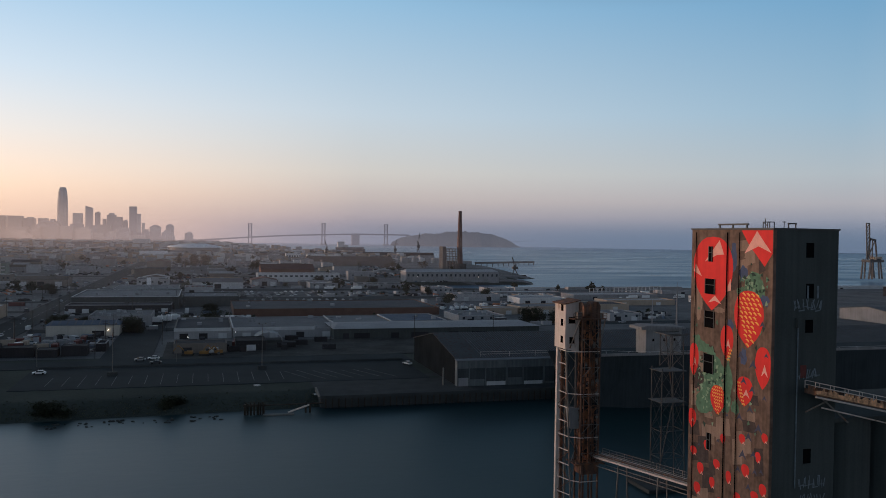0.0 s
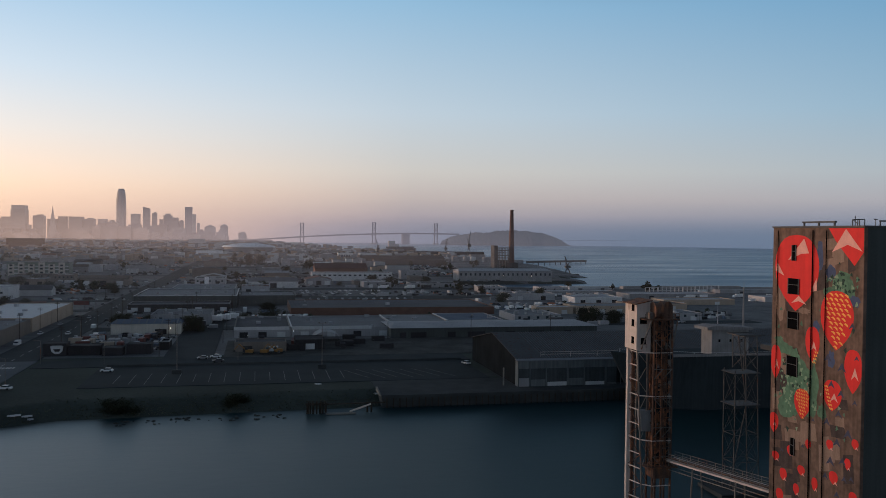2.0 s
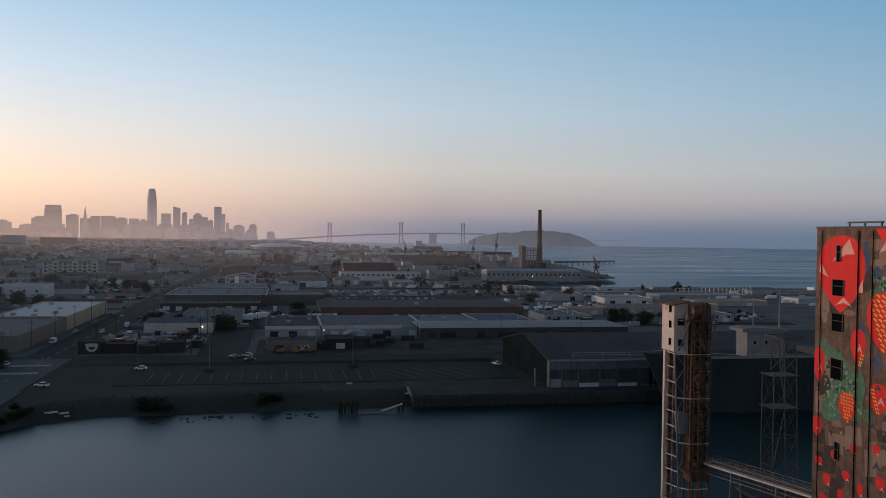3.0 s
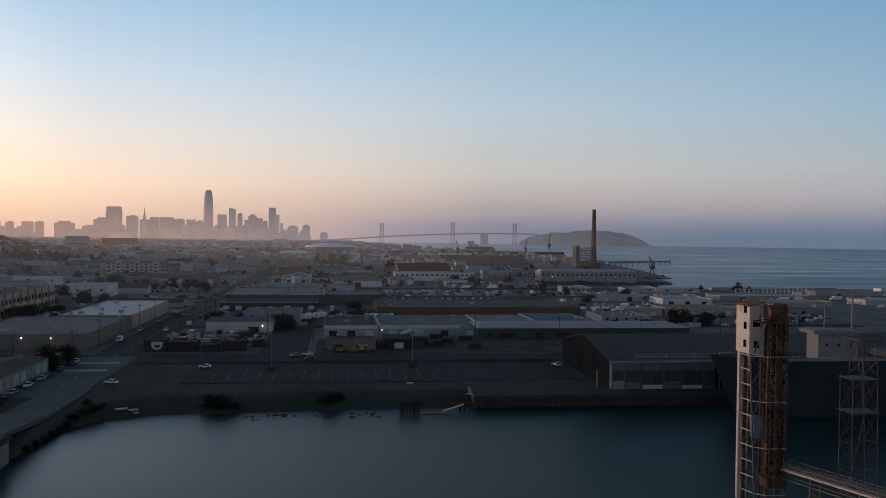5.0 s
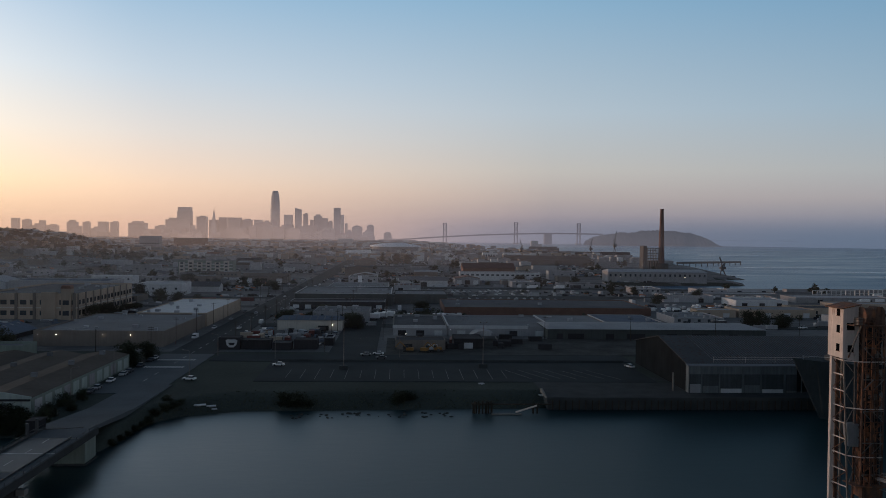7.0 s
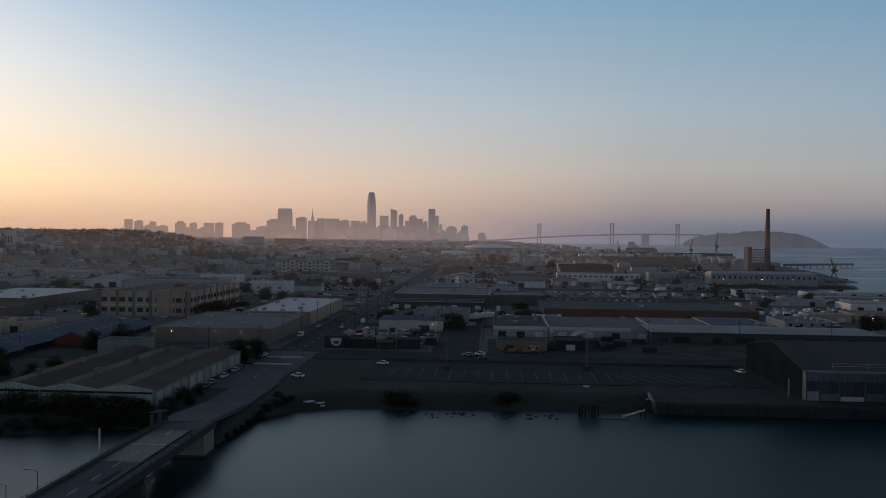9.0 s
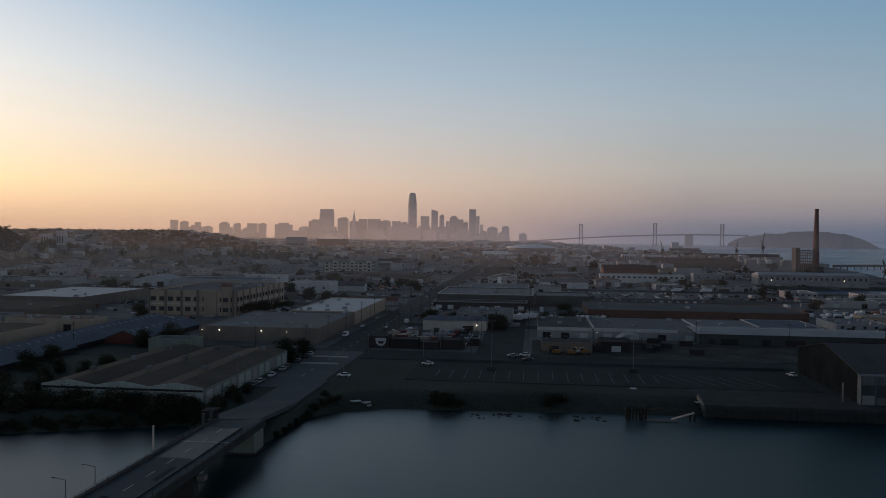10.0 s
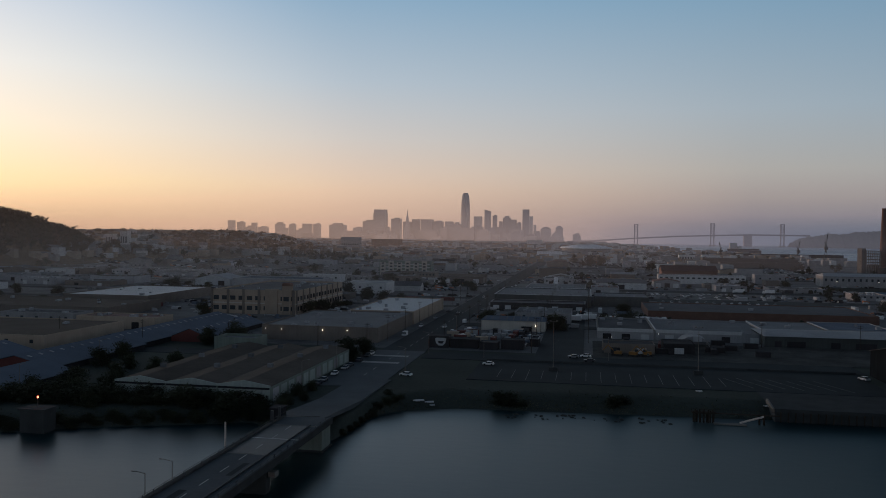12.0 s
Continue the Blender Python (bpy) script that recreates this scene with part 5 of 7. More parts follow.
def block(x0, y0, x1, y1, h, wall="grey_wall", roof="roof_grey", label="", name="warehouse", base=B0, windows=0, doors=0, units=0, parapet=0.5, win=(1.6, 1.5, 0.55), west=0, group="", category="building", rows=0):
    """A flat-roofed building with parapet, openings on its south and east sides and plant on its roof."""
    TAKEN.append((x0, y0, x1, y1))
    w, d = x1 - x0, y1 - y0
    g = thing(name, label or "low flat-roofed industrial building", category, (x0, y0, base), group)
    part("wall", Shape().box(0, 0, -1.5, w, 0.4, h + parapet).box(0, d - 0.4, -1.5, w, d, h + parapet).box(0, 0.4, -1.5, 0.4, d - 0.4, h + parapet).box(w - 0.4, 0.4, -1.5, w, d - 0.4, h + parapet), wall, g)
    part("roof", Shape().box(0.4, 0.4, h - 0.3, w - 0.4, d - 0.4, h), roof, g)
    if parapet > 0.25 and brng.random() < 0.18:
        z = h + parapet
        part("coping", Shape().box(-0.15, -0.15, z, w + 0.15, 0.5, z + 0.22).box(-0.15, d - 0.5, z, w + 0.15, d + 0.15, z + 0.22).box(-0.15, 0.5, z, 0.5, d - 0.5, z + 0.22).box(w - 0.5, 0.5, z, w + 0.15, d - 0.5, z + 0.22), brng.choice(("white_paint", "roof_pale", "concrete")), g)
    for i in range(windows):
        window(g, (i + 0.5) * w / windows, 0, h * win[2], win[0], win[1])
    for i in range(west):
        window(g, w, (i + 0.5) * d / west, h * win[2], win[0], win[1], 90)
    for i in range(doors):
        window(g, (i + 0.5) * w / doors, 0, 0, min(4, w / doors * 0.6), min(4, h * 0.65), 0, "door", DOOR if brng.random() < 0.6 else PALE_DOOR)
    for i in range(units):
        o = new("roof_unit", UNIT)
        o.parent = g
        s = brng.uniform(0.8, 2.8)
        o.matrix_basis = pose(brng.uniform(3, max(3.1, w - 3)), brng.uniform(2, max(2.1, d - 2)), h, 0, 0, 0) @ Matrix.Diagonal((s, s * brng.uniform(0.6, 1.6), brng.uniform(0.7, 1.6), 1))
    if rows and w > 16 and d > 14:
        for i in range(int(w / 5)):
            for j in range(rows):
                o = new("skylight", LIGHT)
                o.parent = g
                o.matrix_basis = pose(2.5 + i * 5, d * (j + 0.5) / rows, h)
    return g


def gable(x0, y0, x1, y1, h, rise, axis, wall="grey_wall", roof="ribbed", label="", name="warehouse", base=B0, over=0.5, doors=0, windows=0, skylights=0, hip=0.0, group=""):
    """A pitched-roof shed. axis: 0, the ridge runs along x; 1, along y."""
    TAKEN.append((x0, y0, x1, y1))
    w, d = x1 - x0, y1 - y0
    g = thing(name, label or "long pitched-roof industrial shed", "building", (x0, y0, base), group)
    if axis == 0:
        part("wall", Shape().prism([(0, -1.5), (d, -1.5), (d, h), (d / 2, h + rise * (1 if not hip else 0)), (0, h)] if not hip else [(0, -1.5), (d, -1.5), (d, h), (0, h)], 0, 0, w), wall, g)
        s, t = Shape(), 0.25
        for sgn, a, b in ((1, -over, d / 2), (-1, d + over, d / 2)):
            zl = h - rise * over / (d / 2)
            s.prism([(a, zl), (b, h + rise), (b, h + rise + t), (a, zl + t)], 0, -over, w + over) if not hip else s.face((-over, a, zl + t), (w + over, a, zl + t), (w - hip, b, h + rise + t), (hip, b, h + rise + t))
        if hip:
            zl = h - rise * over / (d / 2)
            s.face((-over, -over, zl + t), (-over, d + over, zl + t), (hip, d / 2, h + rise + t))
            s.face((w + over, -over, zl + t), (w + over, d + over, zl + t), (w - hip, d / 2, h + rise + t))
    else:
        part("wall", Shape().prism([(0, -1.5), (w, -1.5), (w, h), (w / 2, h + rise), (0, h)], 1, 0, d), wall, g)
        s, t = Shape(), 0.25
        zl = h - rise * over / (w / 2)
        for a in (-over, w + over):
            s.prism([(a, zl), (w / 2, h + rise), (w / 2, h + rise + t), (a, zl + t)], 1, -over, d + over)
    part("roof", s, roof, g)
    for i in range(doors):
        window(g, (i + 0.5) * w / doors, 0, 0, min(6, w / doors * 0.6), min(4.5, h * 0.75), 0, "door", DOOR if i % 2 else PALE_DOOR)
    for i in range(windows):
        window(g, (i + 0.5) * w / windows, 0, h * 0.55, min(2.0, w / windows * 0.6), h * 0.25)
    for i in range(skylights):
        q = (i + 0.5) / skylights
        o = part("skylight", UNIT, None, g)
        if axis == 1:
            o.matrix_basis = pose(w * 0.62, d * q, h + rise * 0.76 + 0.18, 0, math.degrees(math.atan2(rise, w / 2)), 0) @ Matrix.Diagonal((1.6, 1.0, 0.25, 1))
        else:
            o.matrix_basis = pose(w * q, d * 0.38, h + rise * 0.76 + 0.18, math.degrees(math.atan2(rise, d / 2)), 0, 0) @ Matrix.Diagonal((1.0, 1.6, 0.25, 1))
    return g


# quayside transit shed
ts = gable(85.0, 274, 300, 334, 9.5, 5.4, 0, "black_wall", "ribbed", "long dark transit shed with a ribbed low-pitched roof on the quay", "transit_shed")
part("front_wall", Shape().box(-0.4, -2.5, -1, 36, -0.05, 9.0), "shed_front", ts, "pale grey front with doors")
RIB = Shape().prism([(-0.3, 9.62), (30.0, 15.1), (30.0, 15.22), (-0.3, 9.75)], 0, -0.07, 0.07).data("roof_rib", "rib_grey")
for i in range(205):
    part("roof_rib", RIB, None, ts).matrix_basis = pose(10.0 + i * 0.98, 0, 0)
part("front_roof", Shape().prism([(-3.0, 9.0), (-0.6, 9.4), (-0.6, 9.6), (-3.0, 9.3)], 0, -0.8, 37), "roof_grey", ts)
for x, w, low, pale in ((1.9, 3.8, 3.2, "grey_wall"), (7.0, 5.4, 2.6, "shed_front"), (13.9, 7.2, 1.7, "white_paint"), (21.0, 5.4, 2.8, "shed_front"), (27.9, 7.2, 1.5, "white_paint"), (34.2, 3.6, 1.0, "shed_front")):
    d = part("door", Shape().box(x - w / 2, -2.62, 0, x + w / 2, -2.48, 6.4), "shed_door", ts)
    part("door_panel", Shape().box(x - w / 2 + 0.1, -2.72, 0, x + w / 2 - 0.1, -2.62, low), pale, d, "paler lower door panel")
for x in (-0.3, 4.0, 10.0, 17.7, 24.0, 31.8, 37.6):
    part("column", Shape().box(x - 0.12, -2.8, -0.5, x + 0.12, -2.5, 9.0), "shed_front", ts)
part("roof_rail", Shape().bar((9, 0.6, 10.8), (52, 0.6, 10.8), 0.08).bar((9, 0.6, 11.6), (52, 0.6, 11.6), 0.08).bar((9, 0.6, 9.6), (9, 0.6, 11.6), 0.08).bar((20, 0.6, 9.6), (20, 0.6, 11.6), 0.08).bar((30, 0.6, 9.6), (30, 0.6, 11.6), 0.08).bar((41, 0.6, 9.6), (41, 0.6, 11.6), 0.08).bar((52, 0.6, 9.6), (52, 0.6, 11.6), 0.08), "pale_steel", ts)
for x in (-4.6,):
    part("gate_post", Shape().box(x, 0.5, -1, x + 0.4, 1.0, 6.4), "concrete", ts)

# industrial strip behind the lot
long_shed = gable(62.5, 408, 172, 440, 5.0, 1.2, 0, "silo_grey", "roof_pale", "long low shed with pale metal roof and open loading bays", "long_shed", hip=4)
# dark panels, no real doors: they paint the unlit inside of open bays
for x, w in ((6, 3), (14, 8), (31, 4), (44, 9), (62, 5), (76, 8), (93, 4)):
    window(long_shed, x, -0.05, 0, w, 3.0, 0, "door", DOOR)
wide = block(-13.5, 419, 13.8, 477, 4.4, "grey_wall", "roof_dark", "low wide warehouse with a pale parapet", windows=0, doors=3, units=4, parapet=0.5)
part("fascia", Shape().box(-0.1, -0.25, 3.9, 26.6, -0.02, 5.5), "white_paint", wide, "pale painted fascia band")
wide = block(14.2, 419, 66.8, 477, 4.4, "grey_wall", "roof_grey", "low wide warehouse with a long pale front parapet", windows=0, doors=4, units=5, parapet=0.5)
part("fascia", Shape().box(0.1, -0.25, 3.9, 40, -0.02, 5.5), "white_paint", wide, "pale painted fascia band")
part("roof_edge", Shape().box(-0.3, 0, 5.0, 0.4, 57.8, 5.35).box(52.1, 13, 5.0, 52.8, 57.8, 5.35), "white_paint", wide, "pale roof edge strip")
wide = block(67.4, 443, 99.6, 484, 4.4, "umber_wall", "roof_grey", "flat warehouse behind the long shed", windows=0, units=3, parapet=0.4)
part("roof_edge", Shape().box(31.9, 3, 4.8, 32.6, 40.8, 5.15), "white_paint", wide, "pale roof edge strip")
block(100.4, 446, 132, 486, 4.6, "grey_wall", "roof_blue", "flat warehouse with a blue-grey roof", windows=0, units=2, parapet=0.4)
block(-44, 380, -40, 392, 3.2, "dark_wall", "roof_dark", "low dark storage building in a yard")
block(-12, 368, 10, 380, 4.4, "umber_wall", "dark_roofing", "dull brown low store beside a yard", "yard_store", parapet=0.2, doors=2)
block(14, 372, 27, 388, 4.6, "dark_wall", "dark_roofing", "dark boxy workshop beside the lot", "workshop", doors=1, parapet=0.2)
for x0, x1, y0, h in ((-88, -79, 366, 5.4), (-78.6, -66, 367, 4.2), (-65, -57, 365, 3.4), (-56, -46, 368, 4.4)):
    block(x0, y0, x1, y0 + 8, h, "dark_wall", "dark_roofing", "low dark weathered yard shed", "yard_shed", parapet=0.1)
cs = gable(-73.5, 438, -40, 456, 5.4, 1.5, 0, "cream", "roof_blue", "cream-walled shed with a blue-grey ribbed roof", "cream_shed", hip=1.5)
for i in range(9):
    part("roof_rib", Shape().prism([(0.0, 5.6), (9.0, 7.1), (9.0, 7.25), (0.0, 5.75)], 0, 1.6 + i * 3.7, 2.2 + i * 3.7), "roof_grey", cs)
part("gate", Shape().box(21, -0.3, 0, 26.5, -0.05, 2.8), "dark_wall", cs)
block(18, 526, 150, 592, 4.6, "brick_wall", "roof_dark", "long low brick red warehouse with a dark roof", doors=0, units=4)
block(-83, 585, -16, 660, 8.0, "silo_grey", "roof_grey", "wide dark flat-roofed depot", doors=7, units=8)
block(-70, 690, -20, 760, 5.6, "grey_wall", "roof_grey", "wide grey flat-roofed depot", doors=5, units=8)
block(55, 905, 143, 925, 9.0, "white_paint", "roof_red", "long white hall with small windows and a red-brown roof", "white_hall", windows=16, win=(3.0, 1.6, 0.62))
gable(60, 927, 118, 960, 13.0, 5.0, 0, "brick_wall", "roof_red", "red-brown brick pitched-roof hall", "brick_hall")
gable(219, 908, 330, 936, 11.0, 2.5, 0, "grey_wall", "roof_pale", "long grey waterfront shed with lamps along its eave", "waterfront_shed", windows=20, hip=3)
block(205, 520, 255, 545, 5.0, "tan_wall", "roof_grey", "tan warehouse with loading doors", doors=4)
block(256, 545, 300, 570, 4.0, "tan_wall", "roof_dark", "low tan flat-roofed shed", doors=2)
# white trailers and sheds out on the container pier
for x, y, w, d, h, wl in ((292, 756, 46, 10, 2.2, "white_paint"), (352, 764, 130, 9, 2.2, "grey_wall"), (300, 640, 80, 26, 4, "grey_wall"), (420, 700, 90, 14, 3, "grey_wall"), (520, 752, 110, 12, 3, "white_paint"), (400, 600, 90, 24, 4, "grey_wall"), (240, 690, 70, 20, 3, "grey_wall"), (300, 580, 60, 22, 4, "tan_wall"), (640, 760, 160, 12, 3, "white_paint")):
    block(x, y, x + w, y + d, h, wl, "roof_pale", "long low shed on the container pier", "pier_shed", doors=2)
gable(420, 420, 520, 470, 7, 3, 0, "grey_wall", "roof_grey", "grey pitched-roof pier shed", "pier_shed")
gable(560, 480, 760, 540, 8, 3, 0, "grey_wall", "roof_grey", "grey pitched-roof pier shed", "pier_shed")
gable(640, 600, 900, 660, 9, 3, 0, "dark_wall", "roof_dark", "dark pitched-roof pier shed", "pier_shed")

# west side of the street
TAKEN.append((-160.5, 236, -110.5, 318))
gw = thing("gabled_warehouse", "pale green warehouse with three low pitched gables", "building", (-160.5, 236, B0))
part("wall", Shape().box(0, 0, -1.5, 50, 82, 5.2), "green_wall", gw)
for i in range(3):
    a, w = i * 16.667, 16.667
    arc = [(a + 0.06, 5.0)] + [(a + 0.06 + (w - 0.12) * k / 8, 5.25 + 1.35 * (1 - abs(k / 4 - 1) ** 1.1)) for k in range(9)] + [(a + w - 0.06, 5.0)]
    part("roof", Shape().prism(arc, 1, 0.35, 82.2), "roof_brown", gw, "dark brown low vaulted roof")
    part("gable_front", Shape().prism([(x, z + 0.3 if z > 5 else z) for x, z in arc], 1, -0.35, 0.3), "pale_green", gw, "pale low-pitched gable front")
    part("band", Shape().box(a + 0.3, -0.42, 4.4, a + w - 0.3, -0.02, 5.0), "dark_wall", gw)
    part("front_wall", Shape().box(a + 0.1, -0.1, 0, a + w - 0.1, -0.02, 4.4), "pale_green", gw)
    part("roller_door", Shape().box(a + 6, -0.16, 0, a + w - 6, -0.1, 3.4), "grey_wall", gw)
    for k in range(3):
        part("roof_vent", Shape().box(a + 6 + k * 2, 16 + k * 23 + i * 4, 6.8, a + 7.6 + k * 2, 17.4 + k * 23 + i * 4, 8.1), "roof_grey", gw)
for i in range(12):
    part("bay_panel", Shape().box(49.98, 2 + i * 6.7, 0.8, 50.15, 6.6 + i * 6.7, 4.4), "pale_green" if i % 3 else "grey_wall", gw)
block(-168, 320, -150, 332, 7.0, "green_wall", "roof_grey", "small pale block with a stepped parapet", parapet=1.0)
block(-170, 375, -113.5, 451.5, 6.6, "umber_wall", "roof_grey", "wide brown flat-roofed warehouse with wall lamps", "tan_warehouse", units=12, doors=0)
block(-150, 453, -113, 548, 7.0, "tan_wall", "white_paint", "warehouse with a bright pale roof", "pale_roof_warehouse", units=9)
of = block(-246, 482, -192, 578, 14.0, "tan_wall", "roof_grey", "two-storey tan office block with rows of dark windows and brick piers", "office_block", units=10, parapet=1.0)
for z in (2.6, 8.6):
    for i in range(10):
        if i not in (7,):
            window(of, 2.7 + i * 5.4, -0.02, z, 3.4, 2.6)
    for i in range(16):
        window(of, 54.02, 3.5 + i * 5.9, z, 3.6, 2.6, 90)
for i in range(8):
    part("pier", Shape().box(54.02, 0.2 + i * 11.8, -1, 54.5, 1.5 + i * 11.8, 15.2), "umber_wall", of)
part("string_course", Shape().box(-0.2, -0.3, 6.6, 54.3, -0.02, 7.2).box(54.02, -0.3, 6.6, 54.3, 96, 7.2), "cream", of, "pale string course between the storeys")
for x in (0, 10.5, 20.5, 30.5, 40, 52.5):
    part("pier", Shape().box(x - 0.8, -0.5, -1, x + 0.8, -0.02, 15.4), "umber_wall", of)
part("stair_tower", Shape().box(34.5, -0.9, -1, 42.5, 2, 15.6), "tan_wall", of)
ct = part("corner_tower", Shape().box(45.5, -1.2, -1, 51, 3, 17.8), "tan_wall", of, "pale tan corner tower with a red-brown cap")
part("cap", Shape().prism([(45.2, 17.8), (51.3, 17.8), (50.4, 19.6), (46.1, 19.6)], 1, -1.5, 3.3), "brick_wall", ct)
for z in (2.6, 8.6):
    window(of, 48.2, -1.22, z, 3.4, 2.6)
for x0, y0, x1, y1, n in ((-232, 266, -203, 328, 10), (-232, 328.5, -206, 432, 18), (-206, 356, -188, 420, 9), (-262, 236, -234, 300, 8), (-216, 220, -192, 262, 0)):
    sh = gable(x0, y0, x1, y1, 2.6, 3.6, 1, "dark_wall", "roof_blue", "long shed with blue-grey metal roof and red gable end", "blue_roof_shed", skylights=n)
    part("gable_end", Shape().prism([(0.2, -1), (x1 - x0 - 0.2, -1), (x1 - x0 - 0.2, 2.5), ((x1 - x0) / 2, 6.0), (0.2, 2.5)], 1, -0.15, -0.02), "red_paint", sh, "dull red painted gable end")
block(-320, 312, -239, 372, 6.5, "tan_wall", "roof_brown", "wide tan flat-roofed warehouse", units=6, windows=7)
block(-420, 440, -290, 500, 5.5, "umber_wall", "roof_brown", "brown wide shed with a dull roof", units=6)
block(-368, 512, -306, 606, 6.5, "umber_wall", "white_paint", "wide dark-walled shed with a bright pale roof", units=5)
barrel = gable(-374, 716, -340, 750, 6.0, 4.0, 1, "white_paint", "roof_pale", "white shed with a rounded pale roof", "white_shed", doors=2)
block(-584, 796, -560, 812, 7, "white_paint", "white_paint", "small bright white workshop", "workshop", windows=3)
for x, y, h in ((-806, 1262, 24), (-786, 1272, 29)):
    block(x, y, x + 13, y + 12, h, "white_paint", "roof_grey", "pale apartment tower on the hillside", "apartment_tower", base=land(x, y) - 2, windows=3, win=(2, 12, 0.3))
block(-215, 660, -180, 690, 9, "white_paint", "roof_pale", "white two-storey corner building", windows=4)


def gap_free(x0, y0, x1, y1, m=2.0):
    return all(x1 + m < a or x0 - m > c or y1 + m < b or y0 - m > d for a, b, c, d in TAKEN)


# cross streets of the district
for x0, y0, x1, y1 in ((-85, 453.5, 300, 468), (-85, 664, 300, 686), (-85, 764, 270, 784), (-700, 566, -108, 578), (-700, 640, -108, 654), (-800, 780, -108, 796), (-900, 1000, 300, 1016), (-900, 1240, 330, 1256), (-420, 338, -404, 1200)):
    TAKEN.append((x0, y0, x1, y1))
    sheet("cross_road", x0, y0, x1, y1, 3.86 if y1 - y0 < 100 else 3.9, "asphalt", "grey asphalt city street", "road")


# buildings that stand out in the middle distance
def apartments():
    g = thing("apartment_block", "four-storey pale apartment block with green-grey bands", "building", (-262, 960, 3.4))
    TAKEN.append((-266, 955, -196, 985))
    part("wall", Shape().box(0, 0, -1, 62, 18, 17), "green_wall", g)
    for k in range(6):
        part("bay", Shape().box(1.5 + k * 10, -1.6, 0, 7.5 + k * 10, -0.02, 15 + 2 * (k % 2)), "cream", g, "pale projecting bay")
        for z in (1.5, 5.5, 9.5, 13):
            window(g, 4.5 + k * 10, -1.62, z, 3.0, 1.8)
            part("balcony", Shape().box(7.8 + k * 10, -1.4, z - 0.6, 11.2 + k * 10, -0.02, z + 0.5), "white_paint", g)
    part("roof", Shape().box(-0.4, -0.4, 17, 62.4, 18.4, 17.5), "roof_grey", g)


apartments()
sw = gable(-183, 702, -160, 716, 5.0, 3.4, 0, "white_paint", "roof_dark", "small white hall with a dark pitched roof", "white_shed")
block(-124, 1745, -72, 1770, 13.0, "bright_white", "white_paint", "flat hall with bright white walls and roof", "white_hall")
TAKEN.append((-132, 1610, -62, 1745))
block(-50.3, 800, -46.7, 804, 9.5, "bright_white", "roof_pale", "slim white plant tower on a depot roof", "plant_tower", parapet=0.2)
block(-606, 1935, -562, 1960, 36, "grey_wall", "roof_dark", "hazy grey slab block", "slab_block", windows=8, win=(3, 3, 0.5))
block(183, 1340, 300, 1365, 10, "dull_brown", "dull_brown", "long dull brown dock shed", "dock_shed")
block(175, 1480, 330, 1510, 12, "dull_brown", "dull_brown", "long dull brown dockyard hall", "dock_shed")
for x, w in ((157, 30), (200, 34)):
    block(x, 1680, x + w, 1700, 12, "white_paint", "roof_pale", "pale dockside building with a dark band", "dockside_building", windows=6, win=(3, 4, 0.4))
block(-83, 560, -20, 583, 4.5, "dark_wall", "roof_dark", "low dark open vehicle shelter", "vehicle_shelter", doors=8)
block(-14, 600, 24, 640, 7.0, "silo_grey", "roof_grey", "dark slate-roofed depot with a raised end", "depot", units=4)
block(178, 520, 203, 533, 4.5, "tan_wall", "roof_pale", "small tan shed with a pale roof", "tan_shed", doors=2)
block(236, 600, 275, 628, 4.5, "white_paint", "roof_pale", "pale low pier building", "pier_shed", doors=3)
block(-330, 700, -250, 740, 8, "grey_wall", "roof_blue", "wide shed with a blue-grey roof", "blue_roof_hall", units=3)
block(-300, 800, -262, 820, 7, "white_paint", "roof_pale", "pale two-storey workshop building", "workshop", windows=5)
TAKEN.append((10, 592, 160, 676))
TAKEN.append((10, 690, 110, 762))


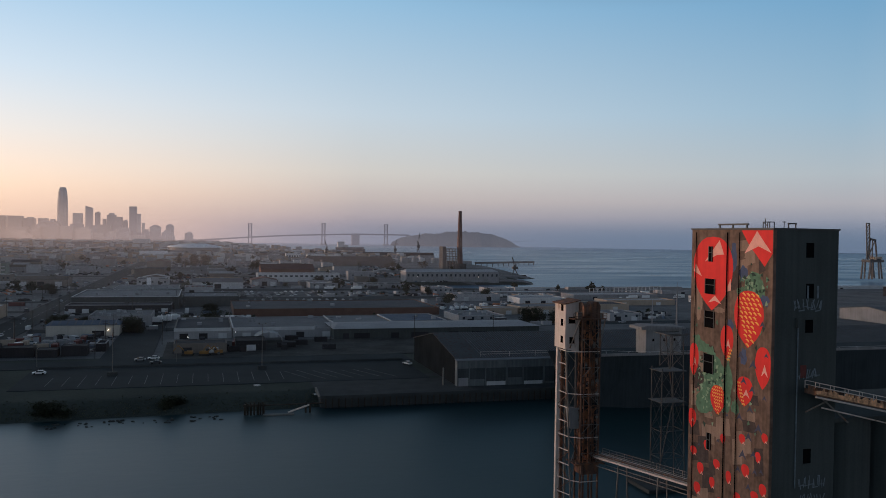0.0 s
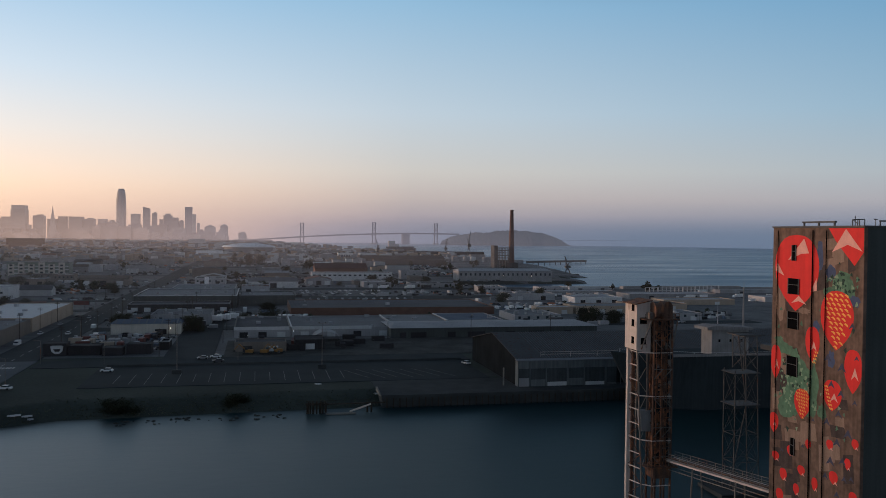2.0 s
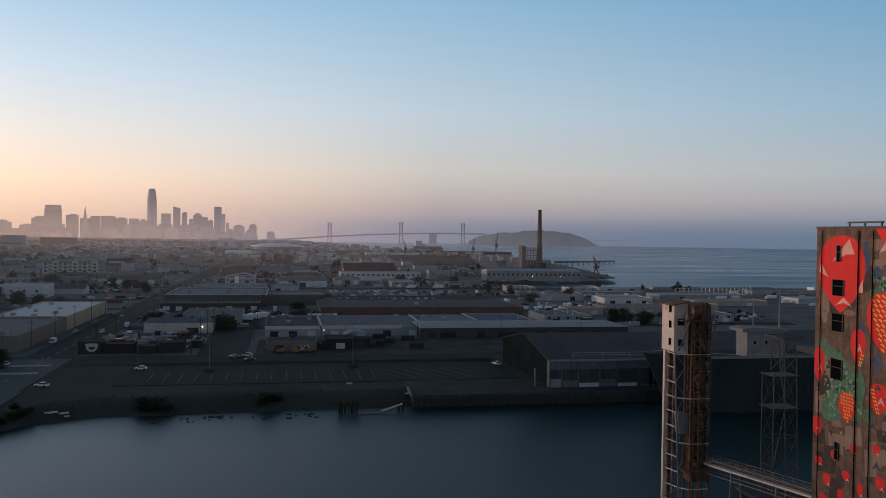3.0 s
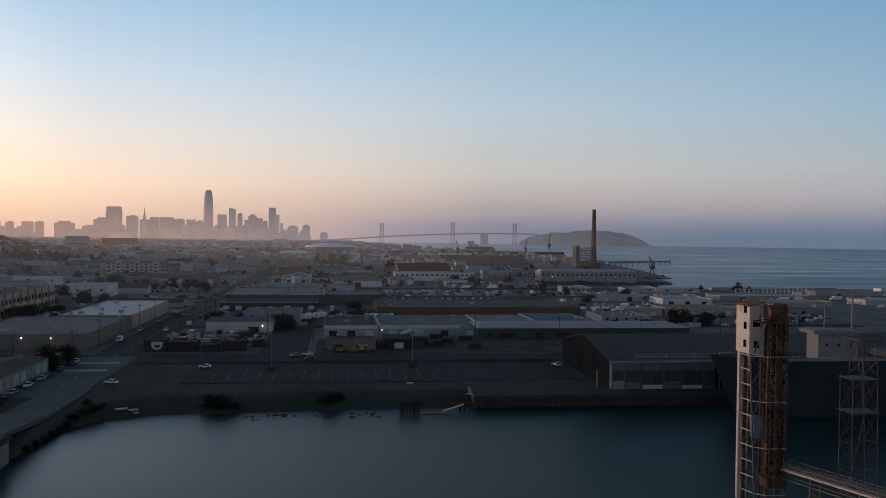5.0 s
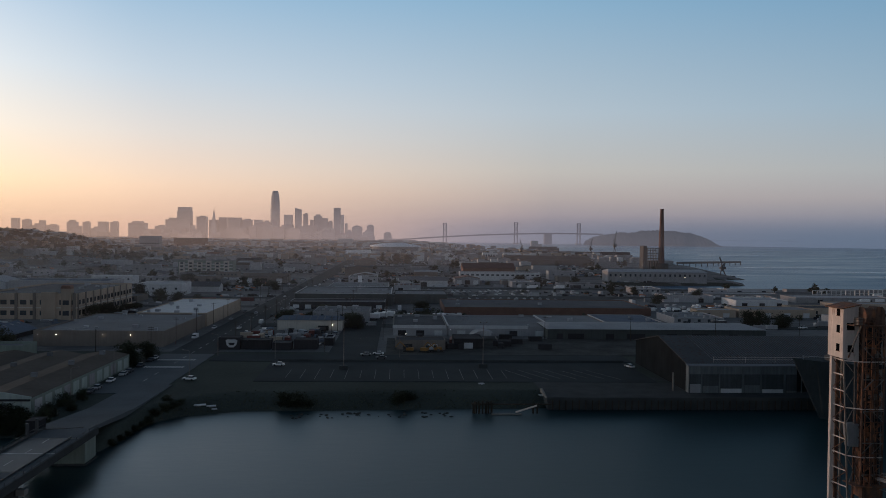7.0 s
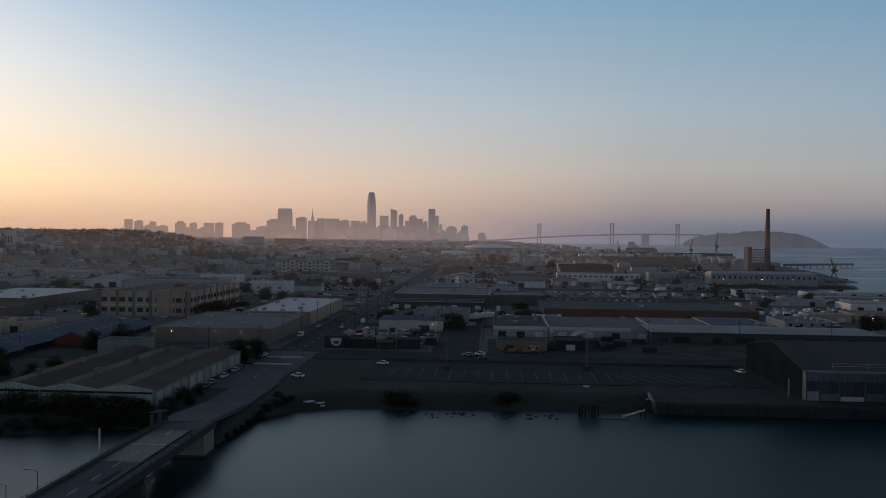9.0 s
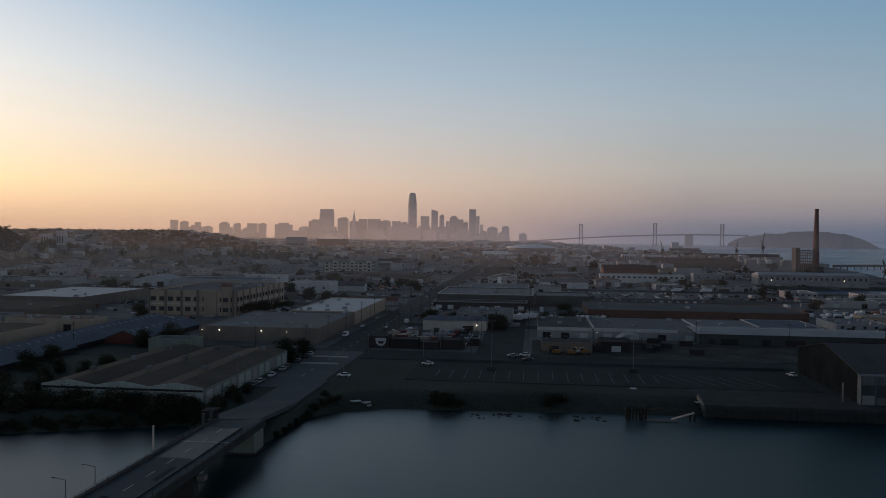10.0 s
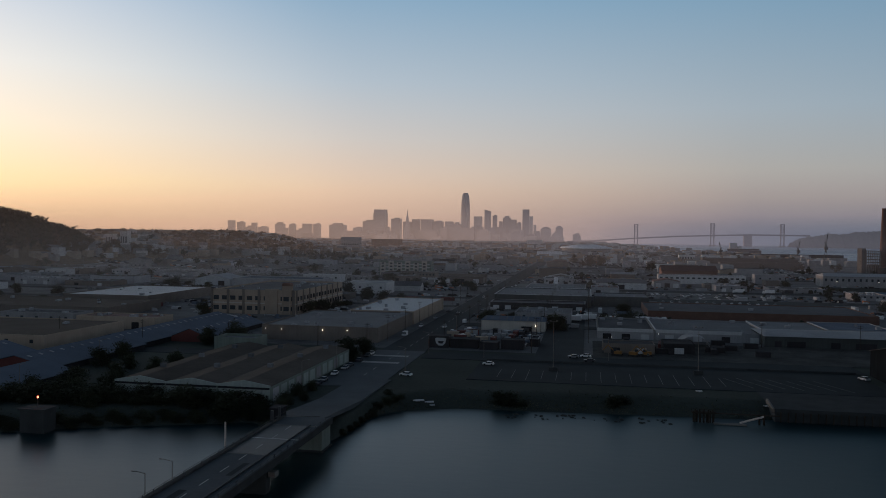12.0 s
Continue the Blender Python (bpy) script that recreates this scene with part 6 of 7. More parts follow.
# city blocks
def city():
    r = random.Random(77)
    walls = ["grey_wall"] * 8 + ["white_paint"] + ["tan_wall"] + ["umber_wall"] * 3
    roofs = ["roof_grey"] * 5 + ["roof_dark"] * 5 + ["roof_pale"] * 3 + ["roof_brown", "roof_red"]
    count = 0
    lots = [(x, y) for y in np.arange(356, 900, 40) for x in np.arange(-1000, 560, 52)] + [(x, y) for y in np.arange(900, 2300, 38) for x in np.arange(-1000, 560, 40)]
    for x, y in lots:
        if abs(x + 30) < 14:
            continue
        x0, y0 = x + r.uniform(-6, 6), y + r.uniform(-4, 4)
        w, d = (r.uniform(22, 50), r.uniform(18, 36)) if y < 900 else (r.uniform(11, 34), r.uniform(10, 24))
        if x0 < -96 < x0 + w or x0 < -84 < x0 + w or x0 < -108 < x0 + w:
            continue
        cx, cy = x0 + w / 2, y0 + d / 2
        if cx > -88 and y0 < 455:
            continue
        if y > 760 and cx > bay_coast(cy + 20) - 40 or cx > 300 and y < 760:
            continue
        if cx < -0.84 * cy - 40 or hill(cx, cy) > 6:
            continue
        if not gap_free(x0, y0, x0 + w, y0 + d) or r.random() < (0.22 if y < 900 else 0.4):
            continue
        if 200 < cx < 420 and cy > 880 or cy > 1250 and r.random() < 0.35:
            continue
        if 60 < cx < 220 and 530 < cy < 900 and r.random() < 0.7:
            continue
        h = r.uniform(3.6, 6.5) if y < 900 else r.uniform(4, 10)
        wl, rf = r.choice(walls), r.choice(roofs)
        near = y < 900
        nm = {"white_paint": "pale", "tan_wall": "tan", "brick_wall": "brick red", "umber_wall": "brown", "grey_wall": "grey"}[wl]
        if r.random() < 0.2:
            gable(x0, y0, x0 + w, y0 + d, h, r.uniform(1.5, 3), r.choice((0, 1)), wl, rf, nm + " pitched-roof industrial shed", doors=3 if near else 0, group="industrial buildings")
        else:
            block(x0, y0, x0 + w, y0 + d, h, wl, rf, nm + " flat-roofed industrial building", windows=r.choice((0, 3, 5)) if y < 1000 else 0, doors=2 if near else 0, units=r.choice((3, 6, 9)) if near else r.choice((0, 0, 1)), rows=r.choice((0, 0, 1, 2)) if near else 0, group="industrial buildings")
        count += 1
        if count > 400:
            return


city()


def far_city():
    """Low houses and blocks too far off to count, on the plain and the hills."""
    r = random.Random(5)
    for name, mt, n, cond in (("far_houses_pale", "white_paint", 1500, 0), ("far_houses_tan", "tan_wall", 1500, 1), ("far_houses_grey", "grey_wall", 2200, 2)):
        s = Shape()
        k = 0
        while k < n:
            if r.random() < 0.45:
                x, y = r.uniform(-1600, -420), r.uniform(850, 2000)
                if hill(x, y) < 8 or hill(x, y) > 26 and y < 1250:
                    continue
            else:
                y = r.uniform(1500, 4200)
                x = r.uniform(-0.62 * y, min(0.3 * y, bay_coast(y) - 40))
            z = max(0, land(x, y))
            w, d, h = r.uniform(7, 20), r.uniform(7, 16), r.uniform(5, 10) * (1.6 if y > 2600 else 1)
            if y > 2800:
                w, d = w * 2, d * 2
            s.box(x - w / 2, y - d / 2, z - 5, x + w / 2, y + d / 2, z + h)
            k += 1
        ob = part("distant_houses", s, mt)
        tagged(ob, "distant crowd of low houses on hills and plain", "houses", kind="stuff")


far_city()


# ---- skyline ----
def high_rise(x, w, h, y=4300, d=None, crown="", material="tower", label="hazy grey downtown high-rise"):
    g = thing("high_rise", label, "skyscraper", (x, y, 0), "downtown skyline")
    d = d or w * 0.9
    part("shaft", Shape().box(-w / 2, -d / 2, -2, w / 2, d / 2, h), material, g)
    if crown == "step":
        part("crown", Shape().box(-w * 0.3, -d * 0.3, h, w * 0.3, d * 0.3, h + 9), material, g)
    elif crown == "dome":
        part("crown", Shape().tube((0, 0, h), (0, 0, h + 7), w * 0.5, w * 0.3, n=12).tube((0, 0, h + 7), (0, 0, h + 10), w * 0.3, w * 0.08, n=12), material, g)
    elif crown == "slant":
        part("crown", Shape().prism([(-w / 2, h), (w / 2, h), (w / 2, h + 5), (-w / 2, h + 14)], 1, -d / 2, d / 2), material, g)
    elif crown == "plant":
        part("crown", Shape().box(-w * 0.2, -d * 0.2, h, w * 0.35, d * 0.3, h + 5), material, g)
    return g


HR = high_rise
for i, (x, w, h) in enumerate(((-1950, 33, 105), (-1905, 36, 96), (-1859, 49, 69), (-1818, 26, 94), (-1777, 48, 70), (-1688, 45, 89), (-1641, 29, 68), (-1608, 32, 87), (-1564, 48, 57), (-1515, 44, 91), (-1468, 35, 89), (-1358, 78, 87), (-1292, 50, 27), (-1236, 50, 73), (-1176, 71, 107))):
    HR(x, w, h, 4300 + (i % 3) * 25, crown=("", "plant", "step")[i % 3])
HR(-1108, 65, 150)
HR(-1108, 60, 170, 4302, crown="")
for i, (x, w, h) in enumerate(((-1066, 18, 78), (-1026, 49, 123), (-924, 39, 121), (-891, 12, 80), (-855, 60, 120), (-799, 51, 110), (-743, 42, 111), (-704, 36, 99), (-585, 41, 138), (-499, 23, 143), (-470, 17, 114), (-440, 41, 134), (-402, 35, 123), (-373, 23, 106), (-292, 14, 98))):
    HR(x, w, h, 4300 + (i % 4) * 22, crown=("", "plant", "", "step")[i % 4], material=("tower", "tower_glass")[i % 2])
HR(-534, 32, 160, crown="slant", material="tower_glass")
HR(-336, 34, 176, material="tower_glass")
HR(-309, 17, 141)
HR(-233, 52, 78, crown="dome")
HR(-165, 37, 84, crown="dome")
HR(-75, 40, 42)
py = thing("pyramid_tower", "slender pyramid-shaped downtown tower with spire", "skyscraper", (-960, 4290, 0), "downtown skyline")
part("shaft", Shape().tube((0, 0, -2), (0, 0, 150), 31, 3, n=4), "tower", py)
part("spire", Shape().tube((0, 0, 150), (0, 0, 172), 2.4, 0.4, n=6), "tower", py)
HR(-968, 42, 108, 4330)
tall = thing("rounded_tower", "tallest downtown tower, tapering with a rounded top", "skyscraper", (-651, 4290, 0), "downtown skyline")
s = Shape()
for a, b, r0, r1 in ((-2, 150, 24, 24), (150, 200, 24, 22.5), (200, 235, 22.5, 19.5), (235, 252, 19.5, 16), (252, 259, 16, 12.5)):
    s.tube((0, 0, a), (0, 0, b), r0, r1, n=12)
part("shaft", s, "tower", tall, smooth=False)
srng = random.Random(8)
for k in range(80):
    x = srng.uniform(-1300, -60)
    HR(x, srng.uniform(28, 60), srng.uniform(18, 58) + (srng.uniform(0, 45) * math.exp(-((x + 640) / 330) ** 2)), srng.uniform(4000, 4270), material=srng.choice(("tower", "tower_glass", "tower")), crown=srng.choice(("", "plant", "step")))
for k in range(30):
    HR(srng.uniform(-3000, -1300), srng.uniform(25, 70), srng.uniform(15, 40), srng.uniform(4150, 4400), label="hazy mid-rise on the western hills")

HR(-655, 93, 30, 2600, 40, material="dark_wall", label="broad dark slab building")
HR(-207, 54, 30, 3000, 40)
HR(-875, 60, 20, 3000, 40)


def arena():
    g = thing("arena", "round arena with a white curved roof by the bay", "arena", (-23, 2130, 3.5))
    part("body", Shape().tube((0, 0, -3), (0, 0, 15), 58, 60, n=32), "grey_wall", g)
    part("roof", Shape().tube((0, 0, 15), (0, 0, 18), 66, 63, n=32).tube((0, 0, 18), (0, 0, 24), 63, 26, n=32), "bright_white", g, "bright white curved roof")
    TAKEN.append((-90, 2060, 45, 2200))


arena()


def bay_bridge():
    g = thing("suspension_bridge", "long grey double-deck suspension bridge across the bay", "bridge")
    tw = ((225, 4400, 108), (611, 4450, 117), (959, 4480, 116), (1030, 4490, 100))
    for x, y, h in tw[:3]:
        t = Shape()
        for s in (-8, 8):
            t.box(x + s - 2.6, y - 4, -2, x + s + 2.6, y + 4, h)
        for z in (h - 4, h * 0.75, h * 0.62):
            t.box(x - 8, y - 2, z, x + 8, y + 2, z + 3)
        for a, b in ((0.3, 0.62), (0.64, 0.75), (0.77, 0.96)):
            t.bar((x - 8, y, h * a), (x + 8, y, h * b), 1.6).bar((x + 8, y, h * a), (x - 8, y, h * b), 1.6)
        part("tower", t, "bridge_steel", g)
        part("pier", Shape().box(x - 16, y - 12, -2, x + 16, y + 12, 6), "concrete", g)
    pts = [(-200, 4380, 4), (-20, 4390, 17), (225, 4400, 35), (409, 4425, 46), (611, 4450, 54), (787, 4465, 59), (959, 4480, 59), (1090, 4490, 58)]
    for a, b in zip(pts, pts[1:]):
        part("deck", Shape().prism([(a[0], a[2] - 4), (b[0], b[2] - 4), (b[0], b[2] + 3.5), (a[0], a[2] + 3.5)], 1, a[1] - 8, a[1] + 8), "bridge_steel", g)
    part("anchorage", Shape().box(767, 4450, -2, 807, 4480, 57), "bridge_steel", g, "massive central anchorage")
    part("ramp_pier", Shape().box(-40, 4380, -2, -10, 4400, 16), "bridge_steel", g)
    spans = (((225, 4400, 107), (418, 4425, 52), (611, 4450, 116)), ((611, 4450, 116), (700, 4460, 75), (787, 4465, 58)), ((787, 4465, 58), (870, 4470, 74), (959, 4480, 115)), ((959, 4480, 115), (1040, 4485, 72), (1090, 4490, 58)), ((-20, 4390, 18), (110, 4395, 52), (225, 4400, 107)))
    for p, q, r in spans:
        c = Shape()
        last = Vector(p)
        for k in range(1, 13):
            u = k / 12
            m = 2 * Vector(q) - 0.5 * (Vector(p) + Vector(r))
            cur = Vector(p) * (1 - u) ** 2 + m * 2 * u * (1 - u) + Vector(r) * u * u
            c.bar(last, cur, 0.55)
            last = cur
        part("cable", c, "bridge_steel", g)
    part("east_span", Shape().prism([(1640, 30), (2300, 33), (2300, 34), (1640, 31.2)], 1, 4380, 4392), "bridge_steel", g)


bay_bridge()


def ridge(name, x0, x1, y, depth, heights, label, material="island"):
    s = Shape()
    n = 170
    rows = (0.0, 0.25, 0.5, 0.75, 1.0)
    for j, q in enumerate(rows):
        for i in range(n + 1):
            u = i / n
            z = float(np.interp(u, [k / (len(heights) - 1) for k in range(len(heights))], heights)) * math.sin(math.pi * q) ** 0.7 if 0 < q < 1 else -2
            s.v.append((x0 + (x1 - x0) * u, y + depth * (q - 0.5), z + (6 * noise.noise((u * 70, q * 3, 1)) if 0 < q < 1 else 0)))
    for j in range(len(rows) - 1):
        for i in range(n):
            a = j * (n + 1) + i
            s.f.append((a, a + 1, a + n + 2, a + n + 1))
    s.mi = [0] * len(s.f)
    return tagged(part(name, s, material, smooth=True), label, "island", kind="structure")


ridge("island", 985, 1674, 4371, 240, (26, 44, 54, 58, 62, 71, 68, 72, 78, 80, 82, 84, 81, 79, 74, 72, 64, 50, 34, 8), "hazy wooded island in the bay")


# ---- power station ----
def power_station():
    g = thing("chimney_stack", "tall slender red-brown power station chimney", "chimney", (393, 1268.5, 3))
    part("shaft", Shape().tube((0, 0, 0), (0, 0, 91), 5.4, 2.6, n=18), "chimney", g, smooth=False)
    part("rim", Shape().tube((0, 0, 91), (0, 0, 93), 2.9, 2.9, n=18), "chimney", g)
    part("base", Shape().box(-9, -8, 0, 9, 8, 9), "dull_brown", g)
    b = thing("power_station", "gutted power station block wrapped in scaffolding", "building", (366, 1262, 3))
    part("wall", Shape().box(-3, 0, 0, 2.5, 20, 36).box(2.5, 2, 0, 22, 22, 12), "dull_brown", b)
    for z in np.arange(4, 33, 4.0):
        part("floor", Shape().box(3, 1, z, 22, 20, z + 0.8), "dull_brown", b)
    for x in (3.5, 6, 8.5, 11, 13.5, 16, 18.5, 21.5):
        part("column", Shape().box(x - 0.5, 0.5, 0, x + 0.5, 1.5, 33), "steel", b)
    part("roof", Shape().box(3, 1, 32, 22, 20, 33), "roof_grey", b)
    TAKEN.append((350, 1240, 420, 1300))


power_station()


def jetty():
    g = thing("jetty", "long dark loading jetty with a small crane", "jetty", (0, 0, 0))
    a, b = Vector((470, 1420, 8)), Vector((640, 1560, 6))
    part("deck", Shape().tube(a, b, 2.6, n=4), "dark_steel", g)
    for k in range(12):
        c = a.lerp(b, k / 11)
        part("pile", Shape().bar((c.x, c.y, -2), (c.x, c.y, c.z), 1.2), "dark_steel", g)


jetty()


def harbour_crane(x, y, z, h, label, rz=0.0, material="dark_steel"):
    """A portal crane: splayed legs, raised lattice boom, cab and counter-stay."""
    g = thing("harbour_crane", label, "crane", (x, y, z), "harbour cranes", rz)
    t = h * 0.022
    for a, b in ((-0.22, -0.16), (-0.1, -0.08), (0.16, 0.1), (0.26, 0.17)):
        for c in (-0.07, 0.07):
            part("leg", Shape().bar((a * h, c * h, 0), (b * h, c * h, h * 0.36), t), material, g)
    part("portal", Shape().box(-0.2 * h, -0.08 * h, h * 0.3, 0.3 * h, 0.08 * h, h * 0.34), material, g)
    part("tower_frame", Shape().bar((-0.14 * h, 0, h * 0.34), (-0.06 * h, 0, h * 0.74), t).bar((0.2 * h, 0, h * 0.34), (0.12 * h, 0, h * 0.7), t).bar((-0.06 * h, 0, h * 0.72), (0.13 * h, 0, h * 0.7), t * 1.4).bar((-0.12 * h, 0, h * 0.4), (0.12 * h, 0, h * 0.7), t * 0.6).bar((0.02 * h, 0, h * 0.34), (0.02 * h, 0, h * 0.7), t * 0.7), material, g)
    s = Shape().bar((-0.16 * h, 0, h * 0.36), (-0.21 * h, 0, h), t * 0.8).bar((-0.06 * h, 0, h * 0.36), (-0.1 * h, 0, h), t * 0.8).bar((-0.21 * h, 0, h), (-0.1 * h, 0, h), t)
    for k in range(8):
        u, v = 0.4 + k * 0.075, 0.4 + (k + 1) * 0.075
        s.bar((-0.165 * h - 0.03 * h * (u - 0.4), 0, h * u), (-0.08 * h - 0.02 * h * (v - 0.4), 0, h * v), t * 0.5).bar((-0.18 * h, 0, h * v), (-0.085 * h, 0, h * v), t * 0.4)
    part("boom", s, material, g)
    part("machine_house", Shape().box(0.05 * h, -0.06 * h, h * 0.345, 0.27 * h, 0.06 * h, h * 0.4), "tan_wall" if y < 1200 else material, g)
    return g


def luffing_crane(x, y, z, h, label, turn=1):
    """A slender dockside crane with a raised jib."""
    g = thing("dockyard_crane", label, "crane", (x, y, z), "dockyard cranes")
    for a in (-4, 4):
        part("leg", Shape().bar((a, -3, 0), (a * 0.4, 0, h * 0.3), 1.1), "dark_steel", g)
    part("mast", Shape().bar((0, 0, h * 0.28), (0, 0, h * 0.55), 2.6), "dark_steel", g)
    part("machine_house", Shape().box(-3, -2.5, h * 0.36, 4, 2.5, h * 0.48), "dark_steel", g)
    part("jib", Shape().bar((0, 0, h * 0.45), (4 * turn, 0, h), 1.0).bar((-3 * turn, 0, h * 0.5), (4 * turn, 0, h), 0.6).bar((0, 0, h * 0.55), (-4 * turn, 0, h * 0.66), 0.9), "dark_steel", g)


harbour_crane(930, 983, 3.5, 80, "tall dark gantry crane on the container pier", 20)
luffing_crane(283, 2000, 3, 38, "hazy dark dockyard crane", -1)
luffing_crane(452, 2000, 3, 42, "hazy dark dockyard crane")
luffing_crane(511, 2000, 3, 62, "tall hazy dark dockyard crane")
luffing_crane(421, 1095, 1.5, 26, "dark barge crane moored by the spit", -1)
barge = thing("crane_barge", "low dark steel crane barge by the spit", "barge", (421, 1095, 0))
part("hull", Shape().prism([(-16, 1.5), (16, 1.5), (13, -1.5), (-13, -1.5)], 1, -7, 7), "hull", barge)
part("coaming", Shape().box(-15, -6, 1.5, 15, -5.4, 2.6), "dark_steel", barge)
for x, y, l, h in ((420, 2600, 70, 10), (470, 2250, 150, 7), (300, 2015, 230, 12), (210, 1950, 80, 10)):
    block(x, y, x + l, y + 20, h, "dark_wall", "roof_dark", "dark floating dock and pier sheds", "dock_shed", base=0.5)
ship = thing("anchored_ship", "hazy cargo ship anchored in the bay", "ship", (510, 3000, 0))
part("hull", Shape().prism([(-50, 0), (40, 0), (52, 10), (-54, 9)], 1, -8, 8), "hull", ship)
part("deckhouse", Shape().box(-46, -7, 9, -22, 7, 30).box(-20, -6, 9, -8, 6, 18), "tower", ship)


# ---- trees ----
def tree_shapes(seed, h, spread, clumps, leaf=1.0):
    r = random.Random(seed)
    t = Shape().tube((0, 0, -0.5), (0.1 * h * r.uniform(-1, 1), 0, h * 0.4), 0.05 * h, 0.03 * h, n=7)
    tips = []
    for k in range(9):
        a = r.uniform(0, 6.28)
        p = Vector((0, 0, h * r.uniform(0.2, 0.4)))
        q = Vector((math.cos(a) * spread * r.uniform(0.3, 0.75), math.sin(a) * spread * r.uniform(0.3, 0.75), h * r.uniform(0.28, 0.85)))
        t.tube(p, q, 0.02 * h, 0.007 * h, n=5)
        tips.append(q)
    tips += [Vector((0, 0, h * 0.8)), Vector((0, 0, h * 0.6)), Vector((0, 0, h * 0.4))]
    c = Shape()
    for k in range(clumps):
        m = r.choice(tips) + Vector((r.gauss(0, 0.2) * spread, r.gauss(0, 0.2) * spread, r.gauss(0, 0.09) * h))
        for j in range(10):
            p = m + Vector((r.gauss(0, 1), r.gauss(0, 1), r.gauss(0, 0.8))) * 0.12 * spread
            u = Vector((r.uniform(-1, 1), r.uniform(-1, 1), r.uniform(-0.6, 0.6))).normalized() * 0.085 * leaf * spread
            v = u.cross(Vector((r.uniform(-1, 1), r.uniform(-1, 1), 1))).normalized() * 0.06 * leaf * spread
            c.face(p - u, p - v, p + u, p + v)
    return t, c


TREES = [(t.data("trunk", "bark"), c.data("crown", "leaf")) for t, c in (tree_shapes(i, 8, 4.2, 280, 0.78) for i in range(5))]
FAR_TREES = [tree_shapes(20 + i, 8, 4.4, 30, 1.9) for i in range(4)]


def tree(x, y, z, s, k=None, label="dark broadleaf tree with an uneven crown", group="", sx=1.0):
    k = brng.randrange(5) if k is None else k
    g = thing("tree", label, "tree", (x, y, z), group)
    g.matrix_basis = pose(x, y, z, 0, 0, brng.uniform(0, 360)) @ Matrix.Diagonal((s * sx, s * sx, s, 1))
    part("trunk", TREES[k][0], None, g)
    part("crown", TREES[k][1], None, g)
    return g


# shrubs on the creek banks
for x, y, s in ((-42, 263, 1.0), (-45, 264, 0.8), (-10, 267, 0.75), (-7, 268, 0.6), (-83.2, 219, 0.32), (-82.8, 224, 0.36), (-82.6, 229, 0.34), (-82.4, 234, 0.4), (-82, 239, 0.36), (-81.5, 243, 0.4), (-80.5, 248, 0.4), (-79, 252, 0.45), (-77.5, 255, 0.4), (-80, 259, 0.4), (-76, 258, 0.35), (-113.5, 233, 0.75), (-128, 232, 0.85), (-132, 231, 0.8), (-148, 227, 0.6), (-160, 222, 0.8), (-166, 226, 1.0), (-173, 228, 1.2), (-181, 224, 1.1), (-176, 236, 1.2), (-190, 218, 1.0)) + tuple((-112 - 3.4 * i, 233 - 0.42 * 0.9 * i * 1.1 + (i % 3) * 2, 0.75 + 0.16 * (i % 4)) for i in range(34)) + tuple((-106 - 2.6 * i, creek_bank(-106 - 2.6 * i) + 1.5 + (i * 7 % 5) * 0.9, 0.42 + 0.07 * (i % 3)) for i in range(36)):
    tree(x, y, max(0.2, land(x, y)) - 2.4 * s, s * 0.8, label="dark dense shrub leaning over the creek bank", group="bank shrubs", sx=1.5)
for x, y, s in ((-13, 1324, 2.6), (1, 1330, 2.3), (-104, 228, 0.55), (-106, 236, 0.6), (-103, 243, 0.5), (-107, 250, 0.6), (-105, 258, 0.5), (-172, 232, 0.9), (-179, 240, 1.0), (-186, 232, 0.9), (-168, 246, 0.9), (-184, 252, 0.8), (-176, 262, 0.9), (-170, 276, 0.8), (-183, 282, 0.8), (-172, 296, 0.8), (-112, 324, 1.3), (-115, 331, 1.2), (-110, 338, 1.0), (-172, 345, 1.3), (-184, 350, 1.2), (-180, 368, 1.3), (-196, 300, 1.1), (-196, 285, 1.0), (-36, 452, 1.2), (-32, 446, 1.1), (-72, 460, 1.2), (-205, 640, 1.6), (-186, 492, 1.2), (-185, 505, 1.1), (-186, 520, 1.0), (-240, 460, 1.2), (-180, 600, 1.5), (192, 474, 1.25), (196, 470, 1.4), (204, 461, 1.2), (208, 463, 1.0), (222, 640, 1.4)):
    tree(x, y, 3.5 - 1.2 * s, s, group="street trees")
trng = random.Random(3)
for k in range(170):
    x, y = trng.uniform(-560, 230), trng.uniform(455, 900)
    if gap_free(x, y, x, y, 1.0) and abs(x + 97) > 14 and abs(x + 30) > 12 and hill(x, y) < 20:
        tree(x, y, land(x, y) - 1.6, trng.uniform(0.5, 1.2), sx=trng.uniform(1.0, 1.8), group="scattered city trees")


def woods(name, places, label, scale, leaf="leaf"):
    """A far wood, too many trees to count, as one object."""
    s = Shape()
    for x, y in places:
        t, c = trng.choice(FAR_TREES)
        q, a, z = trng.uniform(*scale), trng.uniform(0, 6.28), land(x, y) - 0.4
        ca, sa = math.cos(a) * q, math.sin(a) * q
        for shape, slot in ((t, 0), (c, 1)):
            k = len(s.v)
            s.v += [(x + ca * p[0] - sa * p[1], y + sa * p[0] + ca * p[1], z + q * p[2]) for p in shape.v]
            s.f += [tuple(k + i for i in f) for f in shape.f]
            s.mi += [slot] * len(shape.f)
    tagged(part(name, s, ("bark", leaf)), label, "trees", kind="stuff")


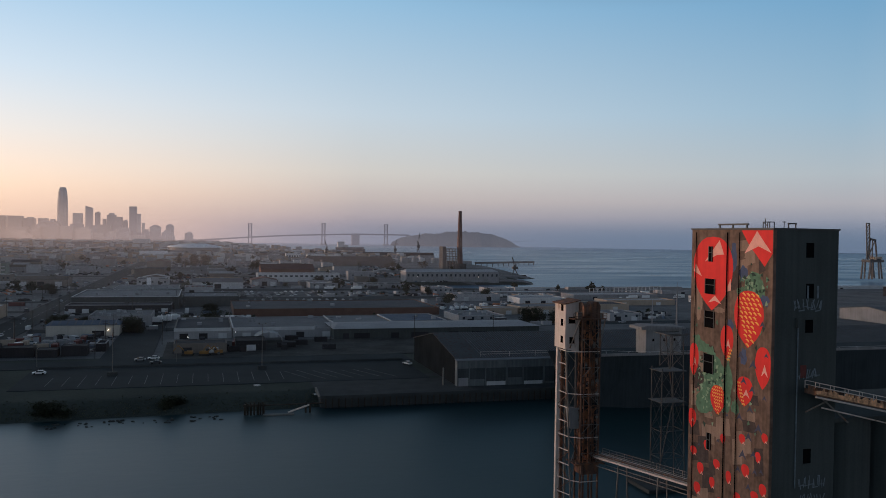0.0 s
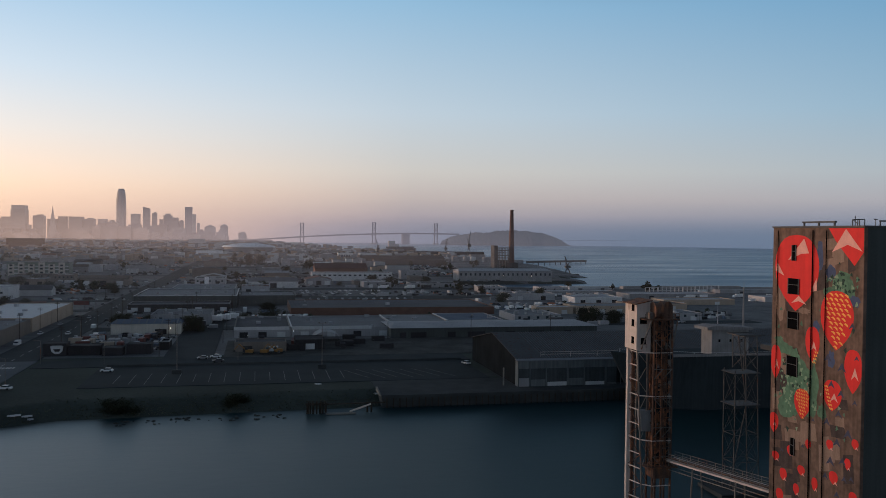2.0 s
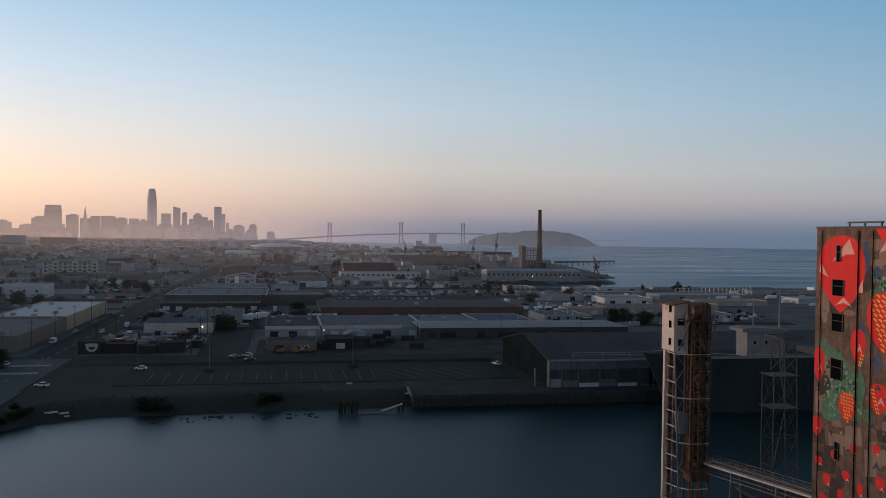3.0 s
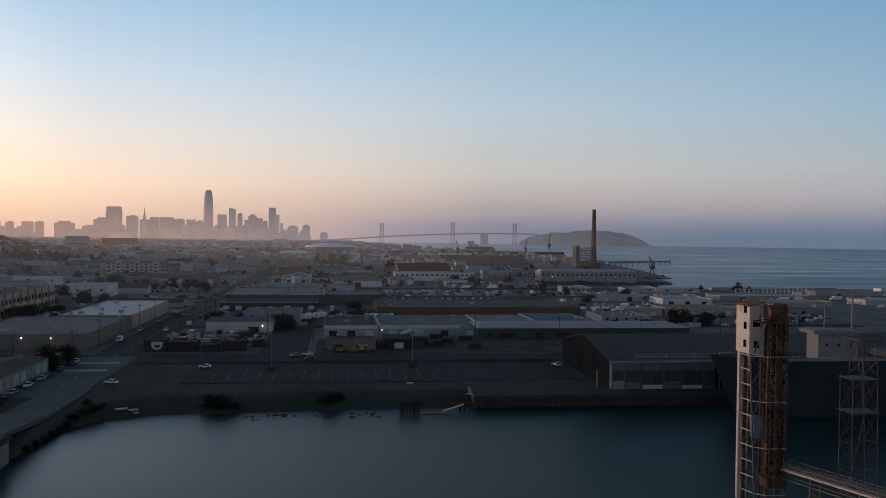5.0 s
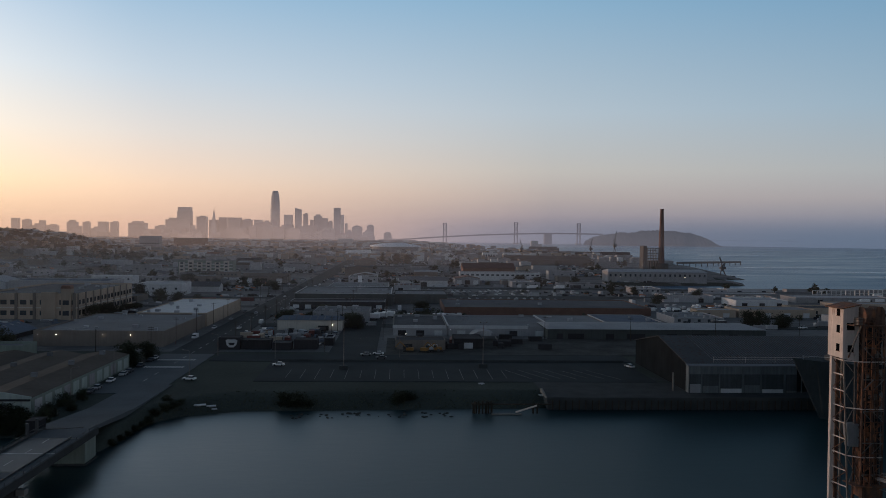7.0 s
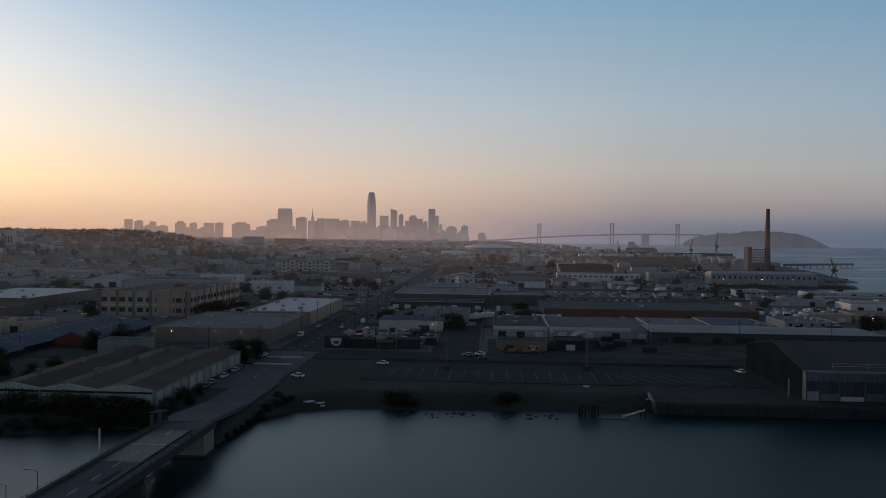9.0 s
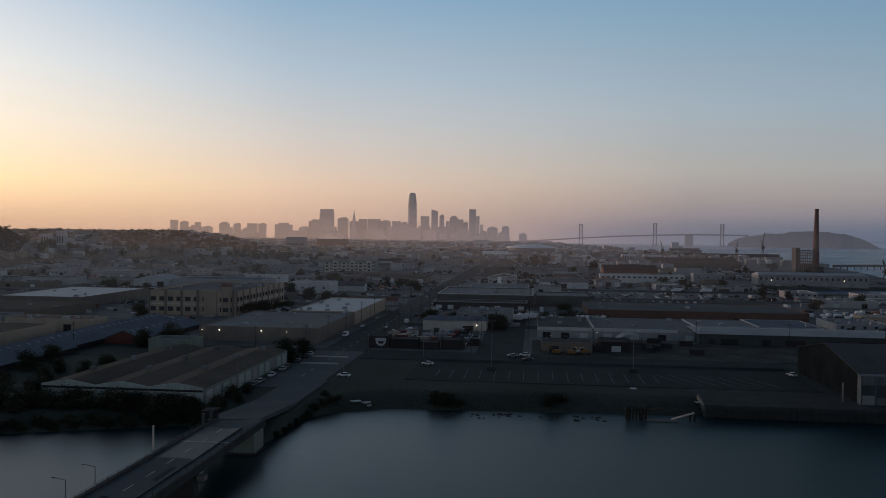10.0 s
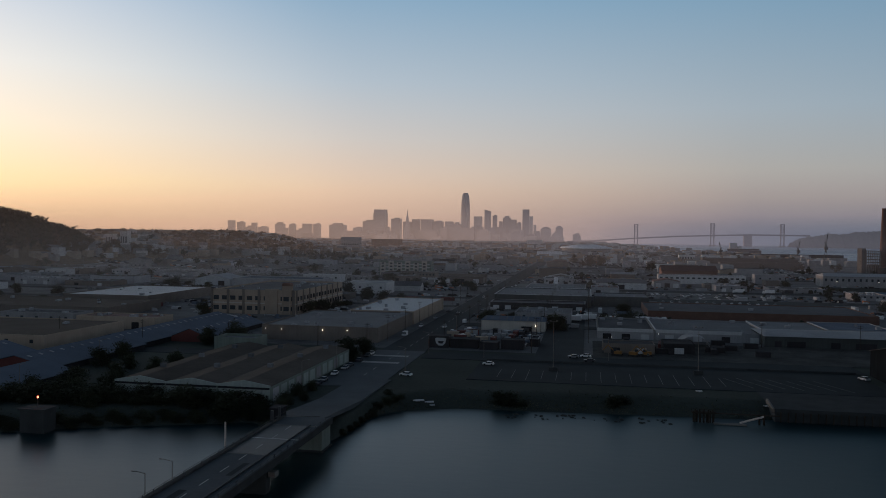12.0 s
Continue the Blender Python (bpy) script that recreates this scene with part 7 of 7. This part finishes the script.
woods("hilltop_wood", [p for p in ((trng.gauss(-880, 120), trng.gauss(985, 80)) for k in range(700)) if hill(*p) > 14], "brown-green wood crowning the near hill", (1.5, 2.7), "sunlit_leaf")
woods("hillside_trees", [p for p in ((trng.uniform(-1500, -440), trng.uniform(1150, 1640)) for k in range(900)) if hill(*p) > 9], "brown-green trees among the hillside houses", (0.8, 1.7), "sunlit_leaf")
woods("knoll_trees", [(trng.gauss(-640, 95), trng.gauss(1440, 70)) for k in range(260)], "dark trees on the slope of a low hill", (0.9, 1.7))
woods("city_trees", [p for p in ((trng.uniform(-0.8 * 1400, 380), trng.uniform(700, 2300)) for k in range(420)) if p[0] < bay_coast(p[1]) - 60 and gap_free(p[0], p[1], p[0], p[1], 1.0) and abs(p[0] + 97) > 14 and hill(*p) < 15 and p[0] > -0.82 * p[1]], "scattered dark trees in the far streets", (0.7, 1.6))


# ---- vehicles ----
def car_parts(kind):
    """Body, cabin glass, roof and wheel meshes for one kind of vehicle; length along y."""
    if kind == "car":
        body = Shape().prism([(-2.2, 0.35), (2.2, 0.35), (2.25, 0.8), (1.3, 0.95), (-2.1, 1.0), (-2.25, 0.7)], 0, -0.9, 0.9)
        cab = Shape().prism([(-1.7, 0.98), (1.1, 0.95), (0.45, 1.45), (-1.2, 1.45)], 0, -0.8, 0.8)
        top = Shape().box(-0.72, -1.2, 1.43, 0.72, 0.45, 1.5)
        ax = (-1.35, 1.4)
    elif kind == "van":
        body = Shape().prism([(-2.8, 0.4), (2.7, 0.4), (2.75, 1.1), (1.9, 1.3), (1.5, 2.2), (-2.8, 2.25)], 0, -1.0, 1.0)
        cab = Shape().prism([(1.53, 1.3), (1.95, 1.32), (1.58, 2.0), (1.4, 2.0)], 0, -0.92, 1.02)
        top = Shape().box(-0.9, -2.7, 2.24, 0.9, 1.4, 2.3)
        ax = (-1.7, 1.8)
    else:
        body = Shape().box(-1.25, -5.0, 1.0, 1.25, 2.6, 3.7)
        cab = Shape().prism([(2.9, 0.7), (4.9, 0.7), (4.9, 1.7), (4.5, 2.7), (2.9, 2.7)], 0, -1.15, 1.15)
        top = Shape().box(-1.15, -4.9, 0.6, 1.15, 4.0, 1.0)
        ax = (-3.6, 3.8)
    return body, cab, top, ax


WHEEL = Shape().tube((-0.12, 0, 0), (0.12, 0, 0), 0.36, n=10).data("wheel", "rubber")
KITS = {}
for kind in ("car", "van", "truck"):
    for paint in ("car_white", "car_dark", "car_silver"):
        body, cab, top, ax = car_parts(kind)
        KITS[kind, paint] = (body.data("body", paint), cab.data("cabin", "glass" if kind != "truck" else paint), top.data("roof", paint if kind != "truck" else "dark_steel"), ax)
WORDS = {"car_white": "white", "car_dark": "dark", "car_silver": "silver-grey"}


def vehicle(x, y, rz=0.0, kind="car", paint=None, z=3.86, where="parked by the street"):
    paint = paint or brng.choice(("car_white", "car_dark", "car_silver"))
    body, cab, top, ax = KITS[kind, paint]
    g = thing(kind, "%s %s %s" % (WORDS[paint], {"car": "saloon car", "van": "delivery van", "truck": "box truck"}[kind], where), kind, (x, y, z), "parked vehicles", rz)
    part("body", body, None, g)
    part("cabin", cab, None, g)
    part("roof", top, None, g)
    for sx in (-0.85, 0.85):
        for q in ax:
            part("wheel", WHEEL, None, g).matrix_basis = pose(sx, q, 0.36)
    return g


vr = random.Random(12)
for i in range(12):
    if i not in (2, 4, 7, 9):
        vehicle(-106.6, 268 + i * 6.3, vr.uniform(-2, 2) + 180, "car", ("car_dark", "car_silver", "car_dark", "car_white")[i % 4], where="parked along the kerb")
for x, y, rz in ((-93.5, 440, 180), (-98.6, 520, 0), (-93, 580, 180), (-98.8, 650, 0)):
    vehicle(x, y, rz, "car", where="driving on the street")
for x, y, rz, k, p in ((-81.7, 291, 75, "car", "car_white"), (-24, 349, 95, "car", "car_silver"), (-19, 352, 85, "car", "car_white"), (-17.5, 340, 90, "car", "car_dark"), (-56, 322, 90, "car", "car_white"), (78.9, 320.8, 20, "car", "car_white")):
    vehicle(x, y, rz, k, p, where="standing near the parking lot")
# white coaches and vans in the yards behind
for i in range(9):
    vehicle(-11 + i * 3.1 + (3 if i > 4 else 0), 512 + vr.uniform(-1, 1), vr.uniform(-4, 4), "van", "car_white", 3.5, "lined up in a yard")
for i in range(3):
    vehicle(-27 + i * 4.5, 491 + i * 6, 80, "truck", "car_white", 3.86, "standing in the side street")
for i in range(34):
    vehicle(vr.uniform(150, 206), vr.uniform(540, 592), vr.uniform(-8, 8), vr.choice(("car", "van", "van")), vr.choice(("car_white", "car_white", "car_silver")), 3.5, "in a crowded vehicle yard")
for i in range(28):
    vehicle(38 + (i % 14) * 6.2, 612 + (i // 14) * 40 + vr.uniform(-1, 1), vr.choice((0, 180)), "car", None, 3.5, "in a far car park")
for i in range(26):
    vehicle(vr.uniform(-84, -40) if i % 2 else vr.uniform(-84, -62), vr.uniform(380, 432), vr.uniform(0, 360), vr.choice(("car", "van", "car")), None, 3.5, "in a scrap yard")
for i in range(16):
    vehicle(vr.uniform(330, 520), vr.uniform(560, 690), vr.choice((0, 90)), vr.choice(("truck", "van")), "car_white", 3.5, "parked on the container pier")

# a far car park with painted lines
far_lot = sheet("far_parking_lot", 34, 600, 160, 672, 3.8, "asphalt", "dark asphalt car park with white lines", "parking lot")
LONG = Shape().box(-0.12, -9, 0, 0.12, 9, 0.03).data("line", "line_paint")
for i in range(13):
    o = new("parking_line", LONG)
    o.parent = far_lot
    o.matrix_basis = pose(42 + i * 7, 628 + (i % 3) * 4, 3.8, 0, 0, 24)


# ---- lamps that are already lit ----
GLOBE = Shape().tube((0, 0, 0), (0, 0, 0.5), 0.3, 0.22, n=8).data("bulb", "lamp")
ARM = Shape().box(-0.12, 0.2, 0.1, 0.12, 0.8, 0.3).data("bracket", "steel")


def wall_lamp(x, y, z, s=1.0):
    g = thing("wall_lamp", "lit warm white outdoor lamp on a wall", "lamp", (x, y, z), "lit outdoor lamps")
    g.matrix_basis = pose(x, y, z) @ Matrix.Diagonal((s, s, s, 1))
    part("bulb", GLOBE, None, g)
    part("bracket", ARM, None, g)


for x, y, z, s in ((-160, 374.4, 8.6, 0.5), (-140, 374.4, 8.6, 0.5), (-128, 374.4, 8.6, 0.5), (-168, 374.4, 8.6, 0.4), (15, 411.4, 7.4, 0.6), (-7, 411.4, 5.4, 0.5), (-45, 437.4, 6.5, 0.6), (232, 907.6, 9, 0.7), (272, 907.6, 9, 0.7), (305, 907.6, 9, 0.7), (215, 519.4, 6, 0.7), (-230, 495.4, 5, 0.6), (70, 904.4, 6, 1.0), (-70, 584.4, 6, 0.8), (-58, 689.4, 6, 0.9)):
    wall_lamp(x, y, z, s)


# ---- tall utility poles along the streets ----
def utility_pole():
    g = thing("utility_pole", "dark wooden utility pole with cross arms", "pole", (-112, 350, 3.4), "utility poles")
    part("post", Shape().tube((0, 0, 0), (0, 0, 12), 0.16, 0.1), "timber", g)
    for z in (10.6, 11.4):
        part("crossarm", Shape().box(-1.2, -0.06, z, 1.2, 0.06, z + 0.14), "timber", g)
    return g


up0 = utility_pole()
for x, y in [(-112, 350 + 38 * i) for i in range(1, 12)] + [(-82, 372 + 40 * i) for i in range(9)] + [(-42, 360 + 36 * i) for i in range(8)] + [(-18, 400 + 50 * i) for i in range(5)] + [(-130 - 40 * i, 338) for i in range(5)] + [(60 + 42 * i, 402) for i in range(5)]:
    copy_thing(up0, pose(x, y, 3.4, 0, 0, 90 if x < -120 else 0))


# ---- yard clutter ----
def tent():
    g = thing("storage_tent", "pale fabric storage tent in a yard", "tent", (30, 398, 3.5))
    s = Shape()
    n = 8
    for i in range(n):
        a, b = math.pi * i / n, math.pi * (i + 1) / n
        s.face((7 * math.cos(a), 0, 5.2 * math.sin(a)), (7 * math.cos(b), 0, 5.2 * math.sin(b)), (7 * math.cos(b), 12, 5.2 * math.sin(b)), (7 * math.cos(a), 12, 5.2 * math.sin(a)))
    part("cover", s, "roof_pale", g)
    part("frame", Shape().bar((-7, 0, 0), (-7, 12, 0), 0.15).bar((7, 0, 0), (7, 12, 0), 0.15).bar((0, 0, 5.2), (0, 12, 5.2), 0.12), "steel", g)


tent()


def excavator(x, y, rz):
    g = thing("excavator", "yellow-orange excavator standing in a yard", "excavator", (x, y, 3.6), "yard machines", rz)
    for a in (-1.2, 1.2):
        part("track", Shape().prism([(-2.0, 0), (2.0, 0), (2.4, 0.5), (2.0, 0.95), (-2.0, 0.95), (-2.4, 0.5)], 0, a - 0.3, a + 0.3), "rubber", g)
    part("house", Shape().box(-1.3, -2.0, 1.0, 1.3, 1.2, 2.2), "yellow", g)
    part("cab", Shape().box(-1.2, 0.2, 2.2, -0.2, 1.4, 3.1), "glass", g)
    part("arm", Shape().bar((0.4, 1.0, 1.8), (0.4, 4.0, 4.4), 0.4).bar((0.4, 4.0, 4.4), (0.4, 6.0, 2.0), 0.32), "yellow", g)
    part("bucket", Shape().box(0, 5.6, 1.0, 0.9, 6.4, 2.0), "dark_steel", g)


for x, y, rz in ((-6, 361, 80), (1, 360, 250), (6, 362, 100)):
    excavator(x, y, rz)


def yard_sign():
    g = thing("billboard", "white sign panel with a dark emblem on a yard wall", "sign", (-82.5, 365.6, 6.4))
    part("panel", Shape().prism([(-2.5, 1.4), (-1.7, 1.7), (1.7, 1.7), (2.5, 1.4), (2.1, -0.6), (0.9, -1.7), (-0.9, -1.7), (-2.1, -0.6)], 1, 0, 0.25), "white_paint", g)
    part("emblem", Shape().prism([(-1.4, 0.3), (1.5, 0.3), (0.9, -0.8), (-0.7, -0.8)], 1, -0.06, 0.0), "dark_wall", g)


yard_sign()
cr = random.Random(18)
for k in range(70):
    if k < 34:
        x, y = cr.uniform(-84, -44), cr.uniform(376, 434)
    elif k < 52:
        x, y = cr.uniform(-12, 60), cr.uniform(368, 406)
    else:
        x, y = cr.uniform(90, 200), cr.uniform(445, 466)
    mt = cr.choice(("grey_wall", "dark_wall", "roof_pale", "tan_wall", "red_paint", "roof_blue") if not 34 <= k < 52 else ("dark_wall", "dark_wall", "red_paint"))
    g = thing("container", {"grey_wall": "grey", "dark_wall": "dark", "roof_pale": "pale", "tan_wall": "tan", "red_paint": "dull red", "roof_blue": "blue-grey"}[mt] + " steel container in a crowded yard", "container", (x, y, 3.55), "yard containers", cr.choice((0, 90, 4, 86)))
    part("body", Shape().box(-3, -1.2, 0, 3, 1.2, 2.5), mt, g)
    part("door", Shape().box(3.0, -1.1, 0.1, 3.06, 1.1, 2.4), "dark_wall", g)

# pale sheets and debris on the bank
for x, y, w in ((-70.5, 258.8, 1.8), (-67.2, 259.4, 1.4), (-66, 258.2, 0.8), (36.8, 272, 1.5), (18, 287, 1.0)):
    o = tagged(part("debris_sheet", Shape().box(-w, -0.8, 0, w, 0.8, 0.25).box(-w * 0.5, -1.3, 0, w * 0.2, -0.8, 0.2), "white_paint"), "pale discarded sheet lying on the bank", "debris", "bank debris")
    o.matrix_basis = pose(x, y, max(0.3, land(x, y)), 0, 0, 15)


def light_column(x, y, z):
    """Old bridge fender block with a red lamp by the far bank."""
    g = thing("fender_block", "pale concrete fender block with a small red lamp", "block", (x, y, z))
    part("body", Shape().box(-3.6, -2.5, -2.5, 3.6, 2.5, 6.0), "quay", g)
    part("cap", Shape().box(-4.0, -2.9, 6.0, 4.0, 2.9, 6.5), "quay", g)
    part("lamp_post", Shape().tube((0, 0, 6.5), (0, 0, 9.0), 0.1), "steel", g)
    part("red_light", Shape().tube((0, 0, 9.0), (0, 0, 9.5), 0.22, n=8), "red_lamp", g)


light_column(-164.2, 205, 0)


# ---- low barrier, bank growth ----
def barrier(x0, x1, y):
    g = thing("road_barrier", "low weathered concrete barrier along the lot", "barrier", (0, 0, 3.7))
    n = int((x1 - x0) / 6)
    piece = Shape().prism([(-0.3, 0), (0.3, 0), (0.12, 0.9), (-0.12, 0.9)], 0, -2.95, 2.95).data("segment", "quay")
    for i in range(n):
        part("segment", piece, None, g).matrix_basis = pose(x0 + 3 + i * 6, y, 0)


barrier(-58, 80, 333.6)


def bank_growth():
    """Rough grass and weeds on the creek banks."""
    r = random.Random(44)
    s = Shape()
    for k in range(2600):
        x = r.uniform(-215, 36)
        y = creek_bank(x) + abs(r.gauss(0, 1)) * 5 + 0.6
        if -99 < x < -82 and y < 290 or x > -60 and y > 287 or -161 < x < -108 and y > 234:
            continue
        z, q = land(x, y), r.uniform(0.12, 0.36)
        for j in range(3):
            a = r.uniform(0, 6.28)
            dx, dy = math.cos(a) * q * 0.6, math.sin(a) * q * 0.6
            s.face((x - dx, y - dy, z - 0.1), (x + dx, y + dy, z - 0.1), (x + dx * 0.6 + r.uniform(-0.3, 0.3), y + dy * 0.6, z + q), (x - dx * 0.5, y - dy * 0.5, z + q * 0.8))
    tagged(part("bank_grass", s, "scrub"), "rough dark grass and weeds on the creek bank", "grass", kind="stuff")


bank_growth()


# ---- more yard goods and traffic in the middle distance ----
for i in range(26):
    side = i % 2
    vehicle(-106.6 if side else -86.4, 380 + i * 21 + vr.uniform(-2, 2), 180 if side else 0, vr.choice(("car", "car", "van")), None, 3.86, "parked along the kerb")
for y in (458, 670, 770):
    for i in range(11):
        vehicle(vr.uniform(-78, 280), y + vr.choice((0, 6)), 90, vr.choice(("car", "van", "truck")), None, 3.88, "standing in a side street")
for k in range(110):
    x, y = cr.uniform(-330, 250), cr.uniform(470, 900)
    if not gap_free(x, y, x, y, 5.0) or abs(x + 97) < 16 or abs(x + 30) < 14 or y > 800 and x > 180:
        continue
    mt = cr.choice(("grey_wall", "dark_wall", "roof_pale", "white_paint", "red_paint", "roof_blue", "white_paint"))
    g = thing("container", {"grey_wall": "grey", "dark_wall": "dark", "roof_pale": "pale", "white_paint": "white", "red_paint": "dull red", "roof_blue": "blue-grey"}[mt] + " steel container in a city yard", "container", (x, y, 3.55), "yard containers", cr.choice((0, 90)))
    part("body", Shape().box(-5, -1.2, 0, 5, 1.2, 2.6), mt, g)
    part("door", Shape().box(5.0, -1.1, 0.1, 5.06, 1.1, 2.5), "dark_wall", g)


# car park between the sheds, with rows of cars
for j in range(4):
    for i in range(19):
        if vr.random() < 0.72:
            vehicle(16 + i * 4.9 + vr.uniform(-0.3, 0.3), 694 + j * 17 + vr.uniform(-0.4, 0.4), vr.choice((0, 180)) + 14, "car", None, 3.5, "in rows in a far car park")
# pale frames for containers on the pier
for i in range(6):
    g = thing("container_rack", "pale steel frame with stacked containers on the pier", "rack", (340 + i * 15, 692 + i * 4.5, 3.5), "container racks")
    for x in (0, 4, 8, 12):
        part("post", Shape().box(x, 0, 0, x + 0.5, 0.5, 6.4), "white_paint", g)
    for z in (3.0, 6.2):
        part("beam", Shape().box(0, 0, z, 12.5, 0.5, z + 0.4), "white_paint", g)


# ---- small goods in the yards, too many to count ----
def yard_goods():
    r = random.Random(63)
    spots = []
    while len(spots) < 230:
        y = r.uniform(462, 1500)
        x = r.uniform(-0.66 * y, min(290, bay_coast(y) - 30))
        if gap_free(x, y, x, y, 1.5) and abs(x + 97) > 15 and hill(x, y) < 6:
            spots.append((x, y))
    plants = []
    for label, mt, n in (("pale crates, trailers and sheeting lying in yards", "white_paint", 1000), ("grey pallets and bins standing in yards", "grey_wall", 1500), ("dark scrap heaps and tyres in yards", "dark_wall", 1500), ("rusty scrap metal in yards", "rust_red", 300), ("dull blue crates and tanks in yards", "roof_blue", 350)):
        s = Shape()
        k = 0
        while k < n:
            cx, cy = r.choice(spots)
            x, y = cx + r.gauss(0, 13), cy + r.gauss(0, 9)
            if not gap_free(x, y, x, y, 2.5) or abs(x + 97) < 14 or y < 456 or x > bay_coast(y) - 20:
                k += 0.2
                continue
            w, d, h, z = r.uniform(0.7, 3.2), r.uniform(0.5, 1.5), r.uniform(0.4, 2.0), land(x, y)
            a = r.uniform(-0.3, 0.3)
            e = h * r.uniform(0, 0.4)
            s.prism([(x - w, z - 0.3), (x + w, z - 0.3), (x + w * r.uniform(0.6, 1), z + h - e), (x - w * r.uniform(0.6, 1), z + h)], 1, y - d, y + d)
            k += 1
        tagged(part("yard_goods", s, mt), label, "goods", kind="stuff")
    for k in range(300):
        cx, cy = r.choice(spots)
        x, y = cx + r.gauss(0, 16), cy + r.gauss(0, 8)
        if gap_free(x, y, x, y, 3.0) and abs(x + 97) > 15 and x < bay_coast(y) - 15:
            plants.append((x, y))
    plants += [(r.gauss(175, 35), r.gauss(760, 60)) for k in range(18)]
    plants += [(-185 + r.gauss(0, 2.5), r.uniform(490, 565)) for k in range(40)]
    woods("yard_scrub", [p for p in plants if p[0] < bay_coast(p[1]) - 12], "dark scrub and small trees between the yards", (0.22, 0.55))


yard_goods()
